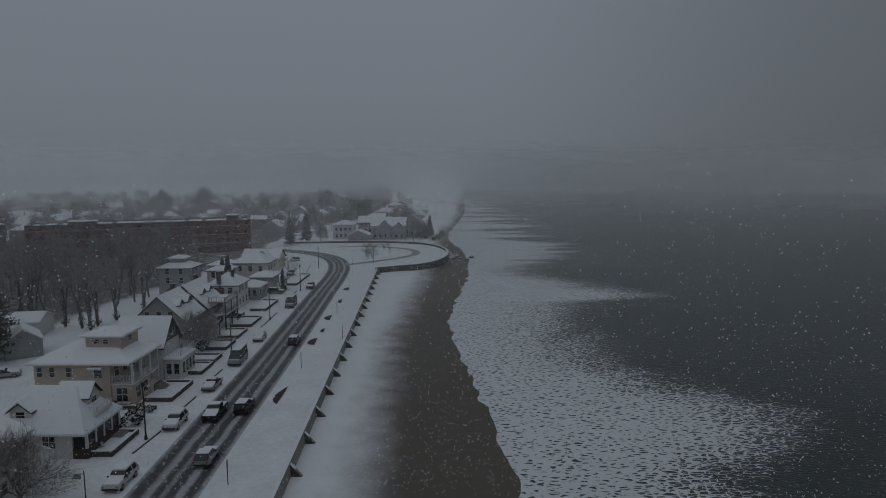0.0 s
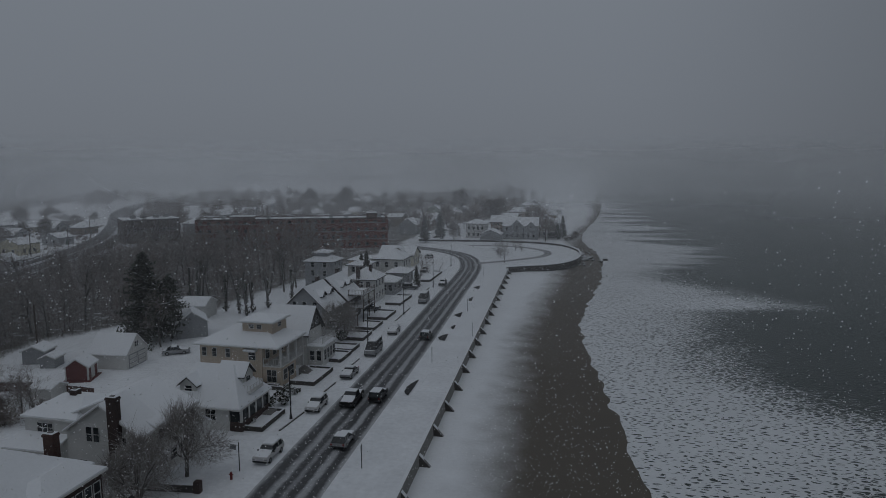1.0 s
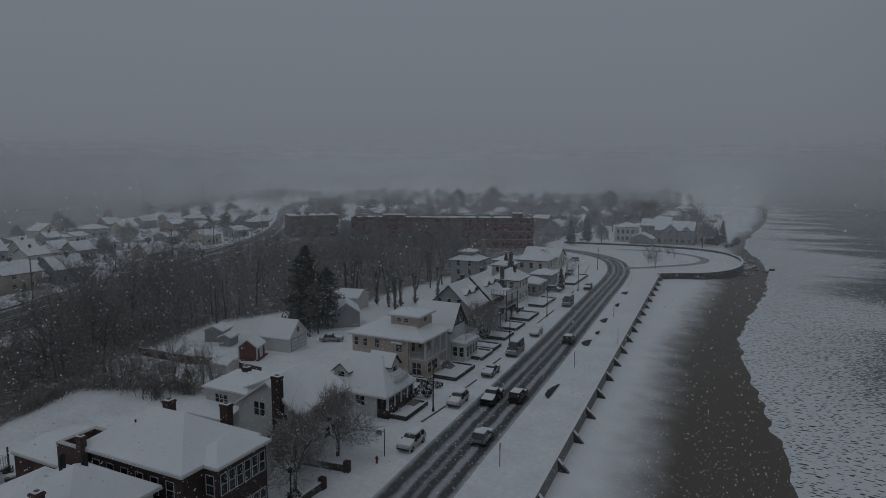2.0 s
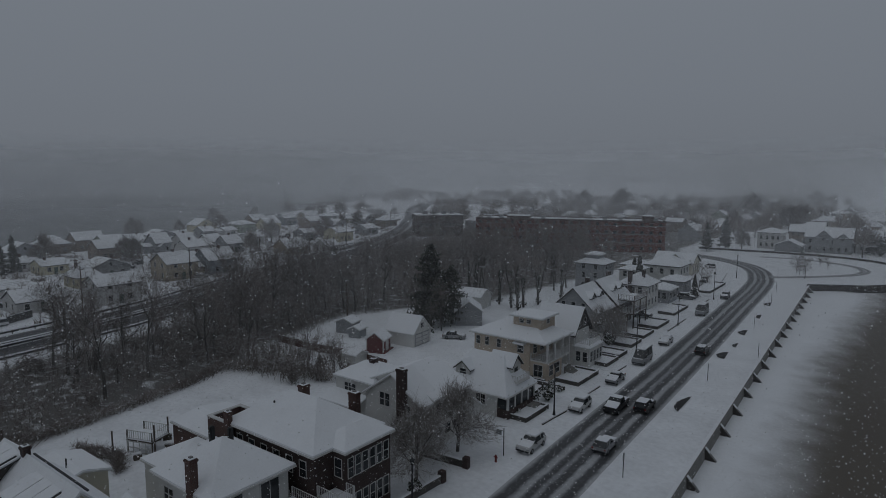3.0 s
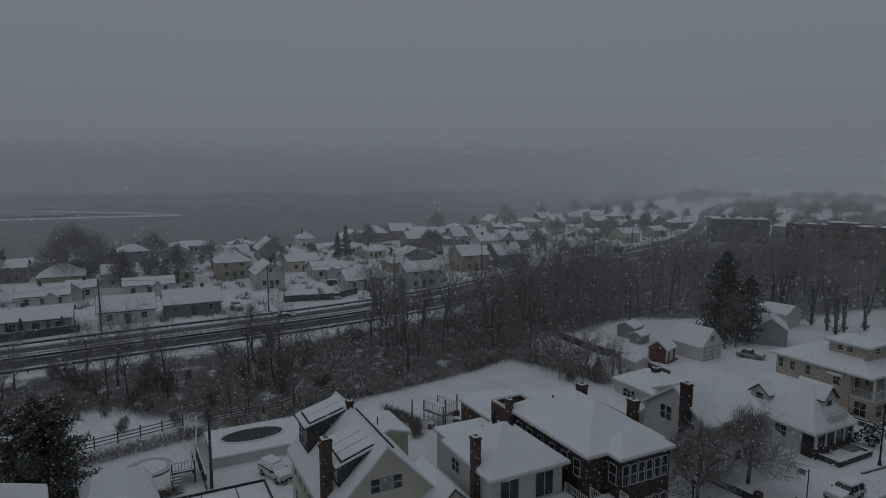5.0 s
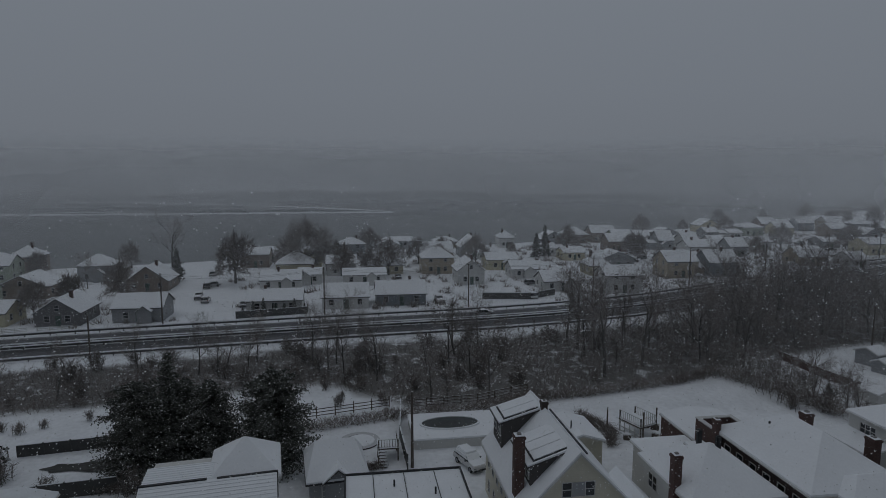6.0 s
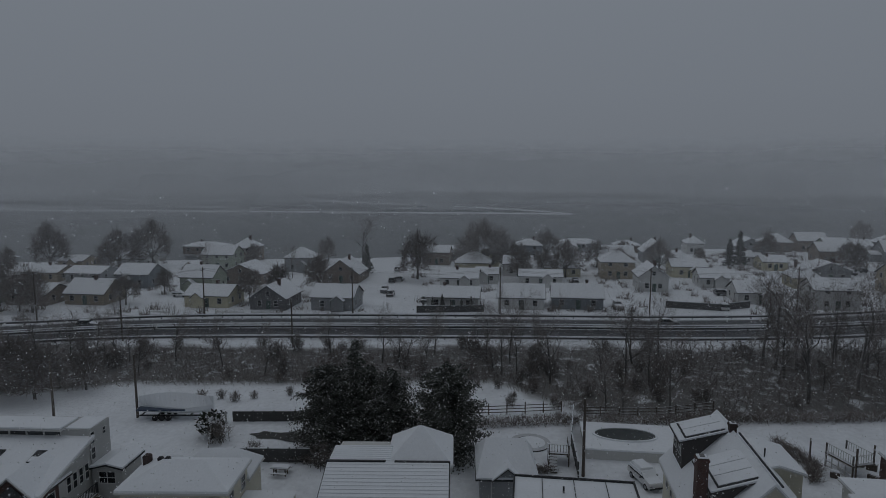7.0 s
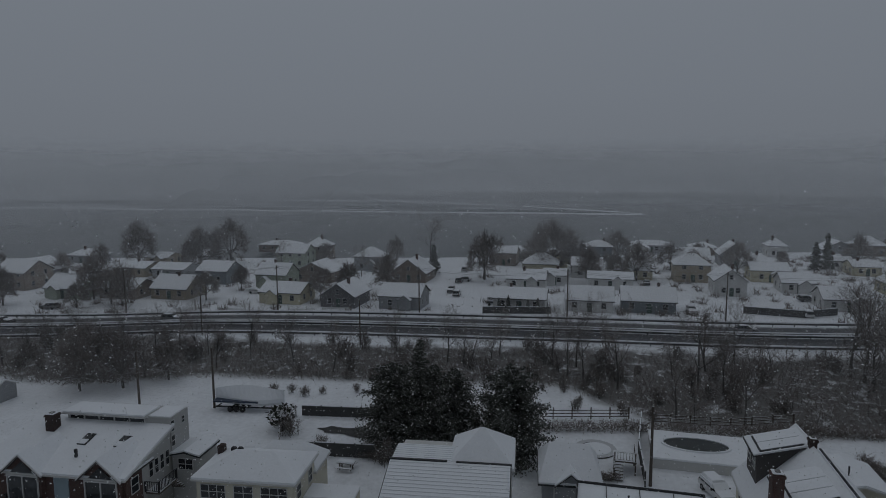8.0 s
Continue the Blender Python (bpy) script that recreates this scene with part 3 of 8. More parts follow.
def dome_tree(seed, height, width, label="broad bare tree with a dense rounded crown", thick=1.0, dense=1, twig=None):
    """A wide shade tree: a short trunk, limbs fanning out to a domed edge, and fine twigs filling the rim."""
    rng = np.random.default_rng(seed)
    limbs, joints, twigs = [], [], []
    fork = height * rng.uniform(0.2, 0.27)
    limbs.append((np.array([0, 0, -0.2]), np.array([0.1, 0, fork]), height * 0.03, height * 0.024)); joints.append((-1, 0))

    def rim(a, e, k):
        lump = 1 + 0.16 * math.sin(3 * a + seed) + 0.1 * math.sin(5 * e + 2 * a)
        return np.array([math.cos(a) * math.cos(e) * width / 2, math.sin(a) * math.cos(e) * width / 2, math.sin(e) * (height - fork * 1.2)]) * lump * k + np.array([0, 0, fork * 1.2])
    for k in range(10):
        a, e = k * 2.4 + rng.normal() * 0.25, (0.2, 0.55, 0.95, 1.3)[k % 4] + rng.normal() * 0.1
        p, r, root = limbs[0][1], height * 0.012, 0
        for f in (0.35, 0.62):
            q = rim(a + rng.normal() * 0.12, e + rng.normal() * 0.1, f) + np.array([0, 0, 0.2])
            joints.append((root, len(limbs))); limbs.append((p, q, r, r * 0.65)); root = len(limbs) - 1
            p, r = q, r * 0.65
            for _ in range(5 * dense):
                b, c = a + rng.normal() * 0.42, e + rng.normal() * 0.33
                t = rim(b, max(0.02, c), rng.uniform(0.75, 0.9))
                twigs.append((q, t, 0.07 * thick, 0.02))
                for _ in range(9):
                    u = t + (q - t) * rng.uniform(0, 0.7)
                    v = rim(b + rng.normal() * 0.25, max(0.0, c + rng.normal() * 0.22), rng.uniform(0.86, 1.06))
                    twigs.append((u, v, 0.055 * thick, 0.01))
                    for _ in range(2):
                        m = u + (v - u) * rng.uniform(0.3, 0.9)
                        twigs.append((m, m + (v - u) * 0.4 + rng.normal(size=3) * height * 0.045, 0.055 * thick, 0.008))
    t = thing("tree", 0, 0, -500, label, "tree", "bare trees")
    part("trunk", limb_mesh("trunk", limbs, joints, BARK), BARK, t)
    part("crown", twig_mesh("crown", twigs, twig or TWIGS, rng), twig or TWIGS, t)
    return t


def evergreen(seed, height, radius, boughs, taper, label, bare=0.06, tuft=0.3, ragged=0.3, dense=16):
    """An evergreen built of boughs: each bough carries its own tufts, so that gaps and an uneven outline show between them."""
    rng = np.random.default_rng(seed)
    t = thing("conifer", 0, 0, -500, label, "tree", "evergreens")
    sticks = [(np.array([0, 0, -0.2]), np.array([0, 0, height * 0.96]), height * 0.02, 0.03)]
    centres, sizes = [], []
    for k in range(boughs):
        u = bare + (1 - bare) * (k + rng.uniform(0, 1)) / boughs
        a = k * 2.4 + rng.normal() * 0.3
        reach = radius * (1 - u) ** taper * rng.uniform(1 - ragged, 1 + ragged * 0.6) + 0.15
        lift = rng.uniform(-0.1, 0.35)
        p = np.array([0, 0, height * u])
        q = p + np.array([math.cos(a) * reach, math.sin(a) * reach, reach * lift - 0.1 * reach])
        if q[2] < 0.3:
            q[2] = 0.3
        sticks.append((p, q, 0.05, 0.015))
        n = int(10 + dense * reach)
        f = rng.uniform(0.15, 1.05, n)[:, None]
        fan = rng.normal(size=(n, 3)) * np.array([0.3, 0.3, 0.14]) * (0.35 + 0.3 * reach * f)
        centres.append(p + (q - p) * f + fan - np.array([0, 0, 0.1]) * f)
        sizes.append(rng.uniform(0.6, 1.25, n) * tuft)
    part("trunk", stick_mesh("trunk", sticks, BARK, 4), BARK, t)
    part("crown", leaf_mesh("crown", np.concatenate(centres), np.concatenate(sizes), NEEDLES, rng, 0.45), NEEDLES, t)
    return t


def ivy_tree(seed, height):
    """A tall bare tree whose trunk is wrapped in ivy."""
    rng = np.random.default_rng(seed)
    t = bare_tree(seed, height, 0.7, 4, 2, 0.6, "tall bare tree, its trunk thick with dark ivy")
    n = 300
    u = rng.uniform(0, 1, n) ** 1.3
    a, r = rng.uniform(0, 2 * math.pi, n), (0.5 - 0.3 * u) * (0.75 + 0.5 * np.sin(u * 17 + seed)) * rng.uniform(0.3, 1.25, n)
    c = np.stack([r * np.cos(a), r * np.sin(a), 0.1 + u * height * 0.52], 1)
    part("ivy", leaf_mesh("ivy", c, rng.uniform(0.2, 0.4, n), HEDGE_DARK, rng, 0.2), HEDGE_DARK, t, "dark ivy leaves")
    return t


def shrub(seed, height, width, material, tufts=500, name="shrub", label="small garden shrub dusted with snow"):
    rng = np.random.default_rng(seed)
    t = thing(name, 0, 0, -500, label, "shrub", "garden shrubs")
    sticks = []
    for _ in range(14):
        a = rng.uniform(0, 2 * math.pi)
        sticks.append((np.array([0.08 * math.cos(a), 0.08 * math.sin(a), -0.1]), np.array([width * 0.4 * math.cos(a), width * 0.4 * math.sin(a), height * rng.uniform(0.5, 0.9)]), 0.03, 0.01))
    part("stem", stick_mesh("stem", sticks, BARK, 3), BARK, t)
    g = rng.normal(size=(tufts, 3)); g /= np.linalg.norm(g, axis=1, keepdims=True)
    g *= rng.uniform(0.3, 1.0, (tufts, 1)) ** 0.5
    c = g * np.array([width / 2, width / 2, height * 0.45]) * (1 + 0.2 * np.sin(g[:, :1] * 6)) + np.array([0, 0, height * 0.52])
    part("crown", leaf_mesh("crown", c, rng.uniform(0.1, 0.3, tufts) * (0.6 + width / 3), material, rng, 0.3), material, t)
    return t


def brush(seed, height, width):
    """A thicket of bare stems fanning out from the ground."""
    rng = np.random.default_rng(seed)
    t = thing("shrub", 0, 0, -500, "bare shrub with snow on its twigs", "shrub", "garden shrubs")
    stems, twigs = [], []
    for _ in range(26):
        a, out = rng.uniform(0, 2 * math.pi), rng.uniform(0.1, 1.0)
        p = np.array([0.25 * width * rng.normal() * 0.5, 0.25 * width * rng.normal() * 0.5, -0.1])
        q = np.array([width * 0.46 * out * math.cos(a), width * 0.46 * out * math.sin(a), height * rng.uniform(0.55, 0.95) * (1.1 - 0.45 * out)])
        stems.append((p, q, 0.026, 0.012))
        for _ in range(20):
            m = p + (q - p) * rng.uniform(0.3, 1.0)
            twigs.append((m, m + rng.normal(size=3) * np.array([0.26, 0.26, 0.16]) * height * 0.55 + np.array([0, 0, 0.12 * height]), 0.024, 0.008))
    part("stem", stick_mesh("stem", stems, BARK, 3), BARK, t)
    part("crown", twig_mesh("crown", twigs, TWIGS, rng), TWIGS, t)
    return t

# ---- the ground, the shore and the water ----
def sheet(name, xs, ys, height, material):
    bm = bmesh.new()
    grid = [[bm.verts.new((x, y, height(x, y))) for x in xs] for y in ys]
    for j in range(len(ys) - 1):
        for i in range(len(xs) - 1):
            bm.faces.new((grid[j][i], grid[j][i + 1], grid[j + 1][i + 1], grid[j + 1][i]))
    ob = new(name, mesh_of(name, bm, material))
    for p in ob.data.polygons:
        p.use_smooth = True
    return ob


def wall_x(y):
    """The sea wall's line: straight along the road, with a slight lean."""
    return -13.9 - 0.0345 * y


def west_shore(y):
    """The bay's shore behind the second row of streets."""
    return -(215 + 0.32 * (y + 57) if y < 100 else 265 + 0.55 * (y - 100)) if y > -60 else -(214 + 0.22 * (y + 60))


def ground_height(x, y):
    z = 0.03 * noise.noise(Vector((x * 0.15, y * 0.15, 0)))
    edge = x - west_shore(y)
    if edge < 6:
        z -= min(1.0, (6 - edge) / 12) * 1.6
    return z - 0.02


def spaced(*runs):
    out = []
    for a, b, s in runs:
        k = max(1, round((b - a) / s))
        out += [a + (b - a) * i / k for i in range(k)]
    return out + [runs[-1][1]]


def ground_sheet():
    """One sheet of snowy land from the sea wall to the bay, and past the bend along the coast."""
    bm = bmesh.new()
    ys = spaced((-3000, -400, 400), (-400, -120, 20), (-120, 180, 4), (180, 264, 2), (264, 460, 10), (460, 1000, 60), (1000, 4000, 600))
    cols = 44
    rows = []
    for y in ys:
        right = wall_x(y) + 0.06 if y < 186 else float(np.interp(y, (186, 190, 194, 200, 210, 222, 234, 246, 253, 262, 280, 318, 415, 515, 680, 873, 4000), (-20.3, -14, -7.5, -3, 0.5, 1.6, 0.5, -4, -10, -9, -6, -3.5, -8, -12, -4, 15, 60)))
        left = west_shore(max(min(y, 900), -900)) - 8
        rows.append([bm.verts.new((left + (right - left) * (i / (cols - 1)), y, 0)) for i in range(cols)])
    for a, b in zip(rows, rows[1:]):
        for i in range(cols - 1):
            bm.faces.new((a[i], a[i + 1], b[i + 1], b[i]))
    for v in bm.verts:
        v.co.z = ground_height(v.co.x, v.co.y)
    ob = tagged(new("ground", mesh_of("ground", bm, lawn_material())), "snow-covered ground, thin over the scrub", "ground", kind="structure")
    for p in ob.data.polygons:
        p.use_smooth = True


ground_sheet()

def water_line(y):
    return float(np.interp(y, (40, 58, 78, 102, 116, 133, 154, 188, 217, 262), (7.2, 6.9, 6.5, 4.2, 2.0, 1.3, 3.0, 7.4, 10, 6)))


beach = sheet("beach", spaced((-26, -14, 1.5), (-14, 24, 1.2), (24, 30, 3)), spaced((-200, -20, 20), (-20, 20, 3), (20, 262, 1.2)),
              lambda x, y: (-1.05 - 1.25 * max(0.0, (x + 14) / (14 + water_line(y))) ** 1.3
                            + 0.05 * noise.noise(Vector((x * 0.3, y * 0.3, 1))) + 0.09 * noise.noise(Vector((0.0, y * 0.22, 6))) * max(0.0, min(1, (x + 6) / 8)) - 0.06 * math.sin(y * 0.071 + 1.2 * math.sin(y * 0.023)) * max(0.0, min(1, (x + 4) / 8))), beach_material())
tagged(beach, "beach with snow thinning to dark wet sand", "beach", kind="structure")


def far_beach():
    """The snowy strand past the lookout, bending out along the coast to a dark wet edge."""
    bm, rows = bmesh.new(), []
    for y in spaced((256, 330, 3), (330, 600, 8), (600, 1000, 25)):
        land = float(np.interp(y, (256, 262, 280, 318, 415, 515, 680, 873, 1000), (-10, -9, -6, -3.5, -8, -12, -4, 15, 18)))
        water = float(np.interp(y, (256, 290, 328, 383, 464, 595, 729, 850, 1000), (6, 2.5, 3.3, 9.1, 16.3, 21.5, 24.6, 30, 38))) + 0.8 * noise.noise(Vector((0, y * 0.06, 3)))
        rows.append([bm.verts.new((land + (water - land) * u, y, -0.02 - 2.28 * max(u, 0.0) ** 1.2 + 0.12 * noise.noise(Vector((u * 4, y * 0.2, 8))) * min(1, 4 * u))) for u in (-0.04, 0.0, 0.1, 0.25, 0.4, 0.6, 0.8, 0.9, 1.0, 1.1, 1.5)])
    for a, b in zip(rows, rows[1:]):
        for i in range(10):
            bm.faces.new((a[i], a[i + 1], b[i + 1], b[i])).smooth = True
    tagged(part("beach", bm, beach_material()), "snowy strand bending away past the lookout", "beach", kind="structure")


far_beach()
sea = sheet("sea", spaced((-20, 4, 4), (4, 120, 6), (120, 400, 70), (400, 4000, 900)), spaced((-3000, -200, 700), (-200, 500, 10), (500, 4000, 700)), lambda x, y: -2.3, sea_material())
tagged(sea, "grey winter sea with a belt of slushy foam", "sea", kind="structure")
BAY = surface("bay_water", (0.075, 0.083, 0.088), 0.3, 0.15, 0.02, 0.3, 0.25, spec=0.3)
bay = sheet("water", spaced((-4000, -600, 600), (-600, -150, 50)), spaced((-3000, -600, 600), (-600, 900, 60), (900, 4000, 600)), lambda x, y: -1.1, BAY)
tagged(bay, "calm grey bay water behind the houses", "water", kind="structure")
MARSH = surface("marsh_grass", (0.2, 0.2, 0.19), 0.9, 0.3, 0.05, 1.0, 0.2, snow=0.55, edge=0.8)


def ice_material():
    """Broken shore ice and snow-dusted flats, drawn out along the tide lines."""
    m = surface("bay_ice", (0.3, 0.31, 0.32), 0.8, 0.2, 0.02, 0.2, 0.1)
    n, l, b = nodes_of(m)
    geo, st = n.new("ShaderNodeNewGeometry"), n.new("ShaderNodeMapping")
    st.inputs["Scale"].default_value = (0.09, 0.008, 1.0)
    l.new(geo.outputs["Position"], st.inputs["Vector"])
    f = range_node(n, l, noise_node(n, l, st.outputs[0], 1.0, 5, 0.6), 0.5, 0.6)
    l.new(mix_node(n, l, f, (0.13, 0.14, 0.145), (0.5, 0.52, 0.54)), b.inputs["Base Color"])
    return m


def ice_flats():
    """The tidal flats across the bay: low, tapering at the north end, with a white rim of stranded ice."""
    bm, rim = bmesh.new(), bmesh.new()
    rows, edge = [], []
    for k in range(121):
        y = 30 - 9.0 * k
        grow_in = min(1.0, k / 26)
        near = -458 + 9 * noise.noise(Vector((0, y * 0.012, 1))) + 3 * noise.noise(Vector((0, y * 0.06, 2)))
        far = near - 3 - 165 * grow_in ** 0.8 + 14 * noise.noise(Vector((0, y * 0.01, 5)))
        rows.append([bm.verts.new((near + (far - near) * u, y, -1.0 + 0.3 * math.sin(math.pi * u))) for u in (0, 0.25, 0.5, 0.75, 1.0)])
        edge.append([rim.verts.new((x + o, y, -1.1 + z)) for x in (near, far) for o, z in ((2.2, 0.0), (0.6, 0.9 + 0.5 * noise.noise(Vector((x, y * 0.2, 3)))), (-2.4, 0.1))])
    for a, b in zip(rows, rows[1:]):
        for i in range(4):
            bm.faces.new((a[i], a[i + 1], b[i + 1], b[i]))
    for a, b in zip(edge, edge[1:]):
        for i in (0, 1, 3, 4):
            rim.faces.new((a[i], a[i + 1], b[i + 1], b[i]))
    g = tagged(part("ground", bm, ice_material()), "snow-dusted tidal flats and shore ice across the bay", "ground", kind="structure")
    part("ice_rim", rim, SNOW, g, "white rim of stranded ice")
    # a low wooded shore behind the flats
    far = bmesh.new()
    rows = []
    for k in range(161):
        y = 420 - 12.0 * k
        top = 4.5 + 4.0 * noise.noise(Vector((y * 0.006, 4, 0))) + 2.2 * noise.noise(Vector((y * 0.05, 9, 0))) + 1.2 * noise.noise(Vector((y * 0.21, 2, 0)))
        x = -800 - 30 * noise.noise(Vector((y * 0.004, 0, 0)))
        rows.append([far.verts.new((x + o, y, z)) for o, z in ((12, -1.2), (4, max(0.2, top * 0.7)), (-6, max(0.4, top)), (-40, -1.2))])
    for a, b in zip(rows, rows[1:]):
        for i in range(3):
            far.faces.new((a[i], a[i + 1], b[i + 1], b[i]))
    tagged(part("backdrop", far, MARSH), "low wooded shore far across the bay", "shore", kind="structure")


ice_flats()


def ribbon(name, line, width, z, material, label, category):
    """A road along a centre line, with its own across and along coordinates."""
    me = bpy.data.meshes.new(name)
    pts = [Vector((*p, z)) for p in line]
    verts, faces, uv, run = [], [], [], 0.0
    for i, p in enumerate(pts):
        d = (pts[min(i + 1, len(pts) - 1)] - pts[max(i - 1, 0)]).normalized()
        s = Vector((d.y, -d.x, 0)) * width / 2
        run += (p - pts[i - 1]).length if i else 0
        for k in range(9):
            q = p - s + 2 * s * (k / 8)
            verts.append((q.x, q.y, z + 0.03 - 0.03 * abs(k / 4 - 1)))
            uv.append((k / 8, run))
    for i in range(len(pts) - 1):
        for k in range(8):
            faces.append((9 * i + k, 9 * i + k + 1, 9 * i + k + 10, 9 * i + k + 9))
    me.from_pydata(verts, [], faces)
    layer = me.uv_layers.new(name="along")
    for lp in me.loops:
        layer.data[lp.index].uv = uv[lp.vertex_index]
    me.materials.append(material)
    return tagged(new(name, me), label, category, kind="structure")


def smooth_line(corners, step=3.0):
    """A rounded line through a few corners."""
    pts = [Vector((*c, 0)) for c in corners]
    out = []
    for i in range(len(pts) - 1):
        p0, p1, p2, p3 = pts[max(i - 1, 0)], pts[i], pts[i + 1], pts[min(i + 2, len(pts) - 1)]
        k = max(2, round((p2 - p1).length / step))
        for j in range(k):
            t = j / k
            q = 0.5 * ((2 * p1) + (p2 - p0) * t + (2 * p0 - 5 * p1 + 4 * p2 - p3) * t * t + (3 * p1 - p0 - 3 * p2 + p3) * t ** 3)
            out.append((q.x, q.y))
    return out + [tuple(corners[-1])]


SHORE_ROAD = smooth_line([(-21.7, -120), (-23.7, 0), (-25.95, 53), (-27.5, 100), (-29.7, 150), (-30.6, 172), (-32.6, 192), (-38.5, 212), (-50, 226), (-70, 237), (-110, 252)])
ribbon("road", SHORE_ROAD, 6.9, 0.0, road_material("slushy_road", [(0.0, 1.0), (0.05, 0.45), (0.1, 0.1), (0.2, 0.08), (0.26, 0.6), (0.32, 0.75), (0.37, 0.15), (0.44, 0.1), (0.49, 0.5), (0.53, 0.45), (0.57, 0.08), (0.66, 0.1), (0.71, 0.75), (0.77, 0.7), (0.82, 0.1), (0.91, 0.1), (0.95, 0.5), (1.0, 1.0)]),
       "wet asphalt shore road with slush between wheel tracks", "road")
PARKWAY = smooth_line([(-74, -230), (-93, -120), (-108, -70), (-116, -10), (-120, 30), (-127, 62), (-141, 97), (-163, 150), (-197, 225), (-250, 300), (-330, 400), (-400, 520), (-430, 640)])
ribbon("road", PARKWAY, 15.5, 0.0, road_material("divided_road", [(0.0, 1.0), (0.03, 0.35), (0.1, 0.02), (0.2, 0.1), (0.3, 0.02), (0.4, 0.1), (0.455, 0.9), (0.485, 1.0), (0.52, 0.9), (0.55, 0.1), (0.65, 0.03), (0.75, 0.1), (0.86, 0.02), (0.95, 0.4), (1.0, 1.0)], slush=0.5),
       "wet divided road with a snowy median", "road")


def sea_wall():
    w = tagged(new("sea_wall"), "concrete sea wall with snow along its top", "wall", kind="structure")
    bm, cap = bmesh.new(), bmesh.new()
    for k in range(-40, 186, 6):
        y0, y1 = k, min(k + 6, 186)
        for target, (a, b, z0, z1) in ((bm, (0.0, 0.4, -1.9, 0.42)), (cap, (0.01, 0.37, 0.418, 0.5))):
            v = []
            for x, y, z in [(a, y0, z0), (b + (0.12 if z0 < -1 else 0), y0, z0), (b, y0, z1), (a, y0, z1), (a, y1, z0), (b + (0.12 if z0 < -1 else 0), y1, z0), (b, y1, z1), (a, y1, z1)]:
                v.append(target.verts.new((wall_x(y) + x, y, z)))
            for f in ((0, 1, 2, 3), (4, 7, 6, 5), (0, 4, 5, 1), (1, 5, 6, 2), (2, 6, 7, 3), (3, 7, 4, 0)):
                target.faces.new([v[i] for i in f])
    part("wall", bm, CONCRETE, w)
    part("snow", cap, SNOW, w)
    # sloping buttresses on the beach side
    bm = bmesh.new()
    prism(bm, [(0.3, -1.9), (1.9, -1.9), (1.9, -1.35), (0.42, 0.25), (0.3, 0.25)], -0.22, 0.22, "y")
    me = mesh_of("buttress", bm, DARK_STONE)
    snow_bm = bmesh.new()
    prism(snow_bm, [(0.42, 0.252), (0.9, -0.26), (0.95, -0.2), (0.45, 0.34)], -0.2, 0.2, "y")
    sm = mesh_of("snow", snow_bm, SNOW)
    for k in range(-4, 17):
        y = 59.6 + 7.72 * k
        b = part("buttress", me, DARK_STONE, w, "dark sloping buttress")
        b.matrix_basis = pose(wall_x(y), y, 0)
        part("snow", sm, SNOW, b)


sea_wall()


def ring_wall():
    """The curved wall round the lookout at the bend, and the rocks at its foot."""
    w = tagged(new("lookout_wall"), "curved sea wall round the snowy lookout", "wall", kind="structure")
    line = smooth_line([(-20.4, 186), (-15, 189.5), (-8.5, 193), (-3, 200), (0.5, 210), (1.6, 222), (0.5, 234), (-4, 246), (-11, 253), (-22, 257), (-36, 258), (-66, 255)], 2.0)
    bm, cap = bmesh.new(), bmesh.new()
    for target, half, z0, z1 in ((bm, 0.35, -3.0, 0.7), (cap, 0.31, 0.698, 0.8)):
        prev = None
        for i, p in enumerate(line):
            a, b = Vector((*line[max(i - 1, 0)], 0)), Vector((*line[min(i + 1, len(line) - 1)], 0))
            d = (b - a).normalized()
            s = Vector((d.y, -d.x, 0)) * half
            c = Vector((*p, 0))
            vs = [target.verts.new(c - s + Vector((0, 0, z0))), target.verts.new(c + s + Vector((0, 0, z0))), target.verts.new(c + s + Vector((0, 0, z1))), target.verts.new(c - s + Vector((0, 0, z1)))]
            if prev:
                for k in range(4):
                    target.faces.new((prev[k], prev[(k + 1) % 4], vs[(k + 1) % 4], vs[k]))
            else:
                target.faces.new(vs)
            prev = vs
        target.faces.new(prev[::-1])
    part("wall", bm, DARK_STONE, w)
    part("snow", cap, SNOW, w)
    rng = np.random.default_rng(4)
    for k in range(120):
        i = int(rng.integers(2, len(line) - 22)) if k < 40 else int(rng.integers(len(line) // 3, len(line) // 2 + 6))
        p = line[i]
        away = Vector((p[0] + 22, p[1] - 224, 0)).normalized()
        c = Vector((p[0], p[1], -1.9)) + away * (0.5 + abs(rng.normal()) * (1.2 if k < 40 else 3.0))
        bm = bmesh.new()
        bmesh.ops.create_icosphere(bm, subdivisions=1, radius=float(rng.uniform(0.4, 1.1)))
        for v in bm.verts:
            v.co *= 1 + 0.35 * noise.noise(v.co * 1.7 + Vector((k, 0, 0)))
            v.co.z *= 0.7
        tagged(part("rock", bm, DARK_STONE), "dark boulder at the foot of the lookout wall", "rock", "shore rocks").matrix_basis = pose(c.x, c.y, c.z, 0, 0, float(rng.uniform(0, 360)))


ring_wall()
ribbon("path", smooth_line([(-31, 196), (-22, 204), (-12, 216), (-10, 228), (-16, 238), (-28, 244), (-42, 243)]), 3.0, 0.02,
       road_material("lookout_drive", [(0.0, 1.0), (0.15, 0.6), (0.3, 0.3), (0.45, 0.8), (0.6, 0.75), (0.72, 0.3), (0.85, 0.7), (1.0, 1.0)]), "slushy loop drive on the lookout", "path")

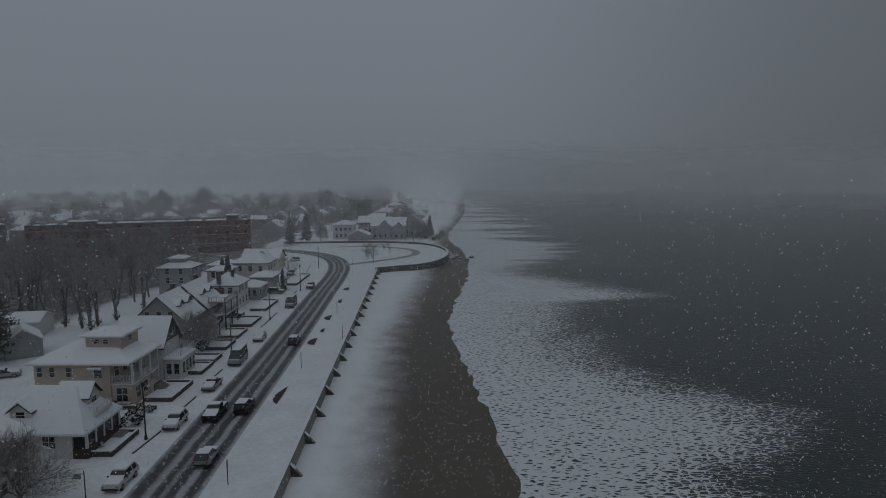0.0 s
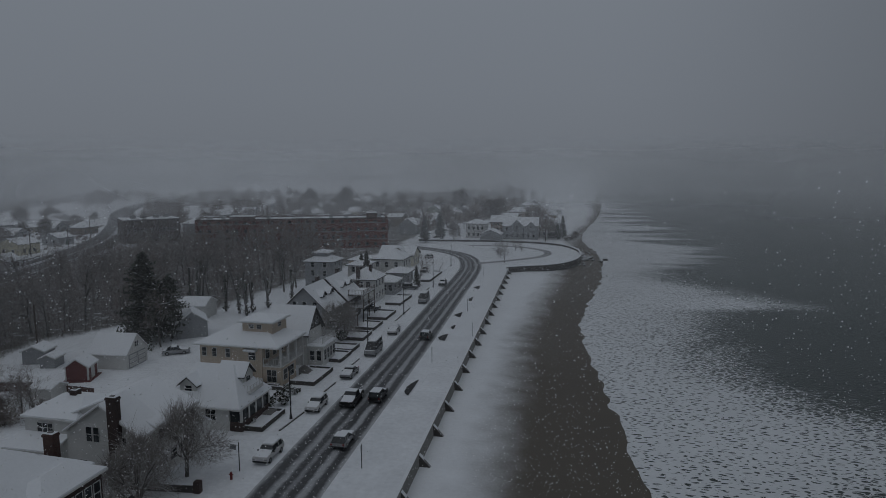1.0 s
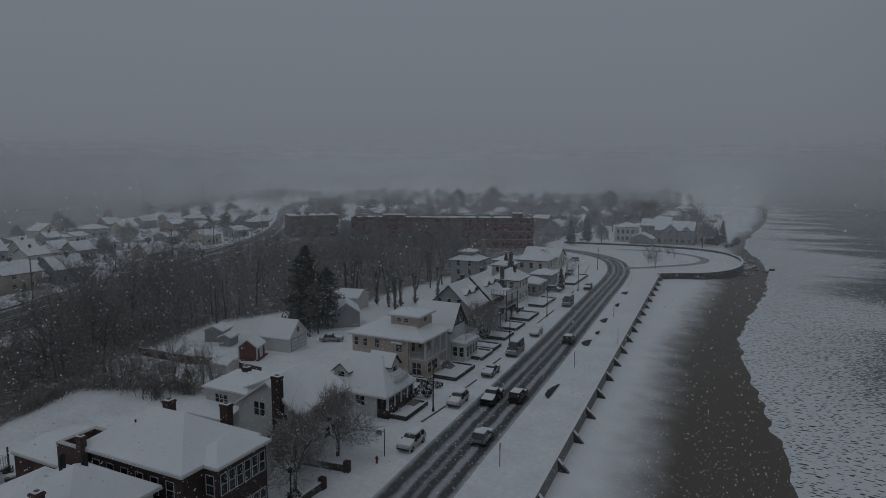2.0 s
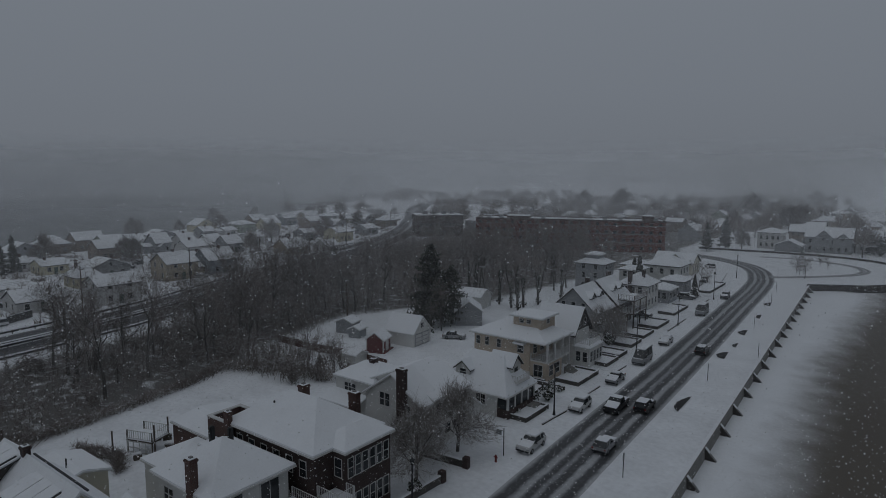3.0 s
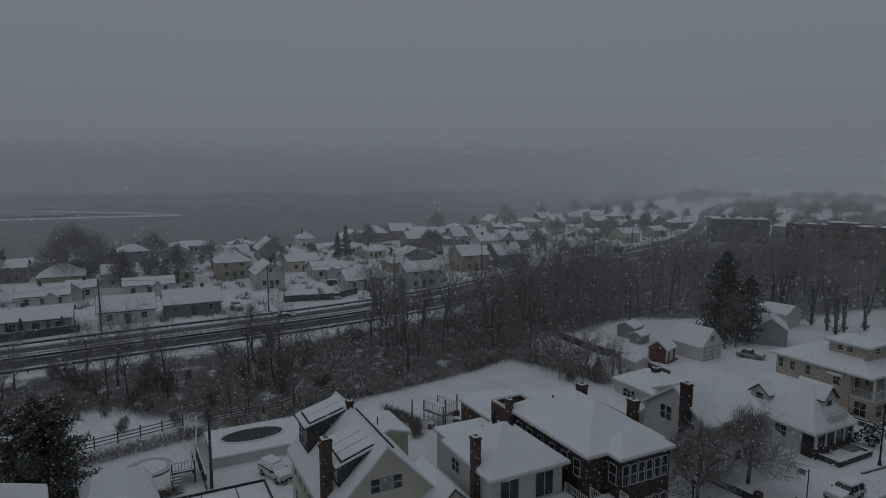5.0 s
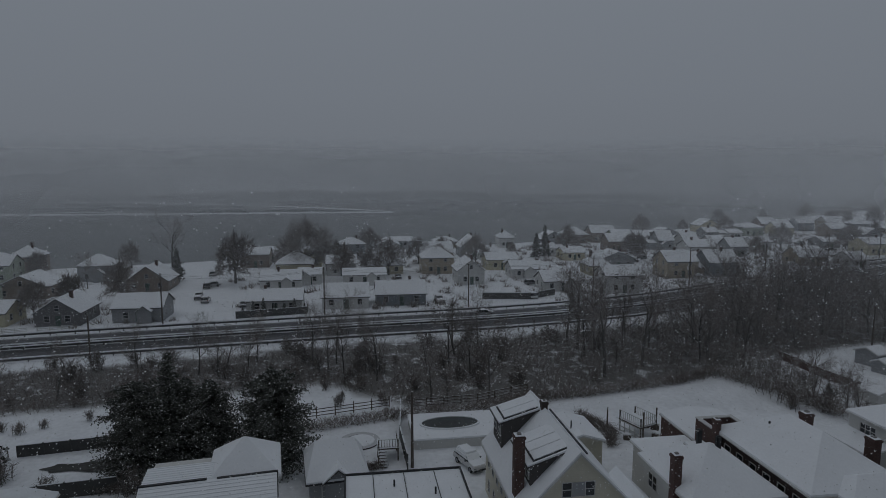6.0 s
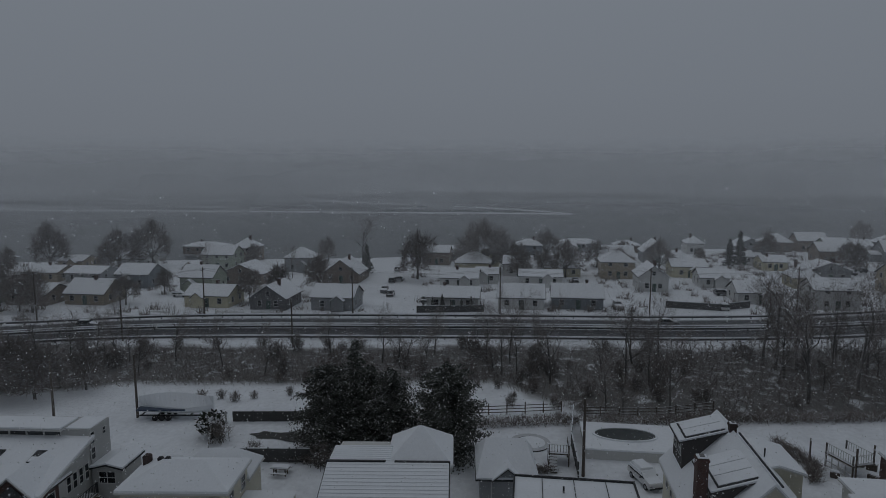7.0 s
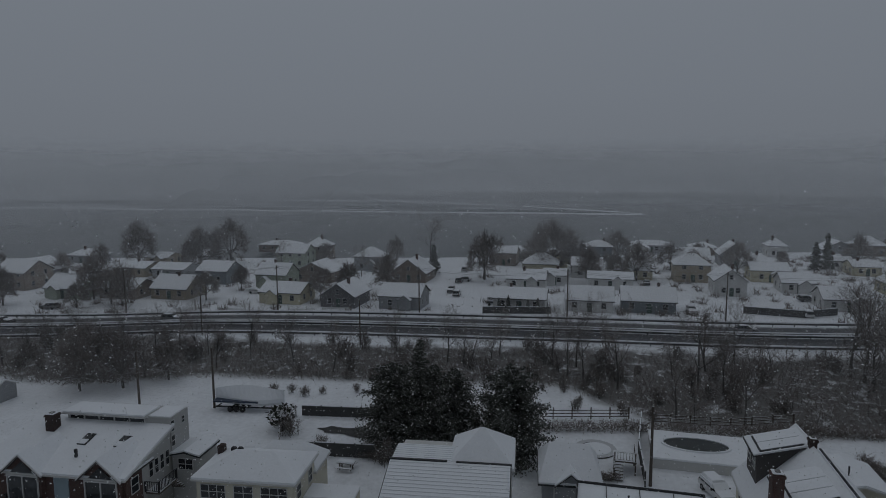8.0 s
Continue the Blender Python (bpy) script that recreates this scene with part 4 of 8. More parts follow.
# ---- houses along the shore road ----
def porch(h, x0, x1, y0, y1, floor, top, posts, roof=True, wall=None):
    """A porch in the house's own coordinates: floor slab, square posts, its roof with snow."""
    p = part("porch", boxes((x0, x1, y0, y1, floor - 0.15, floor)), wall or CONCRETE, h)
    for x, y in posts:
        part("post", boxes((x - 0.12, x + 0.12, y - 0.12, y + 0.12, floor, top)), TRIM, p)
    if roof:
        part("porch_roof", boxes((x0 - 0.2, x1 + 0.2, y0 - 0.2, y1 + 0.2, top, top + 0.18)), TRIM, p)
        part("snow", soft_box(x0 - 0.16, x1 + 0.16, y0 - 0.16, y1 + 0.16, top + 0.18, top + 0.36, 0.06), ROOF_SNOW, p)
    return p


def door(h, side, u, half, w=0.95, tall=2.05, z=0.0, material=None):
    bm = boxes((-w / 2, w / 2, -0.05, 0.03, z, z + tall))
    d = part("door", bm, material or GREEN_DOOR, h)
    at = {"S": (u, -half), "N": (u, half), "E": (half, u), "W": (-half, u)}[side]
    d.matrix_basis = pose(at[0], at[1], 0, 0, 0, SIDES[side])
    part("frame", boxes((-w / 2 - 0.1, -w / 2, -0.07, 0.03, z, z + tall + 0.1), (w / 2, w / 2 + 0.1, -0.07, 0.03, z, z + tall + 0.1), (-w / 2, w / 2, -0.07, 0.03, z + tall, z + tall + 0.1)), TRIM, d)
    return d


def gable_dormer(h, x, y, z, w, length, face, wall, tall=1.5, rise=1.0, win=True):
    """A small roofed dormer that looks to one side; its back sinks into the roof."""
    turn = {"E": 0.0, "N": 90.0, "W": 180.0, "S": -90.0}[face]
    bm = bmesh.new()
    prism(bm, [(-w / 2, -1.2), (w / 2, -1.2), (w / 2, tall), (0, tall + rise), (-w / 2, tall)], -length, 0, "x")
    d = part("dormer", bm, wall, h)
    d.matrix_basis = pose(x, y, z, 0, 0, turn)
    bm = roof_solid(length + 0.4, w + 0.5, tall + 0.05, rise * (1 + 0.25 / (w / 2)), "gable", "x", 0.1)
    r = part("dormer_roof", bm, SHINGLE, d)
    r.location = (-length / 2 + 0.15, 0, -0.15)
    s = part("snow", roof_solid(length + 0.34, w + 0.44, tall + 0.2, rise * (1 + 0.25 / (w / 2)), "gable", "x", 0.14), ROOF_SNOW, d)
    s.location = (-length / 2 + 0.15, 0, -0.15)
    if win:
        window(d, "E", 0, tall * 0.5, min(0.9, w * 0.45), min(1.2, tall * 0.8), 0.0, 0)
    return d


def shed_dormer(h, x, y, z, w, length, face, wall, tall=1.7, back=0.5, windows=2):
    """A flat-sloped dormer: a box with a gently falling snowy roof."""
    turn = {"E": 0.0, "N": 90.0, "W": 180.0, "S": -90.0}[face]
    bm = bmesh.new()
    prism_profile = [(-length, -2.5), (0, -1.0), (0, tall), (-length, tall + back)]
    prism(bm, prism_profile, -w / 2, w / 2, "y")
    d = part("dormer", bm, wall, h)
    d.matrix_basis = pose(x, y, z, 0, 0, turn)
    for nm, lift, inset, mat, t in (("dormer_roof", 0.1, 0.0, SHINGLE, 0.1), ("snow", 0.24, 0.06, ROOF_SNOW, 0.138)):
        bm = bmesh.new()
        a, b = 0.35 - inset, -length
        prism(bm, [(b, tall + back + lift - t), (a, tall + lift - t - 0.35 * back / length), (a, tall + lift - 0.35 * back / length), (b, tall + back + lift)], -w / 2 - 0.3 + inset, w / 2 + 0.3 - inset, "y")
        part(nm, bm, mat, d)
    for k in range(windows):
        window(d, "E", (k + 0.5) / windows * w - w / 2, tall * 0.5, 0.8, 1.05, 0.0)
    return d


def tan_house():
    h = thing("house", -47.1, 79.6, 0, "tan stucco house with hip roof and two-level porch", "house", "shore houses")
    w, d = 9.6, 7.4
    part("wall", wall_body(w, d, 5.8, 0, "hip", "x", -0.3), TAN_STUCCO, h)
    r = roofed(h, 11.6, 7.6, 5.9, 1.7, "hip", "x", 0.7, at=(1.25, 0), edge=TRIM, snow=0.15)
    top = wing(h, 3.1, 0.6, 4.6, 4.4, 8.6, 0.5, "hip", "x", TAN_STUCCO, 0.5, 6.0, edge=TRIM)
    for u in (1.8, 3.0):
        window(h, "S", u + 0.4, 7.9, 0.7, 0.55, 1.6, 0)
    window(h, "E", 0.6, 7.9, 0.9, 0.6, 5.4, 0)
    for u in (-4.1, -2.5, -0.4):
        window(h, "S", u, 4.5, 0.65, 1.2, d / 2)
    window(h, "S", -3.0, 1.6, 1.3, 0.7, d / 2, 1)
    # bay window with a small snowy hood
    b = part("bay_window", boxes((0.9, 3.1, -d / 2 - 0.7, -d / 2, 1.0, 2.5)), TRIM, h)
    part("snow", soft_box(0.8, 3.2, -d / 2 - 0.8, -d / 2, 2.5, 2.72, 0.08), ROOF_SNOW, b)
    for k in range(3):
        part("pane", boxes((1.0 + 0.7 * k, 1.58 + 0.7 * k, -d / 2 - 0.715, -d / 2 - 0.66, 1.2, 2.35)), GLASS, b)
    a = part("awning", boxes((2.4, 4.2, -d / 2 - 0.8, -d / 2, 5.0, 5.12)), TRIM, h, "snowy awning over an upper window")
    part("snow", soft_box(2.35, 4.25, -d / 2 - 0.85, -d / 2 - 0.02, 5.12, 5.32, 0.06), ROOF_SNOW, a)
    window(h, "S", 3.3, 4.3, 1.0, 1.2, d / 2)
    # two porch storeys towards the road
    p = part("porch", boxes((w / 2, w / 2 + 2.9, -3.6, 3.6, 2.75, 2.95)), TRIM, h)
    part("porch_wall", boxes((w / 2, w / 2 + 2.7, -3.55, 1.2, -0.2, 2.75)), TAN_STUCCO, h)
    for y in (-3.45, -1.2, 1.2, 3.45):
        part("post", boxes((w / 2 + 2.6, w / 2 + 2.85, y - 0.13, y + 0.13, 2.95, 5.95)), TRIM, p)
    part("post", boxes((w / 2 + 2.6, w / 2 + 2.85, 3.3, 3.55, 0, 2.75)), TRIM, p)
    railing(h, [(w / 2 + 0.1, -3.45), (w / 2 + 2.72, -3.45), (w / 2 + 2.72, 3.45), (w / 2 + 0.1, 3.45)], 2.95)
    window(h, "S", w / 2 + 1.35, 1.5, 1.4, 1.7, 3.55, 1)
    row_of_windows(h, "E", w / 2, 6.4, 4.4, 3, 1.1, 1.7)
    row_of_windows(h, "E", w / 2 + 2.7, 4.0, 1.5, 2, 1.2, 1.5, 0, -1.2)
    for k in range(6):
        part("step", boxes((w / 2 + 2.9 + 0.3 * k, w / 2 + 3.2 + 0.3 * k, 1.6, 3.4, -0.1, 1.05 - 0.17 * k)), CONCRETE, h)
    part("planter", boxes((w / 2 - 0.6, w / 2 + 2.9, -4.7, -4.2, -0.1, 0.75)), DARK_STONE, h)
    part("planter", boxes((w / 2 + 2.9, w / 2 + 5.0, -4.6, -4.3, -0.1, 0.4)), DARK_STONE, h)


tan_house()


def dormer_house():
    h = thing("house", -42.6, 64.6, 0, "white house with snowy hip roof and balcony dormer", "house", "shore houses")
    w, d = 8.0, 6.6
    part("wall", wall_body(w, d, 3.1, 0, "hip", "y", -0.3), WHITE_SIDING, h)
    roofed(h, w + 1.3, d, 3.2, 3.4, "hip", "x", 0.55, cut=0.75, at=(0.5, 0), edge=TRIM)
    gd = gable_dormer(h, 4.3, 0.6, 3.9, 2.3, 3.4, "E", WHITE_SIDING, 1.7, 1.2)
    gable_dormer(h, -1.6, -2.6, 4.0, 2.2, 2.4, "S", WHITE_SIDING, 0.9, 0.9)
    part("balcony", boxes((4.2, 5.5, -0.9, 2.1, 3.7, 3.85)), TRIM, h)
    railing(h, [(4.3, -0.8), (5.4, -0.8), (5.4, 2.0), (4.3, 2.0)], 3.85, 0.75)
    part("porch_wall", boxes((w / 2, w / 2 + 1.6, -d / 2, d / 2, -0.2, 1.1)), BRICK_DARK, h)
    for k in range(5):
        y = -d / 2 + 0.12 + k * (d - 0.24) / 4
        part("post", boxes((w / 2 + 1.35, w / 2 + 1.6, y - 0.12, y + 0.12, 1.1, 3.1)), TRIM, h)
    for k in range(4):
        y = -d / 2 + 0.12 + (k + 0.5) * (d - 0.24) / 4
        part("pane", boxes((w / 2 + 1.44, w / 2 + 1.5, y - 0.68, y + 0.68, 1.1, 3.0)), GLASS, h)
    part("pane", boxes((w / 2 + 0.1, w / 2 + 1.3, -d / 2 + 0.1, -d / 2 + 0.16, 1.1, 3.0)), GLASS, h)
    window(h, "S", 1.6, 1.8, 1.3, 1.3, d / 2, 1)
    window(h, "S", -2.2, 1.8, 0.9, 1.2, d / 2)
    part("side_porch", boxes((w / 2 + 1.6, w / 2 + 2.8, 1.2, 3.1, -0.1, 0.5)), CONCRETE, h)


dormer_house()


def gabled_house():
    h = thing("house", -44.5, 52.85, 0, "large white clapboard house with broad gables and brick chimneys", "house", "shore houses")
    w, d = 10.4, 6.4
    part("wall", wall_body(w, d, 5.4, 2.2, "gable", "y", -0.3), WHITE_SIDING, h)
    roofed(h, w, d, 5.4, 2.2, "gable", "y", 0.35, edge=TRIM)
    # front gable before the main block, with a long slope on either side
    wing(h, 1.1, -3.7, 8.0, 3.2, 5.2, 2.75, "gable", "y", WHITE_SIDING, 0.35, edge=TRIM)
    # low-roofed wing behind, its eaves to the south, over a lean-to porch
    wing(h, -6.0, -0.9, 6.0, 6.4, 5.6, 1.1, "hip", "x", WHITE_SIDING, 0.3, cut=0.6, edge=TRIM)
    for nm, lift, t, mat, inset in (("porch_roof", 0.1, 0.1, TRIM, 0.0), ("snow", 0.24, 0.135, ROOF_SNOW, 0.05)):
        bm = bmesh.new()
        prism(bm, [(-6.6 + inset, 3.2 + lift - t), (-4.12, 3.9 + lift - t), (-4.12, 3.9 + lift), (-6.6 + inset, 3.2 + lift)], -9.4 + inset, -3.6 - inset, "x")
        part(nm, bm, mat, h)
    for x in (-9.1, -6.5, -3.9):
        part("post", boxes((x - 0.1, x + 0.1, -6.4, -6.2, -0.1, 3.25)), TRIM, h)
    for u in (0.2, 1.0):
        window(h, "S", u - 0.6, 5.0, 0.62, 1.45, 5.3)
    window(h, "S", 3.3, 4.2, 0.7, 1.5, 5.3)
    for u in (-1.2, 1.4, 3.4):
        window(h, "S", u, 1.7, 0.8, 1.3, 5.3)
    window(h, "S", -6.6, 4.6, 1.8, 0.95, 4.1, 2)
    row_of_windows(h, "E", w / 2, 6.0, 4.4, 5, 0.85, 1.15)
    row_of_windows(h, "E", w / 2, 5.8, 1.6, 4, 1.0, 1.2)
    chimney(h, 2.75, -5.62, 1.3, 0.74, 0, 9.05, BRICK_DARK)
    chimney(h, -5.9, -0.8, 0.95, 0.9, 5.0, 7.4, BRICK_DARK)
    # skirt roof on the north side
    bm = bmesh.new()
    prism(bm, [(d / 2, -0.2), (d / 2 + 1.9, -0.2), (d / 2 + 1.9, 2.6), (d / 2, 4.0)], 1.5, 5.6, "x")
    part("side_porch", bm, WHITE_SIDING, h)
    bm = bmesh.new()
    prism(bm, [(d / 2, 4.02), (d / 2 + 2.1, 2.5), (d / 2 + 2.1, 2.66), (d / 2, 4.18)], 1.3, 5.8, "x")
    part("snow", bm, ROOF_SNOW, h)


gabled_house()


def brick_house():
    h = thing("house", -43.0, 35.0, 0, "dark brick house with a broad snowy hip roof and glazed porches", "house", "shore houses")
    w, d = 11.4, 7.7
    part("wall", wall_body(w, d, 6.9, 0, "hip", "x", -0.3), BRICK_DARK, h)
    roofed(h, w, d, 7.0, 2.4, "hip", "x", 0.5, edge=TRIM, snow=0.15)
    # glazed two-storey sun porch towards the road
    part("sun_porch", boxes((w / 2, w / 2 + 1.6, -1.9, d / 2 - 0.2, -0.2, 6.6)), BRICK_DARK, h)
    roofed(h, 3.4, 5.5, 6.85, 0.9, "hip", "y", 0.35, at=(w / 2 - 0.1, 0.9), edge=TRIM)
    for z in (1.9, 5.2):
        row_of_windows(h, "E", w / 2 + 1.6, 5.2, z, 6, 0.62, 1.7, 0, 0.9)
        window(h, "S", w / 2 + 0.8, z, 0.8, 1.6, 1.9)
    row_of_windows(h, "S", d / 2, 10.4, 5.2, 6, 0.8, 1.4)
    row_of_windows(h, "S", d / 2, 10.4, 2.0, 5, 0.8, 1.4)
    row_of_windows(h, "N", d / 2, 11.0, 4.9, 4)
    # entrance portico with a railed balcony on top
    p = part("portico", boxes((w / 2 + 0.2, w / 2 + 2.6, -3.7, -1.7, 2.9, 3.15)), TRIM, h)
    for x, y in ((w / 2 + 2.4, -3.5), (w / 2 + 2.4, -1.9)):
        part("post", boxes((x - 0.16, x + 0.16, y - 0.16, y + 0.16, 0, 2.9)), TRIM, p)
    part("snow", soft_box(w / 2 + 0.3, w / 2 + 2.5, -3.6, -1.8, 3.15, 3.3, 0.05), ROOF_SNOW, p)
    railing(h, [(w / 2 + 0.1, -3.6), (w / 2 + 2.5, -3.6), (w / 2 + 2.5, -1.8), (w / 2 + 1.6, -1.8)], 3.15, 0.95, 0.22)
    door(h, "E", -2.7, w / 2, 1.1, 2.2)
    part("terrace", boxes((w / 2 + 1.6, w / 2 + 4.2, -3.8, 3.6, -0.2, 0.35)), CONCRETE, h)
    # lower blocks behind: a parapet well and a flat-roofed wing
    part("parapet", boxes((-w / 2 - 2.6, -w / 2, -4.6, -4.3, -0.2, 6.9), (-w / 2 - 2.6, -w / 2 - 2.3, -4.3, -1.0, -0.2, 6.9), (-w / 2 - 2.3, -w / 2, -1.3, -1.0, -0.2, 6.9), (-w / 2 - 2.3, -w / 2, -4.3, -1.3, -0.2, 5.6)), BRICK, h)
    part("coping", boxes((-w / 2 - 2.65, -w / 2, -4.65, -4.25, 6.9, 7.0), (-w / 2 - 2.65, -w / 2 - 2.25, -4.25, -0.95, 6.9, 7.0), (-w / 2 - 2.25, -w / 2, -1.35, -0.95, 6.9, 7.0)), TRIM, h)
    part("snow", soft_box(-w / 2 - 2.28, -w / 2 - 0.02, -4.28, -1.32, 5.6, 5.75, 0.04), ROOF_SNOW, h)
    wing(h, -w / 2 - 6.6, -0.6, 7.6, 6.4, 4.0, 0.5, "gable", "x", BRICK, 0.2, edge=TRIM)
    chimney(h, -4.2, d / 2 - 0.3, 1.0, 1.0, 4.0, 8.6)
    chimney(h, 0.2, d / 2 + 2.4, 1.25, 0.8, 0.0, 8.0)
    chimney(h, -w / 2 + 0.4, -4.4, 0.8, 0.6, 4.0, 8.0)
    part("vent_pipe", boxes((-2.3, -2.18, -1.6, -1.48, 7.5, 8.9)), METAL, h)


brick_house()


def white_house():
    h = thing("house", -42.9, 26.5, 0, "white two-storey house with hip roof, brick chimney and deck", "house", "shore houses")
    w, d = 7.6, 6.9
    part("wall", wall_body(w, d, 5.9, 0, "hip", "y", -0.3), WHITE_SIDING, h)
    roofed(h, w, d, 6.0, 2.3, "hip", "y", 0.5, edge=TRIM, snow=0.15)
    wing(h, -6.3, 0.5, 5.2, 5.0, 4.7, 0.6, "hip", "x", WHITE_SIDING, 0.3, edge=TRIM)
    wing(h, -5.0, 2.6, 2.8, 1.6, 5.3, 0.2, "flat", "x", WHITE_SIDING, 0.15, edge=TRIM)
    chimney(h, 1.7, -d / 2 - 0.3, 0.85, 0.75, 0, 8.6)
    for x, y in ((-1.3, -0.1), (0.1, 0.7)):
        part("roof_vent", soft_box(x - 0.2, x + 0.2, y - 0.2, y + 0.2, 7.0, 9.1, 0.08), METAL, h)
    for u, z in ((-2.6, 4.3), (-1.9, 4.3), (1.2, 4.3), (-2.6, 1.6), (1.6, 1.6)):
        window(h, "S", u, z, 0.6, 1.15, d / 2)
    for u in (-1.8, 1.6):
        part("sliding_door", boxes((w / 2 - 0.02, w / 2 + 0.05, u - 0.85, u + 0.85, 3.3, 5.3)), GLASS, h)
        part("door_frame", boxes((w / 2, w / 2 + 0.07, u - 0.95, u - 0.85, 3.25, 5.4), (w / 2, w / 2 + 0.07, u + 0.85, u + 0.95, 3.25, 5.4), (w / 2, w / 2 + 0.07, u - 0.03, u + 0.03, 3.25, 5.3)), TRIM, h)
    part("lower_wall", boxes((w / 2, w / 2 + 3.4, -d / 2 + 0.2, d / 2 + 0.4, -0.2, 3.0)), WHITE_SIDING, h)
    part("deck_snow", soft_box(w / 2 + 0.1, w / 2 + 3.3, -d / 2 + 0.3, d / 2 + 0.3, 3.0, 3.16, 0.04), ROOF_SNOW, h)
    railing(h, [(w / 2 + 0.1, -d / 2 + 0.25), (w / 2 + 3.3, -d / 2 + 0.25), (w / 2 + 3.3, d / 2 + 0.3), (w / 2 + 0.1, d / 2 + 0.3)], 3.0, 0.95, 0.25)
    row_of_windows(h, "E", w / 2 + 3.4, 6.4, 1.5, 3, 1.1, 1.4, 1)
    b = part("garden_chair", soft_box(w / 2 + 1.2, w / 2 + 1.9, -2.0, -1.4, 3.1, 3.6, 0.12), ROOF_SNOW, h, "snow-covered chair on the deck")


white_house()


def dormered_house():
    h = thing("house", -47.4, 15.0, 0, "cream house with steep snowy roof, shed dormers and red chimney", "house", "shore houses")
    w, d = 12.4, 8.6
    part("wall", wall_body(w, d, 4.8, 4.4, "gable", "x", -0.3), CREAM_SIDING, h)
    roofed(h, w, d, 4.8, 4.4, "gable", "x", 0.4, edge=TRIM, snow=0.18)
    for x, y, z, wide, deep, tall, back, n in ((-4.2, -3.7, 6.4, 3.0, 3.8, 1.7, 1.1, 2), (2.6, -3.3, 6.3, 4.4, 3.6, 1.5, 1.2, 3)):
        d2 = shed_dormer(h, x, y, z, wide, deep, "S", DARK_SIDING, tall, back, n)
        # snow-covered panels on the dormer roof, dark at their lower edge and joints
        p = part("solar_panel", boxes((-deep / 2 + 0.5, deep / 2 - 0.1, -wide / 2 + 0.1, wide / 2 + 0.05, 0, 0.07)), METAL, d2, "dark edges of snow-covered solar panels")
        p.matrix_basis = pose(-deep / 2, 0, tall + back / 2 + 0.21, 0, math.degrees(math.atan2(back, deep)), 0)
        for k in range(n):
            a, b = -wide / 2 + 0.16 + k * (wide - 0.2) / n, -wide / 2 + 0.1 + (k + 1) * (wide - 0.2) / n
            part("snow", soft_box(-deep / 2 + 0.4, deep / 2 - 0.24, a, b, 0.07, 0.12, 0.02), ROOF_SNOW, p)
    # glazed gable end towards the road, and a lower gable beside it
    for u in (-0.9, 0.9):
        window(h, "E", u, 6.4, 0.7, 1.1, w / 2)
    part("sash", boxes((w / 2, w / 2 + 0.05, -0.5, 0.5, 5.85, 6.95)), GREY_SIDING, h)
    row_of_windows(h, "E", w / 2, 7.0, 3.0, 4, 0.8, 1.3)
    g = part("wing", wall_body(5.4, 4.6, 3.6, 2.3, "gable", "x", -0.3), CREAM_SIDING, h)
    g.location = (5.6, 4.6, 0)
    roofed(h, 5.4, 4.6, 3.6, 2.3, "gable", "x", 0.4, at=(5.6, 4.6), edge=METAL)
    row_of_windows(h, "E", 8.3, 3.6, 2.2, 2, 0.8, 1.2, 0, 4.6)
    part("roof_edge", boxes((-2.0, w / 2 + 0.45, 0.35, 0.47, 9.32, 9.42)), METAL, h, "dark ridge line bare of snow")
    row_of_windows(h, "S", d / 2, 11.0, 3.6, 7, 0.55, 1.2)
    row_of_windows(h, "S", d / 2, 11.0, 1.2, 6, 0.55, 1.1)
    chimney(h, 3.9, -4.0, 1.0, 0.9, 2.0, 9.9, BRICK)
    chimney(h, -2.4, 0.0, 0.7, 0.6, 8.0, 10.0, BRICK_DARK)
    wing(h, -7.4, 4.6, 5.2, 4.0, 4.8, 0.6, "gable", "x", CREAM_SIDING, 0.3, edge=TRIM)
    part("vent_pipe", boxes((-6.4, -6.3, 4.0, 4.1, 5.2, 6.3)), METAL, h)


dormered_house()


def flat_annex():
    h = thing("garage", -46.3, 2.6, 0, "low flat-roofed garage with a dark edge under snow", "garage")
    part("wall", wall_body(6.4, 9.4, 4.0, 0, "flat", "x", -0.3), GREY_SIDING, h)
    roofed(h, 6.4, 9.4, 4.1, 0, "flat", "x", 0.25, edge=METAL)
    for x, y in ((-1.2, -1.0), (0.4, 2.2)):
        part("vent_pipe", boxes((x, x + 0.14, y, y + 0.14, 4.2, 4.9)), METAL, h)
    part("parapet", boxes((-3.5, -3.36, -4.98, 4.98, 4.1, 4.52), (-3.36, 3.5, -4.98, -4.84, 4.1, 4.52), (-3.36, 3.5, 4.84, 4.98, 4.1, 4.52)), METAL, h, "dark roof edge")
    for y in (-2.6, 0.0, 2.6):
        part("batten", boxes((-3.2, 3.3, y - 0.03, y + 0.03, 4.38, 4.42)), METAL, h)
    for u in (-2.4, 1.6):
        part("garage_door", boxes((3.19, 3.26, u - 1.3, u + 1.3, 0, 2.3)), TRIM, h)


flat_annex()


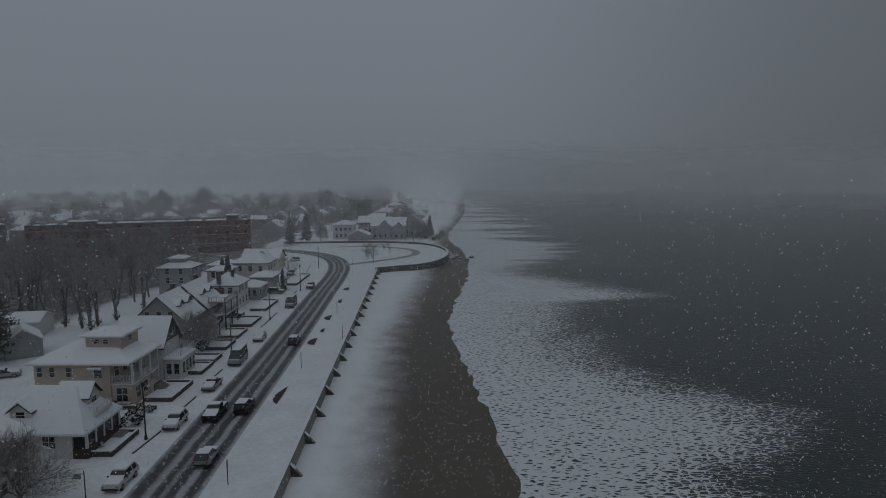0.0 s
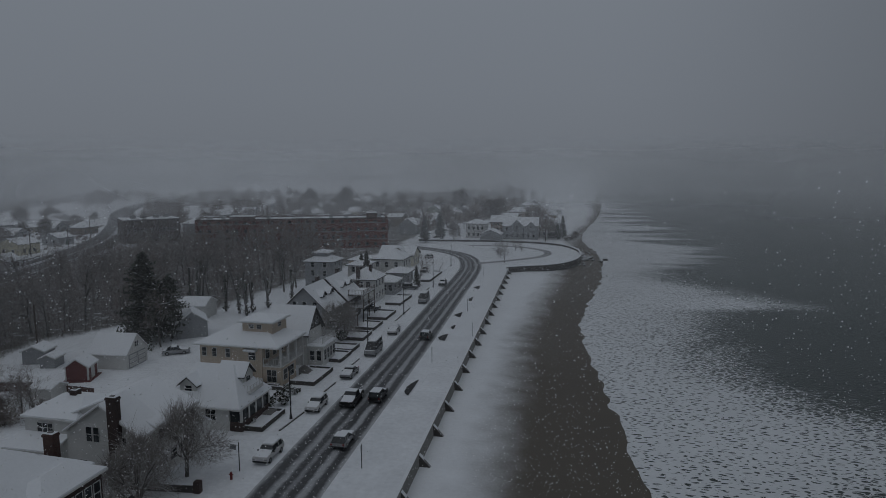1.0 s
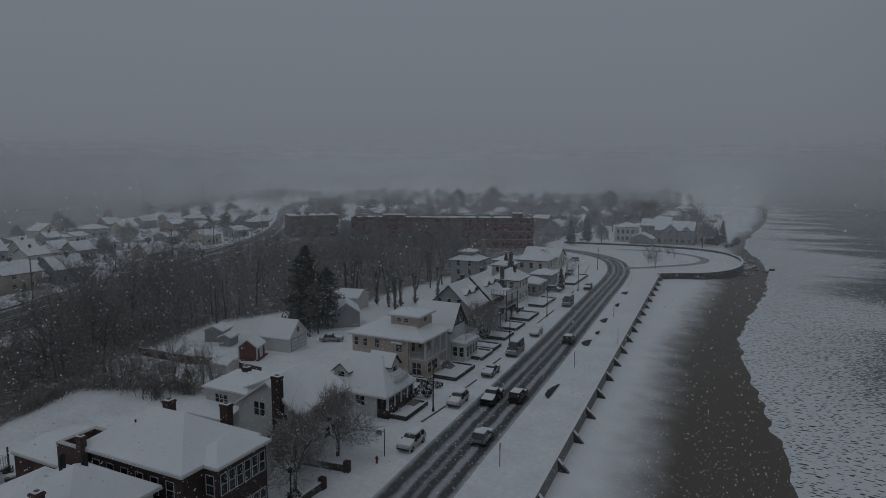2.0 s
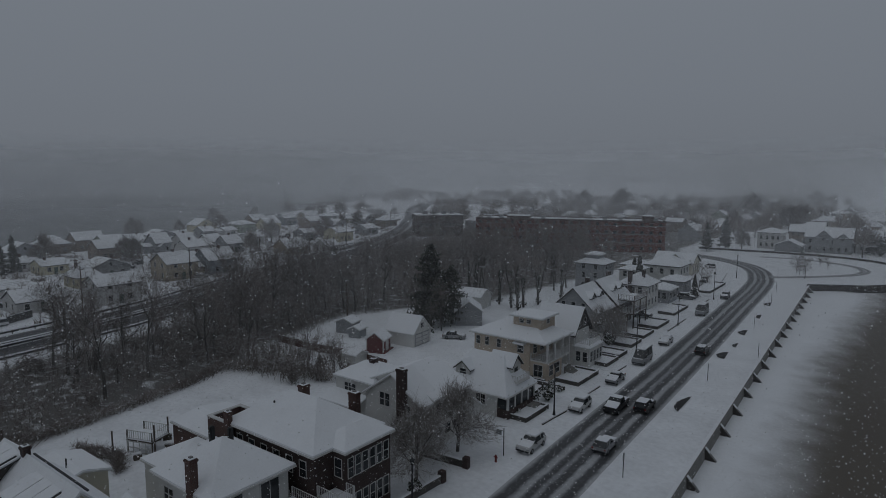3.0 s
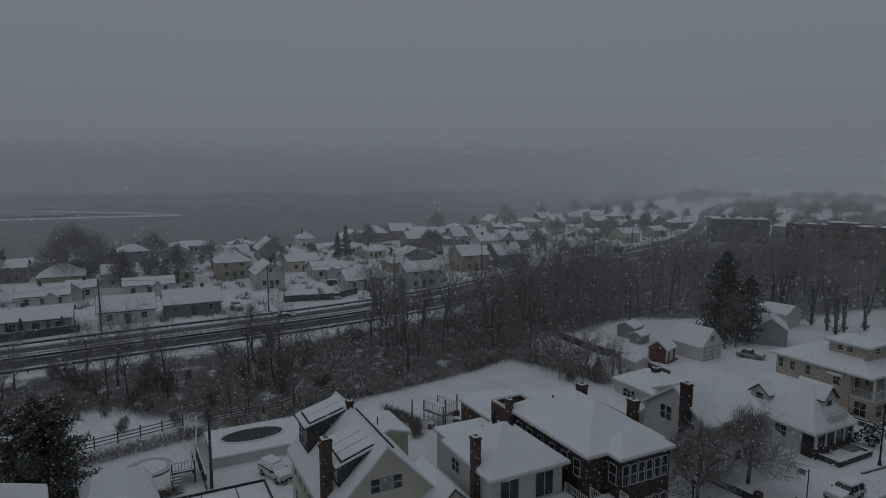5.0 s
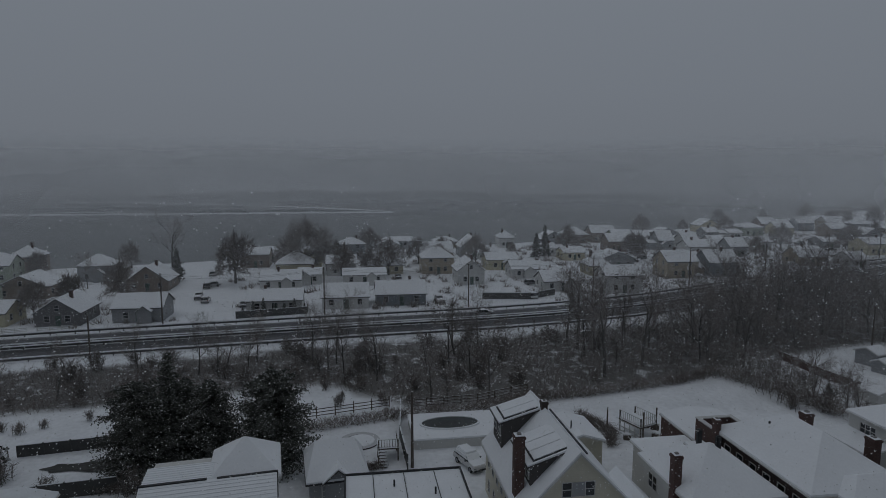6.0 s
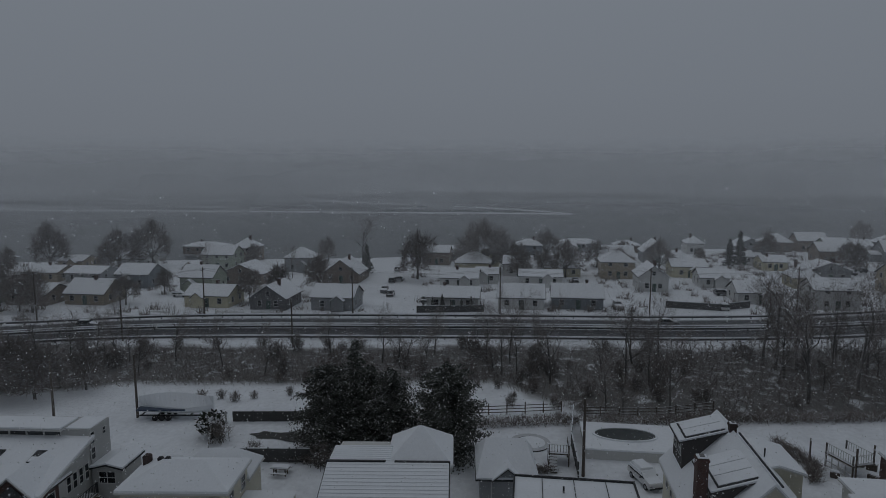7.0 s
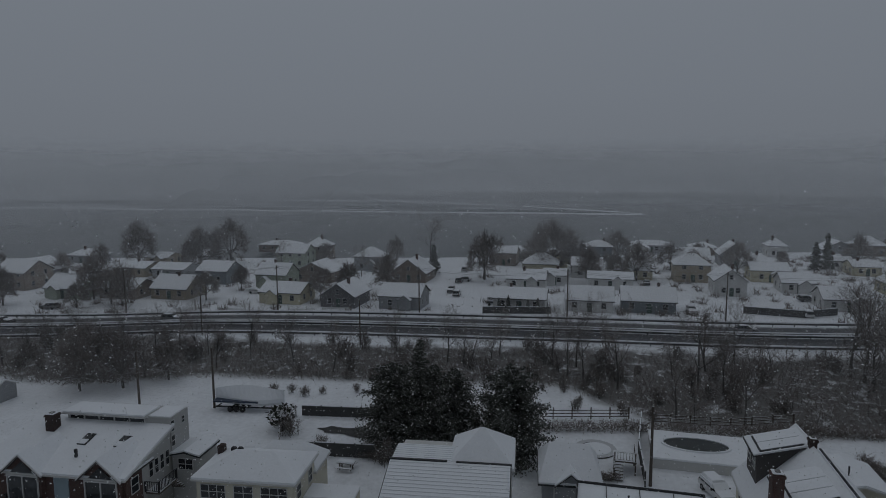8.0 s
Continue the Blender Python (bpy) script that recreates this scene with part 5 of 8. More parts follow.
def metal_roof_house():
    h = thing("house", -44.55, -12.05, 0, "pale house under a snowy ribbed metal roof", "house", "shore houses", 6.6)
    bm = bmesh.new()
    prism(bm, [(-5.6, -0.3), (5.0, -0.3), (5.0, 5.9), (0.0, 7.2), (-5.6, 6.6)], -4.6, 4.6, "y")
    part("wall", bm, WHITE_SIDING, h)
    # the front slope falls towards the road; its panels lap along the ridge
    for nm, lift, t, mat, inset in (("roof", 0.12, 0.12, METAL, 0.0), ("snow", 0.22, 0.095, ROOF_SNOW, 0.08)):
        bm = bmesh.new()
        prism(bm, [(0.0, 7.3 + lift - t), (5.5 - inset, 5.75 + lift - t), (5.5 - inset, 5.75 + lift), (0.0, 7.3 + lift)], -4.85 + inset, 4.85 - inset, "y")
        part(nm, bm, mat, h)
    lap = mesh_of("seam", soft_box(-0.05, 0.05, -4.74, 4.74, 0.0, 0.045, 0.015), ROOF_SNOW)
    for k in range(15):
        u = 0.3 + 0.36 * k
        part("seam", lap, ROOF_SNOW, h).matrix_basis = pose(u, 0, 7.51 - u * 0.282, 0, 15.7, 0)
    part("ridge_cap", boxes((-0.12, 0.1, -4.86, -0.2, 7.42, 7.6), (-0.12, 0.1, 0.5, 4.86, 7.42, 7.56)), METAL, h, "dark ridge cap half bare of snow")
    # a lower ribbed roof behind, and a taller hipped block
    r = part("rear_roof", boxes((-3.2, -0.14, -4.8, 0.2, 7.0, 7.25)), METAL, h)
    part("snow", soft_box(-3.15, -0.16, -4.75, 0.1, 7.25, 7.4, 0.04), ROOF_SNOW, r)
    rib = mesh_of("seam", soft_box(-0.05, 0.05, -2.4, 2.4, 0.0, 0.05, 0.015), ROOF_SNOW)
    for k in range(8):
        part("seam", rib, ROOF_SNOW, h).location = (-0.4 - 0.36 * k, -2.3, 7.39)
    wing(h, -3.1, 2.4, 5.2, 4.8, 7.0, 1.9, "hip", "y", WHITE_SIDING, 0.3, cut=0.95, edge=TRIM)
    row_of_windows(h, "E", 5.0, 9.0, 4.4, 4, 0.9, 1.3)
    row_of_windows(h, "E", 5.0, 9.0, 1.6, 4, 0.9, 1.3)
    row_of_windows(h, "N", 4.6, 8.0, 4.2, 3)


metal_roof_house()


def hip_garage():
    h = thing("garage", -55.9, -3.3, 0, "small grey garage with a snowy hip roof and a front gablet", "garage", "", 6.0)
    part("wall", wall_body(6.0, 5.0, 2.5, 0, "hip", "y", -0.3), GREY_SIDING, h)
    roofed(h, 6.0, 5.0, 2.6, 2.1, "hip", "y", 0.4, cut=0.35, edge=METAL, snow=0.15)
    gable_dormer(h, 3.3, 0.0, 2.0, 2.4, 3.0, "E", GREY_SIDING, 0.5, 1.0, False)
    d = part("garage_door", boxes((2.98, 3.06, -1.5, 1.5, 0, 2.1)), TRIM, h)
    for k in range(4):
        part("panel", boxes((3.06, 3.09, -1.4, 1.4, 0.08 + 0.5 * k, 0.5 + 0.5 * k)), GREY_SIDING, d)
    window(h, "S", 0, 1.4, 0.8, 0.9, 2.5)


hip_garage()


def yellow_house():
    h = thing("house", -44.9, -29.3, 0, "pale yellow house with low snowy roof and white windows", "house", "shore houses", 7.0)
    w, d = 5.2, 8.4
    part("wall", wall_body(w, d, 4.9, 0, "hip", "y", -0.3), CREAM_SIDING, h)
    roofed(h, w, d, 5.0, 1.1, "hip", "y", 0.35, edge=TRIM, snow=0.18)
    for u, wide, bars in ((-2.75, 2.1, 2), (-0.1, 1.6, 1), (2.55, 2.2, 2)):
        window(h, "E", u, 3.9, wide, 1.15, w / 2, bars)
    row_of_windows(h, "N", d / 2, 5.6, 3.7, 2, 0.9, 1.2)
    row_of_windows(h, "E", w / 2, 7.8, 1.3, 4)
    for y in (-2.6, -2.0):
        part("roof_vent", soft_box(-0.9, -0.45, y, y + 0.45, 5.7, 6.3, 0.08), METAL, h)
    for x, y, w2, d2, e2, rise in ((-4.4, 1.2, 3.6, 6.0, 3.6, 1.5), (-5.2, -3.0, 3.0, 3.2, 3.0, 1.0)):
        wing(h, x, y, w2, d2, e2, rise, "hip", "y", CREAM_SIDING, 0.3, cut=0.8, edge=TRIM)
    stack = part("roof_box", soft_box(-1.6, -0.9, -4.1, -3.5, 5.2, 6.2, 0.08), BRICK_DARK, h)
    part("rail", boxes((-2.2, 2.4, 4.6, 4.68, 0.9, 1.0)), WOOD, h)
    lean = part("lean_to", wall_body(2.2, 4.4, 2.6, 0, "flat", "y", -0.2), CREAM_SIDING, h)
    lean.location = (-0.6, d / 2 + 2.2, 0)
    part("snow", soft_box(-1.8, 0.6, d / 2 + 0.05, d / 2 + 4.5, 2.6, 2.78, 0.05), ROOF_SNOW, h)


yellow_house()


PALE_SIDING = siding("pale_siding", (0.46, 0.46, 0.45))


def clerestory_house():
    h = thing("house", -42.6, -45.5, 0, "grey house with twin glazed gables and roof skylights", "house", "shore houses", 5.0)
    w, d = 6.6, 13.6
    part("wall", wall_body(w, d, 5.3, 0, "flat", "y", -0.3), PALE_SIDING, h)
    part("front_wall", boxes((w / 2, w / 2 + 0.1, -d / 2, d / 2, -0.2, 5.2)), BRICK, h)
    for nm, lift, t, mat, inset in (("roof", 0.12, 0.14, TRIM, 0.0), ("snow", 0.3, 0.175, ROOF_SNOW, 0.06)):
        bm = bmesh.new()
        a, b = w / 2 + 0.6 - inset, -w / 2
        prism(bm, [(a, 5.2 + lift - t), (b, 7.0 + lift - t), (b, 7.0 + lift), (a, 5.2 + lift)], -d / 2 - 0.4 + inset, d / 2 + 0.4 - inset, "y")
        part(nm, bm, mat, h)
    bm = bmesh.new()
    prism(bm, [(-w / 2, 5.3), (w / 2, 5.3), (-w / 2, 6.9)], -d / 2, d / 2, "y")
    part("upper_wall", bm, PALE_SIDING, h)
    part("front_return", boxes((w / 2 - 2.0, w / 2 + 0.1, d / 2, d / 2 + 0.08, -0.2, 5.2)), BRICK, h)
    window(h, "N", w / 2 - 1.0, 4.2, 0.9, 1.3, d / 2 + 0.08)
    for y in (-2.4, 4.9):
        gable_dormer(h, w / 2 + 0.5, y, 4.5, 3.5, 4.2, "E", BRICK, 0.8, 1.55, False)
        # white bargeboards, a glazed triangle and tall panes under a white transom
        for s in (-1, 1):
            bm = bmesh.new()
            tube(bm, (w / 2 + 0.78, y + s * 2.05, 5.18), (w / 2 + 0.78, y, 6.98), 0.1, sides=4)
            part("bargeboard", bm, TRIM, h)
        g = part("gable_window", boxes((w / 2 + 0.5, w / 2 + 0.6, y - 1.5, y + 1.5, 5.0, 5.14), (w / 2 + 0.5, w / 2 + 0.6, y - 0.05, y + 0.05, 2.5, 5.0), (w / 2 + 0.5, w / 2 + 0.6, y - 1.5, y - 1.4, 2.5, 5.0), (w / 2 + 0.5, w / 2 + 0.6, y + 1.4, y + 1.5, 2.5, 5.0)), TRIM, h, "white window frames in the gable")
        tri = bmesh.new()
        prism(tri, [(y - 1.25, 5.2), (y + 1.25, 5.2), (y, 6.3)], w / 2 + 0.48, w / 2 + 0.56, "x")
        part("pane", tri, GLASS, g)
        part("bay", boxes((w / 2, w / 2 + 0.46, y - 1.7, y + 1.7, -0.2, 4.6)), BRICK, h)
        for k in (-0.72, 0.72):
            part("pane", boxes((w / 2 + 0.44, w / 2 + 0.53, y + k - 0.66, y + k + 0.66, 2.5, 5.0)), GLASS, g)
        part("balcony", boxes((w / 2 + 0.46, w / 2 + 1.5, y - 1.8, y + 1.8, 2.3, 2.45)), CONCRETE, h)
        railing(h, [(w / 2 + 0.6, y - 1.7), (w / 2 + 1.45, y - 1.7), (w / 2 + 1.45, y + 1.7), (w / 2 + 0.6, y + 1.7)], 2.45, 0.9, 0.25, METAL)
    part("panel", boxes((w / 2 + 0.1, w / 2 + 0.16, 0.2, 1.6, 2.4, 5.0)), surface("pale_blue_panel", (0.3, 0.38, 0.42), 0.6, 0.1), h, "pale blue wall panel")
    # clerestory block behind, higher than the roof
    part("clerestory", boxes((-w / 2 - 2.6, -w / 2 + 0.2, -3.7, d / 2 + 0.1, -0.2, 7.8)), PALE_SIDING, h)
    part("clerestory_roof", boxes((-w / 2 - 2.0, -w / 2 + 0.7, -4.0, 4.6, 7.8, 7.92)), TRIM, h)
    part("snow", soft_box(-w / 2 - 1.95, -w / 2 + 0.62, -3.92, 4.5, 7.92, 8.08, 0.05), ROOF_SNOW, h)
    part("snow", soft_box(-w / 2 - 2.5, -w / 2 + 0.1, 4.62, d / 2, 7.8, 7.9, 0.03), ROOF_SNOW, h)
    for k in range(5):
        y = -3.4 + 1.56 * k
        f = part("clerestory_window", boxes((-w / 2 + 0.18, -w / 2 + 0.26, y - 0.06, y, 7.2, 7.75), (-w / 2 + 0.18, -w / 2 + 0.26, y + 1.4, y + 1.46, 7.2, 7.75), (-w / 2 + 0.18, -w / 2 + 0.26, y, y + 1.4, 7.2, 7.27)), TRIM, h)
        part("pane", boxes((-w / 2 + 0.19, -w / 2 + 0.24, y, y + 1.4, 7.27, 7.72)), GLASS, f)
    slope = math.degrees(math.atan2(1.8, w + 0.6))
    for y in (0.4, 4.0):
        s = part("skylight", boxes((-0.75, 0.75, -0.42, 0.42, -0.1, 0.14)), METAL, h, "roof skylight cleared of snow")
        s.matrix_basis = pose(-0.4, y, 6.52, 0, slope, 0)
        part("pane", boxes((-0.65, 0.1, -0.33, 0.33, 0.14, 0.16)), GLASS, s)
        part("snow", soft_box(0.1, 0.72, -0.36, 0.36, 0.14, 0.2, 0.02), ROOF_SNOW, s)
    for u in (-2.4, -1.6, -0.8, 0.0):
        window(h, "N", u, 4.4, 0.5, 1.3, d / 2)
    for z in (5.6, 7.0):
        window(h, "N", -w / 2 + 0.0, z, 0.5, 1.0, d / 2 + 0.1)
    window(h, "N", -w / 2 - 1.7, 7.0, 0.4, 0.6, d / 2 + 0.1)
    chimney(h, -1.5, -3.9, 1.1, 1.0, 5.0, 8.3, BRICK_DARK)
    part("vent_pipe", boxes((1.7, 1.9, 1.0, 1.2, 5.4, 6.7)), METAL, h)
    # side landing with an outer stair, and a lean-to behind it
    part("landing", boxes((-1.6, 1.0, d / 2 + 0.1, d / 2 + 1.4, 2.7, 2.85)), WOOD, h)
    railing(h, [(-1.6, d / 2 + 1.35), (1.0, d / 2 + 1.35), (1.0, d / 2 + 0.1)], 2.85, 0.95, 0.2, METAL)
    for k in range(9):
        part("step", boxes((-1.9 - 0.28 * k, -1.6 - 0.28 * k, d / 2 + 0.1, d / 2 + 1.3, 2.5 - 0.28 * k, 2.6 - 0.28 * k)), WOOD, h)
    wing(h, -w / 2 - 1.2, d / 2 + 1.5, 3.2, 2.6, 4.4, 0.3, "gable", "x", PALE_SIDING, 0.25, edge=METAL)
    window(h, "E", d / 2 + 1.5, 3.6, 1.4, 1.0, -w / 2 + 0.42, 1)


clerestory_house()


# ---- houses further up the road ----
def upper_houses():
    h = thing("house", -43.4, 88.6, 0, "white house with a dark shingled front gable and glazed porch", "house", "shore houses")
    part("wall", wall_body(6.6, 5.6, 5.2, 3.4, "gable", "x", -0.3), WHITE_SIDING, h)
    roofed(h, 6.6, 5.6, 5.2, 3.4, "gable", "x", 0.5)
    bm = bmesh.new()
    prism(bm, [(-2.6, 5.3), (2.6, 5.3), (0, 8.4)], 3.3, 3.36, "x")
    part("gable_shingles", bm, DARK_SIDING, h, "dark shingled gable")
    wing(h, 4.6, -0.2, 2.4, 4.8, 3.0, 0.4, "hip", "y", WHITE_SIDING, 0.25, edge=TRIM)
    row_of_windows(h, "E", 5.8, 4.6, 1.6, 4, 0.8, 1.6)
    row_of_windows(h, "S", 2.6, 2.2, 1.6, 2, 0.7, 1.5, 0, 4.6)
    row_of_windows(h, "E", 3.36, 4.0, 6.3, 2, 0.8, 1.1)
    railing(h, [(3.5, -2.5), (5.8, -2.5), (5.8, 2.2), (3.5, 2.2)], 3.5, 0.9)
    for y, label, wall in ((107.2, "grey shingled house with a broad snowy roof and dormers", GREY_SIDING), (117.4, "brown shingled house with snowy roof, dormers and front decks", DARK_SIDING)):
        h = thing("house", -48.4, y, 0, label, "house", "shore houses")
        part("wall", wall_body(8.6, 8.2, 4.6, 4.0, "gable", "y", -0.3), wall, h)
        roofed(h, 8.6, 8.2, 4.6, 4.0, "gable", "y", 0.5)
        gable_dormer(h, 2.6, -1.4, 5.6, 1.8, 2.6, "E", wall, 1.2, 0.8)
        gable_dormer(h, 2.6, 2.0, 5.6, 1.8, 2.6, "E", wall, 1.2, 0.8)
        row_of_windows(h, "S", 4.1, 6.0, 5.4, 3, 0.8, 1.3)
        row_of_windows(h, "S", 4.1, 7.4, 2.2, 3)
        row_of_windows(h, "E", 4.3, 7.0, 2.4, 4)
        chimney(h, -0.5, 3.0, 0.8, 0.8, 7.0, 9.6, BRICK_DARK)
        for z in ((2.6,) if y < 110 else (2.9, 5.4)):
            part("deck", boxes((4.3, 7.6, -3.6, 3.6, z - 0.18, z)), WOOD, h)
            part("snow", soft_box(4.4, 7.5, -3.5, 3.5, z, z + 0.14, 0.04), ROOF_SNOW, h)
            railing(h, [(4.4, -3.55), (7.5, -3.55), (7.5, 3.55), (4.4, 3.55)], z, 1.0, 0.3, WOOD)
            for yy in (-3.4, 0, 3.4):
                part("post", boxes((7.35, 7.55, yy - 0.1, yy + 0.1, -0.1, z)), WOOD, h)
    h = thing("house", -47.6, 135.0, 0, "white house with a hip roof and two dark chimneys", "house", "shore houses")
    part("wall", wall_body(6.4, 7.4, 5.4, 0, "hip", "y", -0.3), WHITE_SIDING, h)
    roofed(h, 6.4, 7.4, 5.5, 2.0, "hip", "y", 0.5)
    chimney(h, -0.6, -3.8, 1.0, 0.8, 0, 8.4, BRICK_DARK); chimney(h, 1.4, -1.0, 0.7, 0.7, 5.6, 8.4, BRICK_DARK)
    row_of_windows(h, "S", 3.7, 5.0, 4.2, 3); row_of_windows(h, "E", 3.2, 6.6, 4.2, 3); row_of_windows(h, "E", 3.2, 6.6, 1.5, 3)
    h = thing("house", -45.2, 144.4, 0, "low cottage with a glazed porch under snow", "house", "shore houses")
    part("wall", wall_body(5.0, 6.0, 3.0, 0, "hip", "y", -0.3), GREY_SIDING, h)
    roofed(h, 5.0, 6.0, 3.1, 1.0, "hip", "y", 0.4, edge=TRIM)
    row_of_windows(h, "E", 2.5, 5.4, 1.7, 5, 0.8, 1.4); row_of_windows(h, "S", 3.0, 4.2, 1.7, 3, 0.9, 1.4)
    for x, y, w, d, e, rise, kind, wall, label in (
            (-63.5, 147.5, 7.4, 6.6, 7.2, 1.5, "hip", GREY_SIDING, "tall grey three-storey house with a capped hip roof"),
            (-56.2, 155.5, 5.0, 7.0, 5.2, 0.6, "hip", WHITE_SIDING, "narrow flat-topped white house in snow"),
            (-51.0, 166.0, 9.0, 8.6, 5.8, 2.4, "hip", WHITE_SIDING, "white two-storey house with a snowy hip roof"),
            (-46.0, 157.6, 5.4, 6.8, 3.2, 1.0, "hip", GREY_SIDING, "low grey house with a wide porch"),
            (-55.5, 190.0, 11.0, 8.0, 3.4, 2.4, "gable", CREAM_SIDING, "broad house with crossing snowy gables"),
            (-60.5, 170.0, 7.0, 7.0, 4.4, 1.2, "hip", TAN_STUCCO, "plain low house behind the shore row")):
        h = thing("house", x, y, 0, label, "house", "shore houses")
        part("wall", wall_body(w, d, e, rise, kind, "x", -0.3), wall, h)
        roofed(h, w, d, e, rise, kind, "x", 0.5)
        for z in ([1.6, 4.2] if e > 5 else [1.6]) + ([6.4] if e > 7 else []):
            row_of_windows(h, "S", d / 2, w - 1, z, max(2, int(w / 2.6))); row_of_windows(h, "E", w / 2, d - 1, z, max(2, int(d / 2.6)))
        if e > 7:
            wing(h, 0, 0, 3.6, 3.2, 9.2, 0.5, "hip", "x", wall, 0.4, 8.0, edge=TRIM)
        if kind == "gable":
            gable_dormer(h, 1.0, -d / 2 - 1.0, 2.6, 5.4, 6.0, "S", wall, 1.0, 2.3)


upper_houses()


def outbuilding(x, y, w, d, e, rise, axis, wall, label, turn=0.0, doors=0):
    h = thing("shed" if e < 2.6 else "garage", x, y, 0, label, "shed" if e < 2.6 else "garage", "", turn)
    part("wall", wall_body(w, d, e, rise, "gable", axis, -0.2), wall, h)
    roofed(h, w, d, e, rise, "gable", axis, 0.25, edge=TRIM)
    for k in range(doors):
        y0 = -d / 2 + 0.4 + k * (d - 0.8) / doors
        g = part("garage_door", boxes((w / 2 - 0.02, w / 2 + 0.05, y0 + 0.12, y0 + (d - 0.8) / doors - 0.12, 0, 2.15)), GREY_SIDING, h)
        for j in range(3):
            part("panel", boxes((w / 2 + 0.05, w / 2 + 0.08, y0 + 0.25, y0 + (d - 0.8) / doors - 0.25, 0.15 + 0.66 * j, 0.68 + 0.66 * j)), TRIM, g)
    return h


g = outbuilding(-69.3, 80.5, 6.2, 5.2, 2.3, 2.5, "x", WHITE_SIDING, "white two-door garage with a steep snowy roof", 5.0, 2)
window(g, "E", 0, 3.4, 0.8, 0.8, 3.1, 1)
r = outbuilding(-69.8, 73.6, 3.0, 3.2, 2.1, 1.1, "y", RED_SIDING, "small barn-red shed with white trim", 20.0)
part("door", boxes((1.5, 1.56, -0.55, 0.55, 0.05, 1.9)), TRIM, r)
for b in ((1.46, 1.56, -1.56, -1.42, 0, 2.1), (1.46, 1.56, 1.5, 1.64, 0, 2.1), (-1.56, -1.4, -1.66, -1.56, 0, 2.1), (1.4, 1.56, -1.66, -1.56, 0, 2.1)):
    part("corner_board", boxes(b), TRIM, r)
part("plinth", boxes((-1.9, 1.9, -2.0, 2.0, -0.1, 0.14)), RED_SIDING, r)
outbuilding(-82.6, 79.0, 3.4, 3.0, 2.0, 0.7, "y", GREY_SIDING, "small grey garden shed under snow", 15.0)
outbuilding(-78.8, 77.6, 2.2, 2.6, 1.5, 0.5, "y", GREY_SIDING, "low lean-to shed under snow", 15.0)
outbuilding(-68.2, 66.2, 3.2, 2.6, 1.5, 0.5, "x", WHITE_SIDING, "low white shed by the fence")
outbuilding(-69.2, 99.0, 5.2, 6.5, 2.8, 1.9, "y", GREY_SIDING, "grey back-yard garage in snow", 38.0)
outbuilding(-77.5, 111.5, 8.0, 6.0, 2.7, 1.3, "x", WHITE_SIDING, "white back-yard cottage in snow", 10.0)
outbuilding(-62.6, -79.5, 3.4, 3.6, 1.9, 0.9, "y", GREY_SIDING, "grey shed at the far end of the lot")

# ---- streets between the divided road and the bay ----
FAR_WALLS = {k: siding("far_" + k, c, 0.16, 0.12) for k, c in (("sage", (0.36, 0.4, 0.33)), ("brown", (0.24, 0.2, 0.17)), ("tan", (0.34, 0.29, 0.22)), ("cream", (0.56, 0.52, 0.38)),
                                                              ("dark", (0.15, 0.15, 0.155)), ("grey", (0.3, 0.31, 0.32)), ("white", (0.6, 0.6, 0.59)), ("slate", (0.2, 0.225, 0.245)))}
SAGE, BROWN, TAN, CREAM, DARK, GREY, WHITE, SLATE = ("sage", "brown", "tan", "cream", "dark", "grey", "white", "slate")
FAR_COUNT = [0]


def far_house(x, y, w, d, eave, rise, style, colour, plain=False):
    """A small house of the bay-side streets, its front to the east: s ridge along the street, g gable to the street, f low roof."""
    FAR_COUNT[0] += 1
    rng = random.Random(FAR_COUNT[0] * 7)
    kind, axis = {"s": ("gable", "y"), "g": ("gable", "x"), "f": ("hip", "y")}[style]
    shape = {"s": "side-gabled", "g": "front-gabled", "f": "low-roofed"}[style]
    h = thing("house", x, y, 0, "small %s %s house with a snow-covered roof" % (colour, shape), "house", "bay-side houses")
    wall = FAR_WALLS[colour]
    part("wall", wall_body(w, d, eave, rise, kind, axis, -0.3), wall, h)
    roofed(h, w, d, eave, rise, kind, axis, 0.35, edge=SHINGLE, uneven=0.0)
    for z in ([1.5, 4.2] if eave > 4.4 else [1.5]):
        row_of_windows(h, "E", w / 2, d - 0.8, z, max(2, int(d / 3.2)), 0.95, 1.2)
        if not plain:
            row_of_windows(h, "N" if y < -20 else "S", d / 2, w - 1, z, 2, 0.9, 1.2)
    if style == "g":
        window(h, "E", 0, eave + rise * 0.35, 0.8, 1.0, w / 2)
    part("door", boxes((w / 2 - 0.02, w / 2 + 0.06, -0.3, 0.65, 0, 2.05)), GREEN_DOOR, h)
    if plain:
        return h
    if rng.random() < 0.55:
        chimney(h, rng.uniform(-1, 1), rng.uniform(-d / 4, d / 4), 0.7, 0.7, eave, eave + rise + 1.0)
    if rng.random() < 0.45 and style != "g":
        gable_dormer(h, w / 2 + 1.2, rng.choice((-1, 1)) * d * 0.16, 0.4, 2.6, 2.6, "E", wall, 2.0, 1.0, False)
    if rng.random() < 0.2 and y > 60:
        wing(h, -0.5, (d / 2 + 1.6) * rng.choice((-1, 1)), 5.0, 3.2, 2.4, 0.9, "gable", "y", wall, 0.25)
    return h


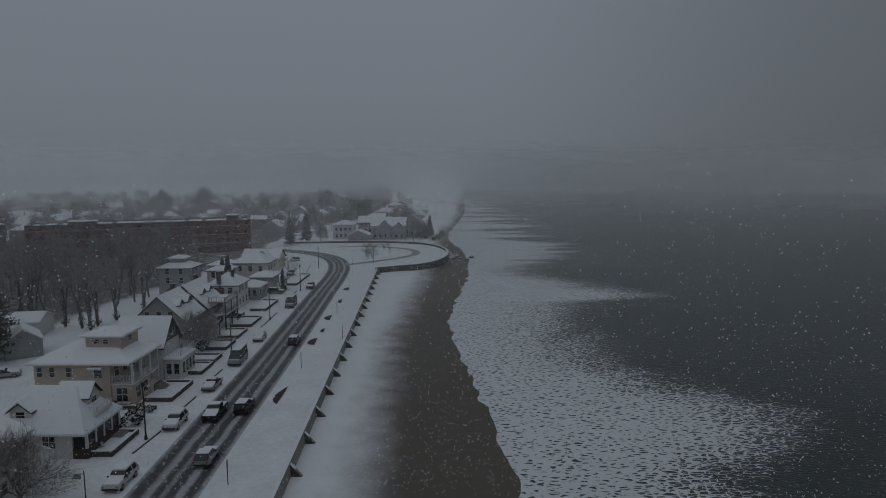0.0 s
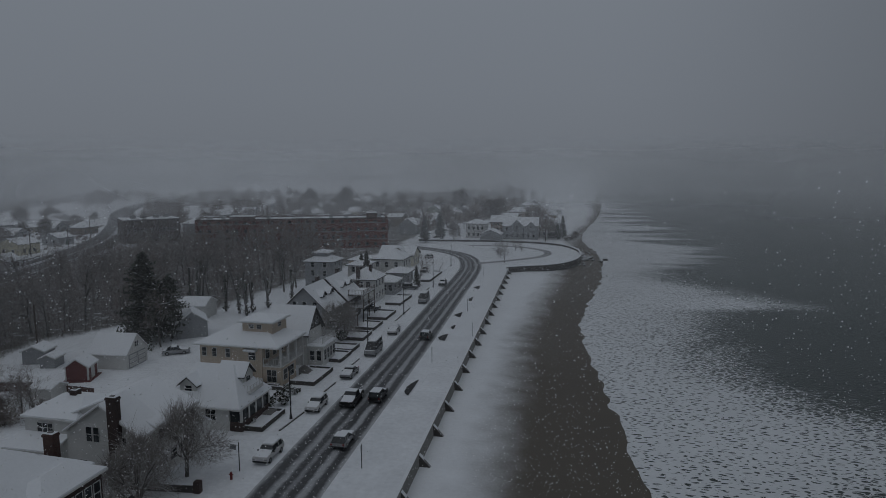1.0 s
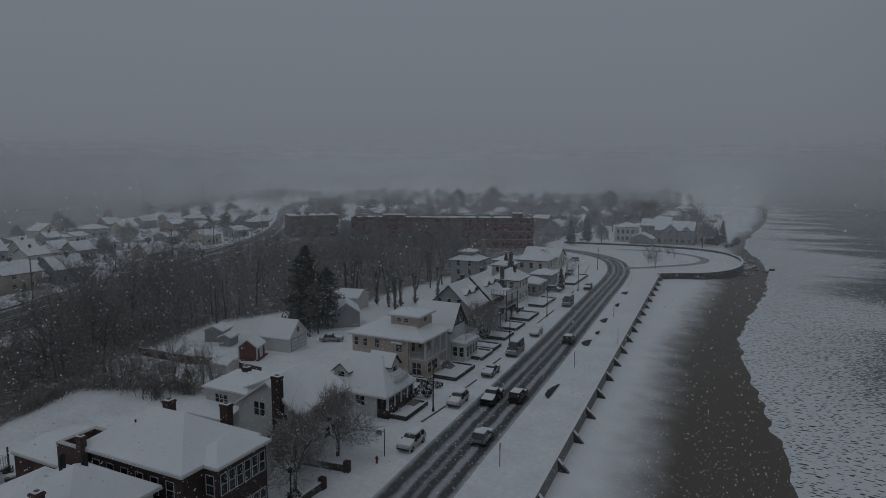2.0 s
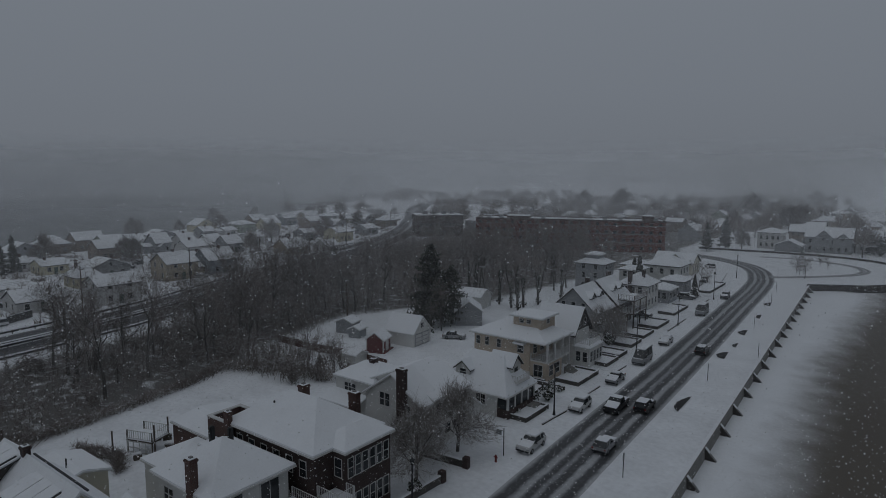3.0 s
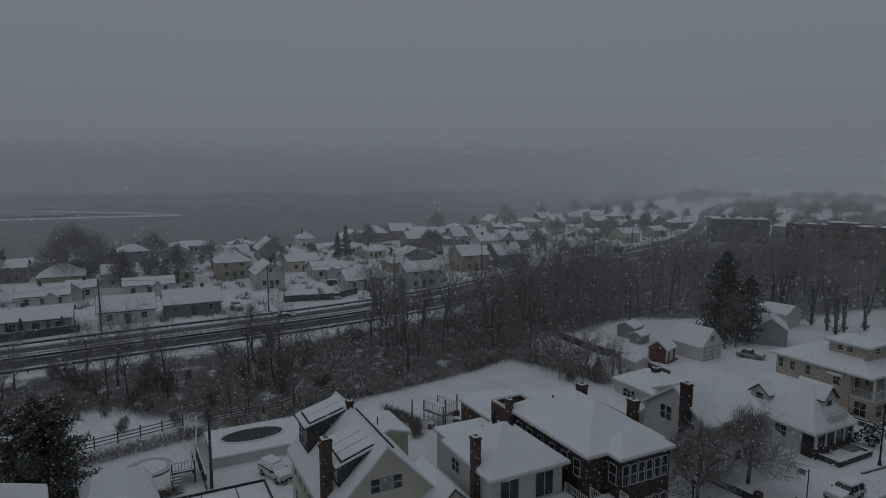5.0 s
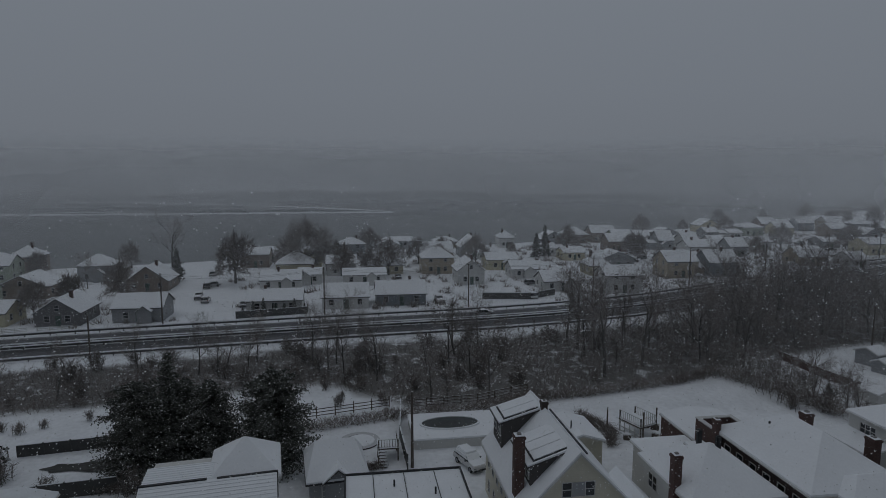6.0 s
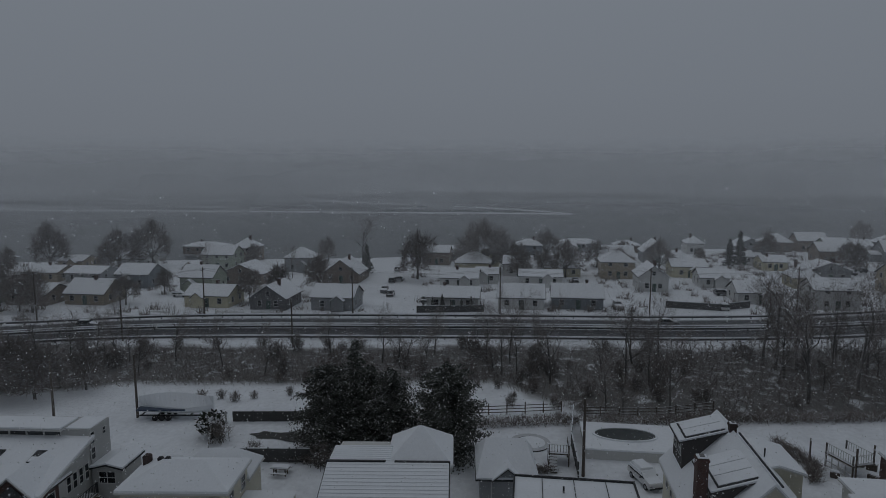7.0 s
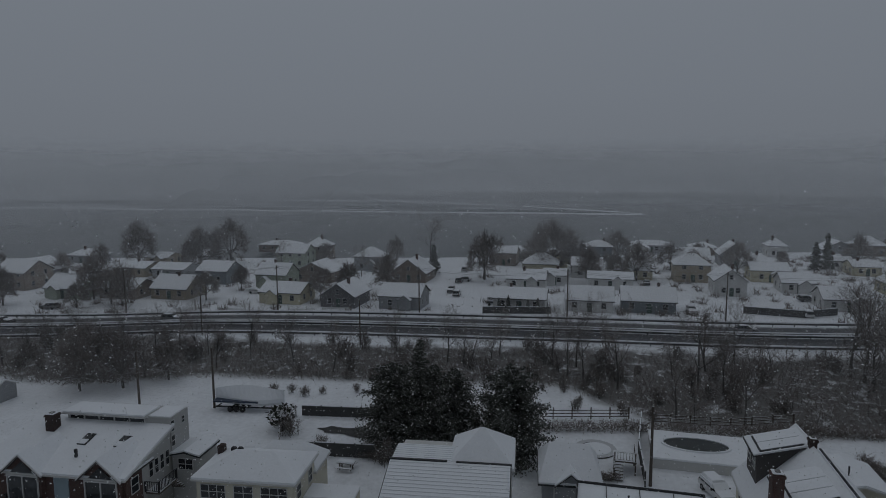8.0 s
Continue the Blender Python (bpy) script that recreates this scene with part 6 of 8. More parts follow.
far_house(-124.2, -127.3, 8.0, 10.4, 2.6, 2.8, "s", SAGE)
far_house(-127.2, -114.1, 8.0, 10.2, 2.6, 1.7, "s", BROWN)
far_house(-129.4, -101.3, 8.0, 9.8, 2.6, 2.7, "s", TAN)
far_house(-130.6, -72.4, 8.0, 10.3, 2.6, 1.8, "s", CREAM)
far_house(-130.5, -57.6, 9.5, 8.2, 2.6, 2.7, "g", DARK)
far_house(-131.1, -43.5, 8.0, 9.4, 2.9, 2.1, "s", GREY)
far_house(-135.8, -17.7, 8.0, 11.4, 2.6, 1.7, "s", WHITE)
far_house(-137.5, -2.8, 8.0, 10.0, 2.6, 2.3, "s", WHITE)
far_house(-139.2, 9.5, 8.0, 11.0, 2.6, 2.3, "s", SLATE)
far_house(-149.7, 50.9, 8.0, 9.8, 2.6, 2.0, "s", WHITE)
far_house(-149.7, -103.4, 8.0, 9.2, 3.6, 2.2, "s", SLATE)
far_house(-158.8, -77.6, 9.5, 11.5, 2.8, 2.6, "g", BROWN)
far_house(-164.5, -51.6, 9.5, 9.9, 2.6, 3.6, "g", BROWN)
far_house(-160.9, -19.1, 8.0, 9.9, 2.6, 1.9, "s", WHITE)
far_house(-143.5, -160.0, 9.5, 12.9, 2.7, 3.2, "g", DARK)
far_house(-155.1, -134.8, 8.0, 11.1, 2.6, 1.4, "s", TAN)
far_house(-176.0, -142.2, 8.0, 8.3, 2.6, 1.3, "s", TAN)
far_house(-155.0, -121.5, 8.0, 10.5, 2.6, 1.4, "s", GREY)
far_house(-162.9, 29.9, 9.5, 7.2, 3.7, 2.7, "g", WHITE)
far_house(-169.4, 46.6, 8.0, 7.3, 2.6, 1.8, "s", WHITE)
far_house(-184.8, 44.0, 8.0, 9.5, 3.1, 1.7, "s", CREAM)
far_house(-175.0, -171.6, 8.0, 10.6, 2.6, 1.9, "f", GREY)
far_house(-215.9, -120.6, 8.0, 15.0, 2.6, 1.3, "f", BROWN)
far_house(-243.0, 17.8, 8.0, 15.2, 2.6, 1.4, "f", GREY)
far_house(-213.5, 40.5, 9.5, 8.6, 3.6, 3.5, "g", GREY)
far_house(-238.6, 35.1, 8.0, 9.3, 2.6, 1.6, "f", BROWN)
far_house(-237.7, 59.0, 8.0, 6.0, 3.9, 2.3, "f", WHITE)
far_house(-211.1, -26.9, 8.0, 6.0, 2.9, 1.6, "s", GREY)
far_house(-202.4, 44.7, 8.0, 6.5, 2.6, 2.3, "f", WHITE)
far_house(-168.1, -12.4, 8.0, 6.0, 2.6, 1.2, "s", WHITE)
far_house(-165.6, 2.0, 8.0, 11.2, 2.6, 1.2, "s", WHITE)
far_house(-170.9, 69.6, 8.0, 6.3, 2.9, 3.0, "f", CREAM)
far_house(-220.0, 97.2, 8.0, 7.7, 3.9, 2.5, "s", BROWN)
far_house(-222.4, 117.5, 8.0, 6.0, 3.7, 3.3, "s", GREY)
far_house(-221.9, 127.5, 8.0, 6.0, 3.5, 2.7, "s", WHITE)
far_house(-209.7, 131.0, 8.0, 6.0, 3.8, 2.5, "s", WHITE)
far_house(-202.2, 134.0, 8.0, 6.6, 3.5, 2.7, "s", GREY)
far_house(-217.9, 154.6, 8.0, 7.2, 2.9, 1.6, "s", WHITE)
far_house(-179.2, 144.1, 8.0, 9.2, 2.9, 2.9, "s", TAN)
far_house(-218.3, 184.3, 8.0, 7.6, 2.6, 1.7, "s", GREY)
far_house(-208.3, 194.7, 8.0, 7.5, 2.6, 2.1, "s", WHITE)
far_house(-209.2, 214.3, 8.0, 7.8, 3.1, 1.7, "s", GREY)
far_house(-181.0, 107.6, 8.0, 6.0, 2.7, 1.7, "s", SLATE)
far_house(-258.5, 159.0, 8.0, 6.2, 2.7, 1.9, "s", GREY)
far_house(-254.4, 167.7, 8.0, 6.2, 2.7, 1.3, "s", WHITE)
far_house(-285.1, 206.2, 8.0, 8.3, 3.8, 2.9, "s", BROWN)
far_house(-290.8, 248.6, 8.0, 10.2, 3.4, 2.4, "s", WHITE)
far_house(-244.6, 119.0, 8.0, 6.5, 3.0, 2.1, "s", WHITE)
far_house(-212.8, 67.8, 8.0, 6.0, 2.6, 1.5, "s", WHITE)
far_house(-173.3, 156.1, 8.0, 6.0, 2.6, 2.0, "s", WHITE)
far_house(-200.9, 72.9, 8.0, 7.2, 2.6, 1.5, "s", CREAM)

# more roofs of the same streets, thinning out into the snowfall
RNG = random.Random(21)
taken = [(o.location.x, o.location.y) for o in scene.objects if o.parent is None and o.name.startswith("house")]


def road_x(line, y):
    return float(np.interp(y, [p[1] for p in line], [p[0] for p in line]))


def fill_street(x0, x1, y0, y1, step_x, step_y, chance, skip):
    x = x0
    while x > x1:
        y = y0
        while y < y1:
            px, py = x + RNG.uniform(-2, 2), y + RNG.uniform(-2.5, 2.5)
            if RNG.random() < chance and skip(px, py) and all((px - a) ** 2 + (py - b) ** 2 > 150 for a, b in taken):
                taken.append((px, py))
                far_house(px, py, RNG.uniform(7, 9), RNG.uniform(7.5, 10.5), RNG.uniform(2.7, 5.2), RNG.uniform(1.6, 3.0), RNG.choice("ssgf"), RNG.choice((SAGE, BROWN, TAN, CREAM, GREY, WHITE, WHITE, SLATE, GREY)), py > 200 or px < -215)
            y += step_y
        x -= step_x


fill_street(-130, -300, -260, 380, 17, 13.5, 0.55, lambda x, y: x > west_shore(y) + 9 and x < road_x(PARKWAY, y) - 15 and not (-36.5 + 0.235 * (-123 - x) * -1 - 7 < y < -22.5 - 0.235 * (-123 - x) + 7))
fill_street(-14, -230, 266, 620, 21, 19, 0.5, lambda x, y: x > road_x(PARKWAY, y) + 22 and x < 2 - 0.09 * (y - 260))
for x, y, w, d, e, rise, kind, colour, label in ((-24, 275, 15, 10, 6.0, 3.2, "gable", GREY, "large grey seaside house with a snowy cross-gabled roof"), (-44, 276, 9, 8, 6.4, 1.6, "hip", WHITE, "white two-storey house with porches"),
                                                 (-13, 285, 10, 9, 5.4, 2.8, "gable", WHITE, "white shorefront house with a snowy roof"), (-36, 300, 9, 9, 5.5, 2.6, "gable", BROWN, "brown house among bare trees")):
    h = thing("house", x, y, 0, label, "house", "houses past the bend")
    part("wall", wall_body(w, d, e, rise, kind, "x", -0.3), FAR_WALLS[colour], h)
    roofed(h, w, d, e, rise, kind, "x", 0.5)
    for z in (1.6, 4.4):
        row_of_windows(h, "S", d / 2, w - 1, z, int(w / 2.2)); row_of_windows(h, "E", w / 2, d - 1, z, 3)
    if kind == "gable" and w > 12:
        gable_dormer(h, -1.5, -d / 2 - 0.6, 4.6, 5.2, 5.0, "S", FAR_WALLS[colour], 1.4, 2.4); gable_dormer(h, 4.6, -d / 2 - 0.4, 4.8, 3.4, 4.0, "S", FAR_WALLS[colour], 1.2, 1.6)


# ---- long brick building behind the trees ----
def long_building():
    h = thing("apartment_building", -108.7, 225.7, 0, "long red-brick apartment building with dark window bands and rooftop snow", "building", "", 22.0)
    L, D, H = 72, 16, 11.2
    part("wall", wall_body(L, D, H, 0, "flat", "x", -0.3), brickwork("building_brick", (0.2, 0.055, 0.043), (0.16, 0.046, 0.038), (0.16, 0.1, 0.085)), h)
    part("parapet", boxes((-L / 2, L / 2, -D / 2, -D / 2 + 0.4, H, H + 0.7), (-L / 2, L / 2, D / 2 - 0.4, D / 2, H, H + 0.7), (-L / 2, -L / 2 + 0.4, -D / 2 + 0.4, D / 2 - 0.4, H, H + 0.7), (L / 2 - 0.4, L / 2, -D / 2 + 0.4, D / 2 - 0.4, H, H + 0.7)), BRICK, h)
    part("snow", soft_box(-L / 2 + 0.4, L / 2 - 0.4, -D / 2 + 0.4, D / 2 - 0.4, H, H + 0.2, 0.04), ROOF_SNOW, h)
    for z in (3.4, 6.6, 9.8):
        part("ledge", boxes((-L / 2 - 0.05, L / 2 + 0.05, -D / 2 - 0.12, -D / 2, z, z + 0.22)), CONCRETE, h)
    strip = mesh_of("window", boxes((-0.62, 0.62, -0.04, 0.04, -0.6, 0.6)), GLASS)
    for j in range(4):
        for k in range(22):
            part("window", strip, GLASS, h).location = (-L / 2 + 1.8 + k * (L - 3.6) / 21, -D / 2, 1.5 + 2.95 * j)
        for k in range(4):
            part("window", strip, GLASS, h).matrix_basis = pose(L / 2, -D / 2 + 2 + 4 * k, 1.5 + 2.95 * j, 0, 0, 90)
    for x, w, up in ((-20, 9, 1.2), (30, 4, 2.0)):
        p = part("roof_house", boxes((x - w / 2, x + w / 2, -2, 4, H, H + up)), BRICK, h)
        part("snow", soft_box(x - w / 2, x + w / 2, -2, 4, H + up, H + up + 0.18, 0.04), ROOF_SNOW, p)
    for x in (-32, -27, -10, 14, 20, 33):
        part("roof_unit", soft_box(x - 0.8, x + 0.8, -1.2, 0.8, H + 0.2, H + 1.3, 0.1), STEEL, h)
    h = thing("commercial_building", -180.5, 233.0, 0, "flat-roofed block with snowy roof plant beside the road", "building", "", 48.0)
    part("wall", wall_body(22, 15, 9.8, 0, "flat", "x", -0.3), BRICK_DARK, h)
    part("snow", soft_box(-11, 11, -7.5, 7.5, 9.8, 10.05, 0.05), ROOF_SNOW, h)
    for x in (-6, -2, 3, 7):
        part("roof_unit", soft_box(x - 1, x + 1, -1.5, 1.2, 10.0, 11.4, 0.1), STEEL, h)
    for j in range(2):
        row_of_windows(h, "S", 7.5, 20, 2 + 3.4 * j, 9, 1.4, 1.5)


long_building()

# ---- vehicles ----
def car_meshes(kind):
    """Outlines from the side: (along, height). The nose points to +y."""
    L, H, belt, half = {"sedan": (4.5, 1.42, 0.9, 0.88), "suv": (4.45, 1.6, 0.95, 0.9), "van": (5.5, 2.45, 1.2, 1.0), "pickup": (5.3, 1.78, 1.05, 0.98), "hatch": (4.2, 1.5, 0.92, 0.88)}[kind]
    b, f = -L / 2, L / 2
    if kind == "van":
        lower = [(b, 0.35), (f - 0.1, 0.35), (f, 0.6), (f - 0.05, 1.15), (f - 0.5, belt + 0.05), (b, belt)]
        cabin = [(b + 0.05, belt), (f - 0.5, belt), (f - 1.5, H - 0.12), (f - 1.9, H), (b + 0.1, H)]
    elif kind == "pickup":
        lower = [(b, 0.45), (f - 0.1, 0.4), (f, 0.65), (f - 0.08, 1.0), (f - 1.4, belt + 0.05), (b, belt)]
        cabin = [(-0.9, belt), (f - 1.4, belt), (f - 2.1, H - 0.06), (f - 2.3, H), (-0.8, H)]
    elif kind == "suv":
        lower = [(b, 0.38), (f - 0.1, 0.36), (f, 0.6), (f - 0.06, 0.95), (f - 1.25, belt + 0.04), (b, belt)]
        cabin = [(b + 0.04, belt), (f - 1.25, belt), (f - 1.95, H - 0.06), (f - 2.3, H), (b + 0.35, H - 0.03)]
    else:
        lower = [(b, 0.35), (f - 0.1, 0.32), (f, 0.55), (f - 0.06, 0.8), (f - 1.2, belt), (b + 0.7 if kind == "sedan" else b + 0.05, belt), (b + 0.05, belt - 0.08)]
        cabin = [(b + (0.6 if kind == "sedan" else 0.1), belt), (f - 1.2, belt), (f - 2.0, H - 0.04), (f - 2.4, H), (b + (1.4 if kind == "sedan" else 0.7), H - 0.04)]
    return L, H, belt, half, lower, cabin


def extrude_side(profile, half, top_half, z_split):
    bm = bmesh.new()
    prism(bm, profile, -half, half, "x")
    for v in bm.verts:
        if v.co.z > z_split:
            v.co.x *= top_half / half
    return bm


def vehicle(kind, paint, label, snow=0.12, buried=False, small=False):
    L, H, belt, half, lower, cabin = car_meshes(kind)
    c = thing({"sedan": "car", "hatch": "car", "suv": "car", "van": "van", "pickup": "pickup_truck"}[kind], 0, 0, -500, label, "vehicle", "vehicles on the shore road")
    bm = extrude_side(lower, half, half * 0.97, belt - 0.1)
    bmesh.ops.bevel(bm, geom=bm.edges[:], offset=0.06, segments=2, affect="EDGES")
    body = part("body", bm, paint, c)
    bm = extrude_side(cabin, half * 0.95, half * 0.8, belt + 0.2)
    bmesh.ops.bevel(bm, geom=bm.edges[:], offset=0.05, segments=2, affect="EDGES")
    part("cabin", bm, GLASS, c, "dark side windows")
    # pillars and roof skin
    top = [p for p in cabin if p[1] > H - 0.2]
    y0, y1 = min(p[0] for p in top), max(p[0] for p in top)
    part("roof", soft_box(-half * 0.78, half * 0.78, y0 + 0.02, y1 - 0.05, H - 0.07, H + 0.02, 0.03), paint, c)
    for s in (-1, 1):
        for y in () if small else (y0 + 0.1, (y0 + y1) / 2 - 0.1):
            bm = bmesh.new()
            tube(bm, (s * half * 0.935, y - 0.05, belt), (s * half * 0.8, y + 0.05, H - 0.02), 0.055, sides=4)
            part("pillar", bm, paint, c)
    if snow:
        part("snow", soft_box(-half * 0.76, half * 0.76, y0 + 0.05, y1 - 0.08, H + 0.0, H + snow, 0.05), ROOF_SNOW, c, "snow on the roof")
        bm = bmesh.new()
        prism(bm, [(L / 2 - 0.2, 0.82 if kind in ("sedan", "hatch") else belt - 0.12), (L / 2 - 1.25, belt + 0.03), (L / 2 - 1.75, belt + 0.36), (L / 2 - 1.25, belt + 0.14), (L / 2 - 0.22, belt)], -half * 0.86, half * 0.86, "x")
        part("snow", bm, ROOF_SNOW, c, "snow on the bonnet")
        if kind in ("sedan", "pickup"):
            part("snow", soft_box(-half * 0.85, half * 0.85, -L / 2 + 0.12, -L / 2 + (0.75 if kind == "sedan" else 1.8), belt - 0.02, belt + 0.1, 0.04), ROOF_SNOW, c, "snow on the tail")
    if buried:
        bm = bmesh.new()
        prism(bm, [(p[0] * 0.99, p[1] + 0.1) for p in cabin], -half * 0.98, half * 0.98, "x")
        bmesh.ops.bevel(bm, geom=bm.edges[:], offset=0.14, segments=2, affect="EDGES")
        part("snow", bm, ROOF_SNOW, c, "thick snow over the windows")
    for sx in (-1, 1):
        for y in (-L / 2 + 0.85, L / 2 - 0.85):
            bm = bmesh.new()
            tube(bm, (sx * (half - 0.2), y, 0.33), (sx * (half + 0.01), y, 0.33), 0.34, sides=14)
            w = part("wheel", bm, RUBBER, c)
            if small:
                continue
            bm = bmesh.new()
            tube(bm, (sx * (half - 0.02), y, 0.33), (sx * (half + 0.03), y, 0.33), 0.2, sides=10)
            part("rim", bm, STEEL, w)
        if small:
            continue
        part("headlight", soft_box(sx * half * 0.78 - 0.16, sx * half * 0.78 + 0.16, L / 2 - 0.12, L / 2 - 0.0, 0.62, 0.78, 0.03), STEEL, c)
        part("tail_light", soft_box(sx * half * 0.84 - 0.1, sx * half * 0.84 + 0.1, -L / 2 - 0.02, -L / 2 + 0.06, 0.7, 0.9, 0.02), TAIL, c)
        part("mirror", soft_box(sx * (half + 0.08) - 0.1, sx * (half + 0.08) + 0.1, L / 2 - 1.75, L / 2 - 1.6, belt + 0.02, belt + 0.16, 0.03), METAL, c)
    if small:
        return c
    part("bumper", soft_box(-half * 0.95, half * 0.95, L / 2 - 0.12, L / 2 + 0.04, 0.34, 0.55, 0.05), METAL, c)
    part("bumper", soft_box(-half * 0.95, half * 0.95, -L / 2 - 0.05, -L / 2 + 0.12, 0.36, 0.58, 0.05), METAL, c)
    return c


TAIL = surface("tail_light_red", (0.25, 0.02, 0.02), 0.3, 0.1)
PAINTS = {k: surface(k + "_car_paint", c, 0.3, 0.06, 1.0, 30.0, 0.0, spread=0.05) for k, c in
          (("white", (0.6, 0.6, 0.6)), ("silver", (0.3, 0.31, 0.32)), ("black", (0.015, 0.015, 0.017)), ("grey", (0.1, 0.105, 0.11)), ("blue", (0.03, 0.05, 0.09)), ("red", (0.16, 0.02, 0.02)))}
ROAD_TURN = 2.0


def park(proto, x, y, turn=ROAD_TURN, z=0.0):
    c = copy_thing(proto, pose(x, y, z, 0, 0, turn))
    c.scale = (0.92, 0.92, 0.9)
    return c


P_SUV = vehicle("suv", PAINTS["white"], "white parked car with snow on bonnet, roof and windows", 0.14)
P_SEDAN = vehicle("sedan", PAINTS["silver"], "silver parked saloon under fresh snow", 0.16)
P_VAN = vehicle("van", PAINTS["silver"], "silver high-roofed van parked at the kerb", 0.1)
P_BURIED = vehicle("hatch", PAINTS["white"], "small parked car wholly covered by snow", 0.2, True)
P_WHITE = vehicle("suv", PAINTS["white"], "car in a back yard wholly covered by snow", 0.2, True)
P_DARK = vehicle("suv", PAINTS["black"], "black car driving on the slushy road", 0.05)
P_PICKUP = vehicle("pickup", PAINTS["black"], "dark pickup with a snowy roof driving past", 0.08)
P_GREY = vehicle("suv", PAINTS["grey"], "grey car with snow on its roof", 0.1)
P_LIGHT = vehicle("hatch", PAINTS["silver"], "silver car driving on the wet road", 0.04)
park(P_SUV, -31.0, 56.2, 181); park(P_SUV, -31.6, 69.9, 182); park(P_SEDAN, -32.0, 82.6, 181); park(P_VAN, -32.2, 94.2, 182)
park(P_BURIED, -32.6, 107.2, 182); park(P_VAN, -33.8, 135.0, 183); park(P_GREY, -34.0, 156.2, 183)
park(P_PICKUP, -27.9, 72.6, 182, 0.03); park(P_DARK, -25.0, 74.6, 2, 0.03); park(P_LIGHT, -24.5, 60.8, 2, 0.03); park(P_DARK, -25.9, 105.0, 2, 0.03)
park(P_SEDAN, -64.0, 87.2, 300); park(P_WHITE, -58.6, 10.2, 291); park(P_GREY, -46.0, 101.0, 275); park(P_GREY, -43.0, 124.5, 275); park(P_GREY, -41.0, 149.5, 275)
park(P_SUV, -49.5, 205.0, 40); park(P_GREY, -44.0, 176.0, 185)
FAR_CARS = [vehicle("suv", PAINTS["white"], "white car parked in a bay-side street", 0.14, False, True), vehicle("sedan", PAINTS["silver"], "silver car parked in a snowy street", 0.16, False, True),
            vehicle("suv", PAINTS["grey"], "dark grey car parked in a snowy street", 0.1, False, True), vehicle("sedan", PAINTS["black"], "black car parked in a snowy street", 0.06, False, True), vehicle("hatch", PAINTS["white"], "car buried under snow in a side street", 0.2, True, True)]
for k in range(60):
    y = -170 + RNG.uniform(0, 1) * 420
    x = road_x(PARKWAY, y) - RNG.choice((17.5, 19, 33, 36, 52, 56, 70))
    if all((x - a) ** 2 + (y - b) ** 2 > 52 for a, b in taken) and x > west_shore(y) + 8:
        park(RNG.choice(FAR_CARS), x, y, RNG.choice((90, 275, 3, 185)))
for y, side, p in ((-118, -3.4, P_DARK), (-86, -3.4, P_GREY), (26.0, -3.6, P_LIGHT)):
    park(p, road_x(PARKWAY, y) + side, y, 8 if side < 0 else 188, 0.03)
park(P_SUV, -145.0, -34.5, 94); park(P_SEDAN, -139.0, -25.0, 94); park(P_GREY, -163.0, -38.0, 94); park(P_SUV, -182.0, -40.5, 94)


# ---- street furniture ----
def lamp_post(tall=7.0):
    p = thing("street_lamp", 0, 0, -500, "dark metal street lamp pole standing in the snow", "lamp", "street lamps")
    bm = bmesh.new()
    tube(bm, (0, 0, 0), (0, 0, 0.5), 0.2, 0.14); tube(bm, (0, 0, 0.5), (0, 0, tall), 0.1, 0.06)
    part("pole", bm, METAL, p)
    bm = bmesh.new()
    tube(bm, (0, 0, tall), (0, 0, tall + 0.45), 0.1, 0.2, 8); tube(bm, (0, 0, tall + 0.45), (0, 0, tall + 0.6), 0.24, 0.06, 8)
    part("lantern", bm, METAL, p)
    return p


LAMP = lamp_post(6.0)
for x, y in ((-33.3, 66.1), (-35.0, 99.4), (-34.9, 122.0), (-35.8, 152.9), (-38.4, 188.9), (-30.9, 36.0)):
    copy_thing(LAMP, pose(x, y, 0))


def sign_post(tall=2.5, board=True):
    p = thing("sign_post", 0, 0, -500, "thin metal post with a small sign board on the promenade", "sign", "posts along the promenade")
    bm = bmesh.new()
    tube(bm, (0, 0, -0.1), (0, 0, tall), 0.045, sides=6)
    part("post", bm, METAL, p)
    if board:
        part("board", soft_box(-0.03, 0.03, -0.2, 0.2, tall - 0.75, tall - 0.05, 0.01), STEEL, p)
    return p


SIGN = sign_post()
for x, y in ((-20.6, 55.9), (-21.6, 91.2), (-18.0, 107.8), (-22.4, 128.0), (-24.2, 157.0), (-25.6, 172.0), (-29.0, 196.0), (-36.0, 200.0)):
    copy_thing(SIGN, pose(x, y, 0, 0, 0, 4))


def street_sign():
    p = thing("sign_post", -32.4, 52.8, 0, "street sign frame on a thin pole by the pavement", "sign")
    bm = bmesh.new()
    tube(bm, (0, 0, -0.1), (0, 0, 3.0), 0.05, sides=6); tube(bm, (0, 0, 2.7), (-0.9, 0, 2.7), 0.03, sides=5)
    part("post", bm, METAL, p)
    part("board", soft_box(-0.95, -0.3, -0.03, 0.03, 2.2, 2.65, 0.01), STEEL, p)


street_sign()


def hydrant():
    p = thing("fire_hydrant", -32.3, 51.1, 0, "dark red fire hydrant in the snow", "hydrant")
    bm = bmesh.new()
    tube(bm, (0, 0, -0.1), (0, 0, 0.62), 0.13, 0.12, 10); tube(bm, (0, 0, 0.62), (0, 0, 0.78), 0.13, 0.04, 10); tube(bm, (-0.22, 0, 0.48), (0.22, 0, 0.48), 0.06, sides=8)
    part("body", bm, PAINTS["red"], p)


hydrant()


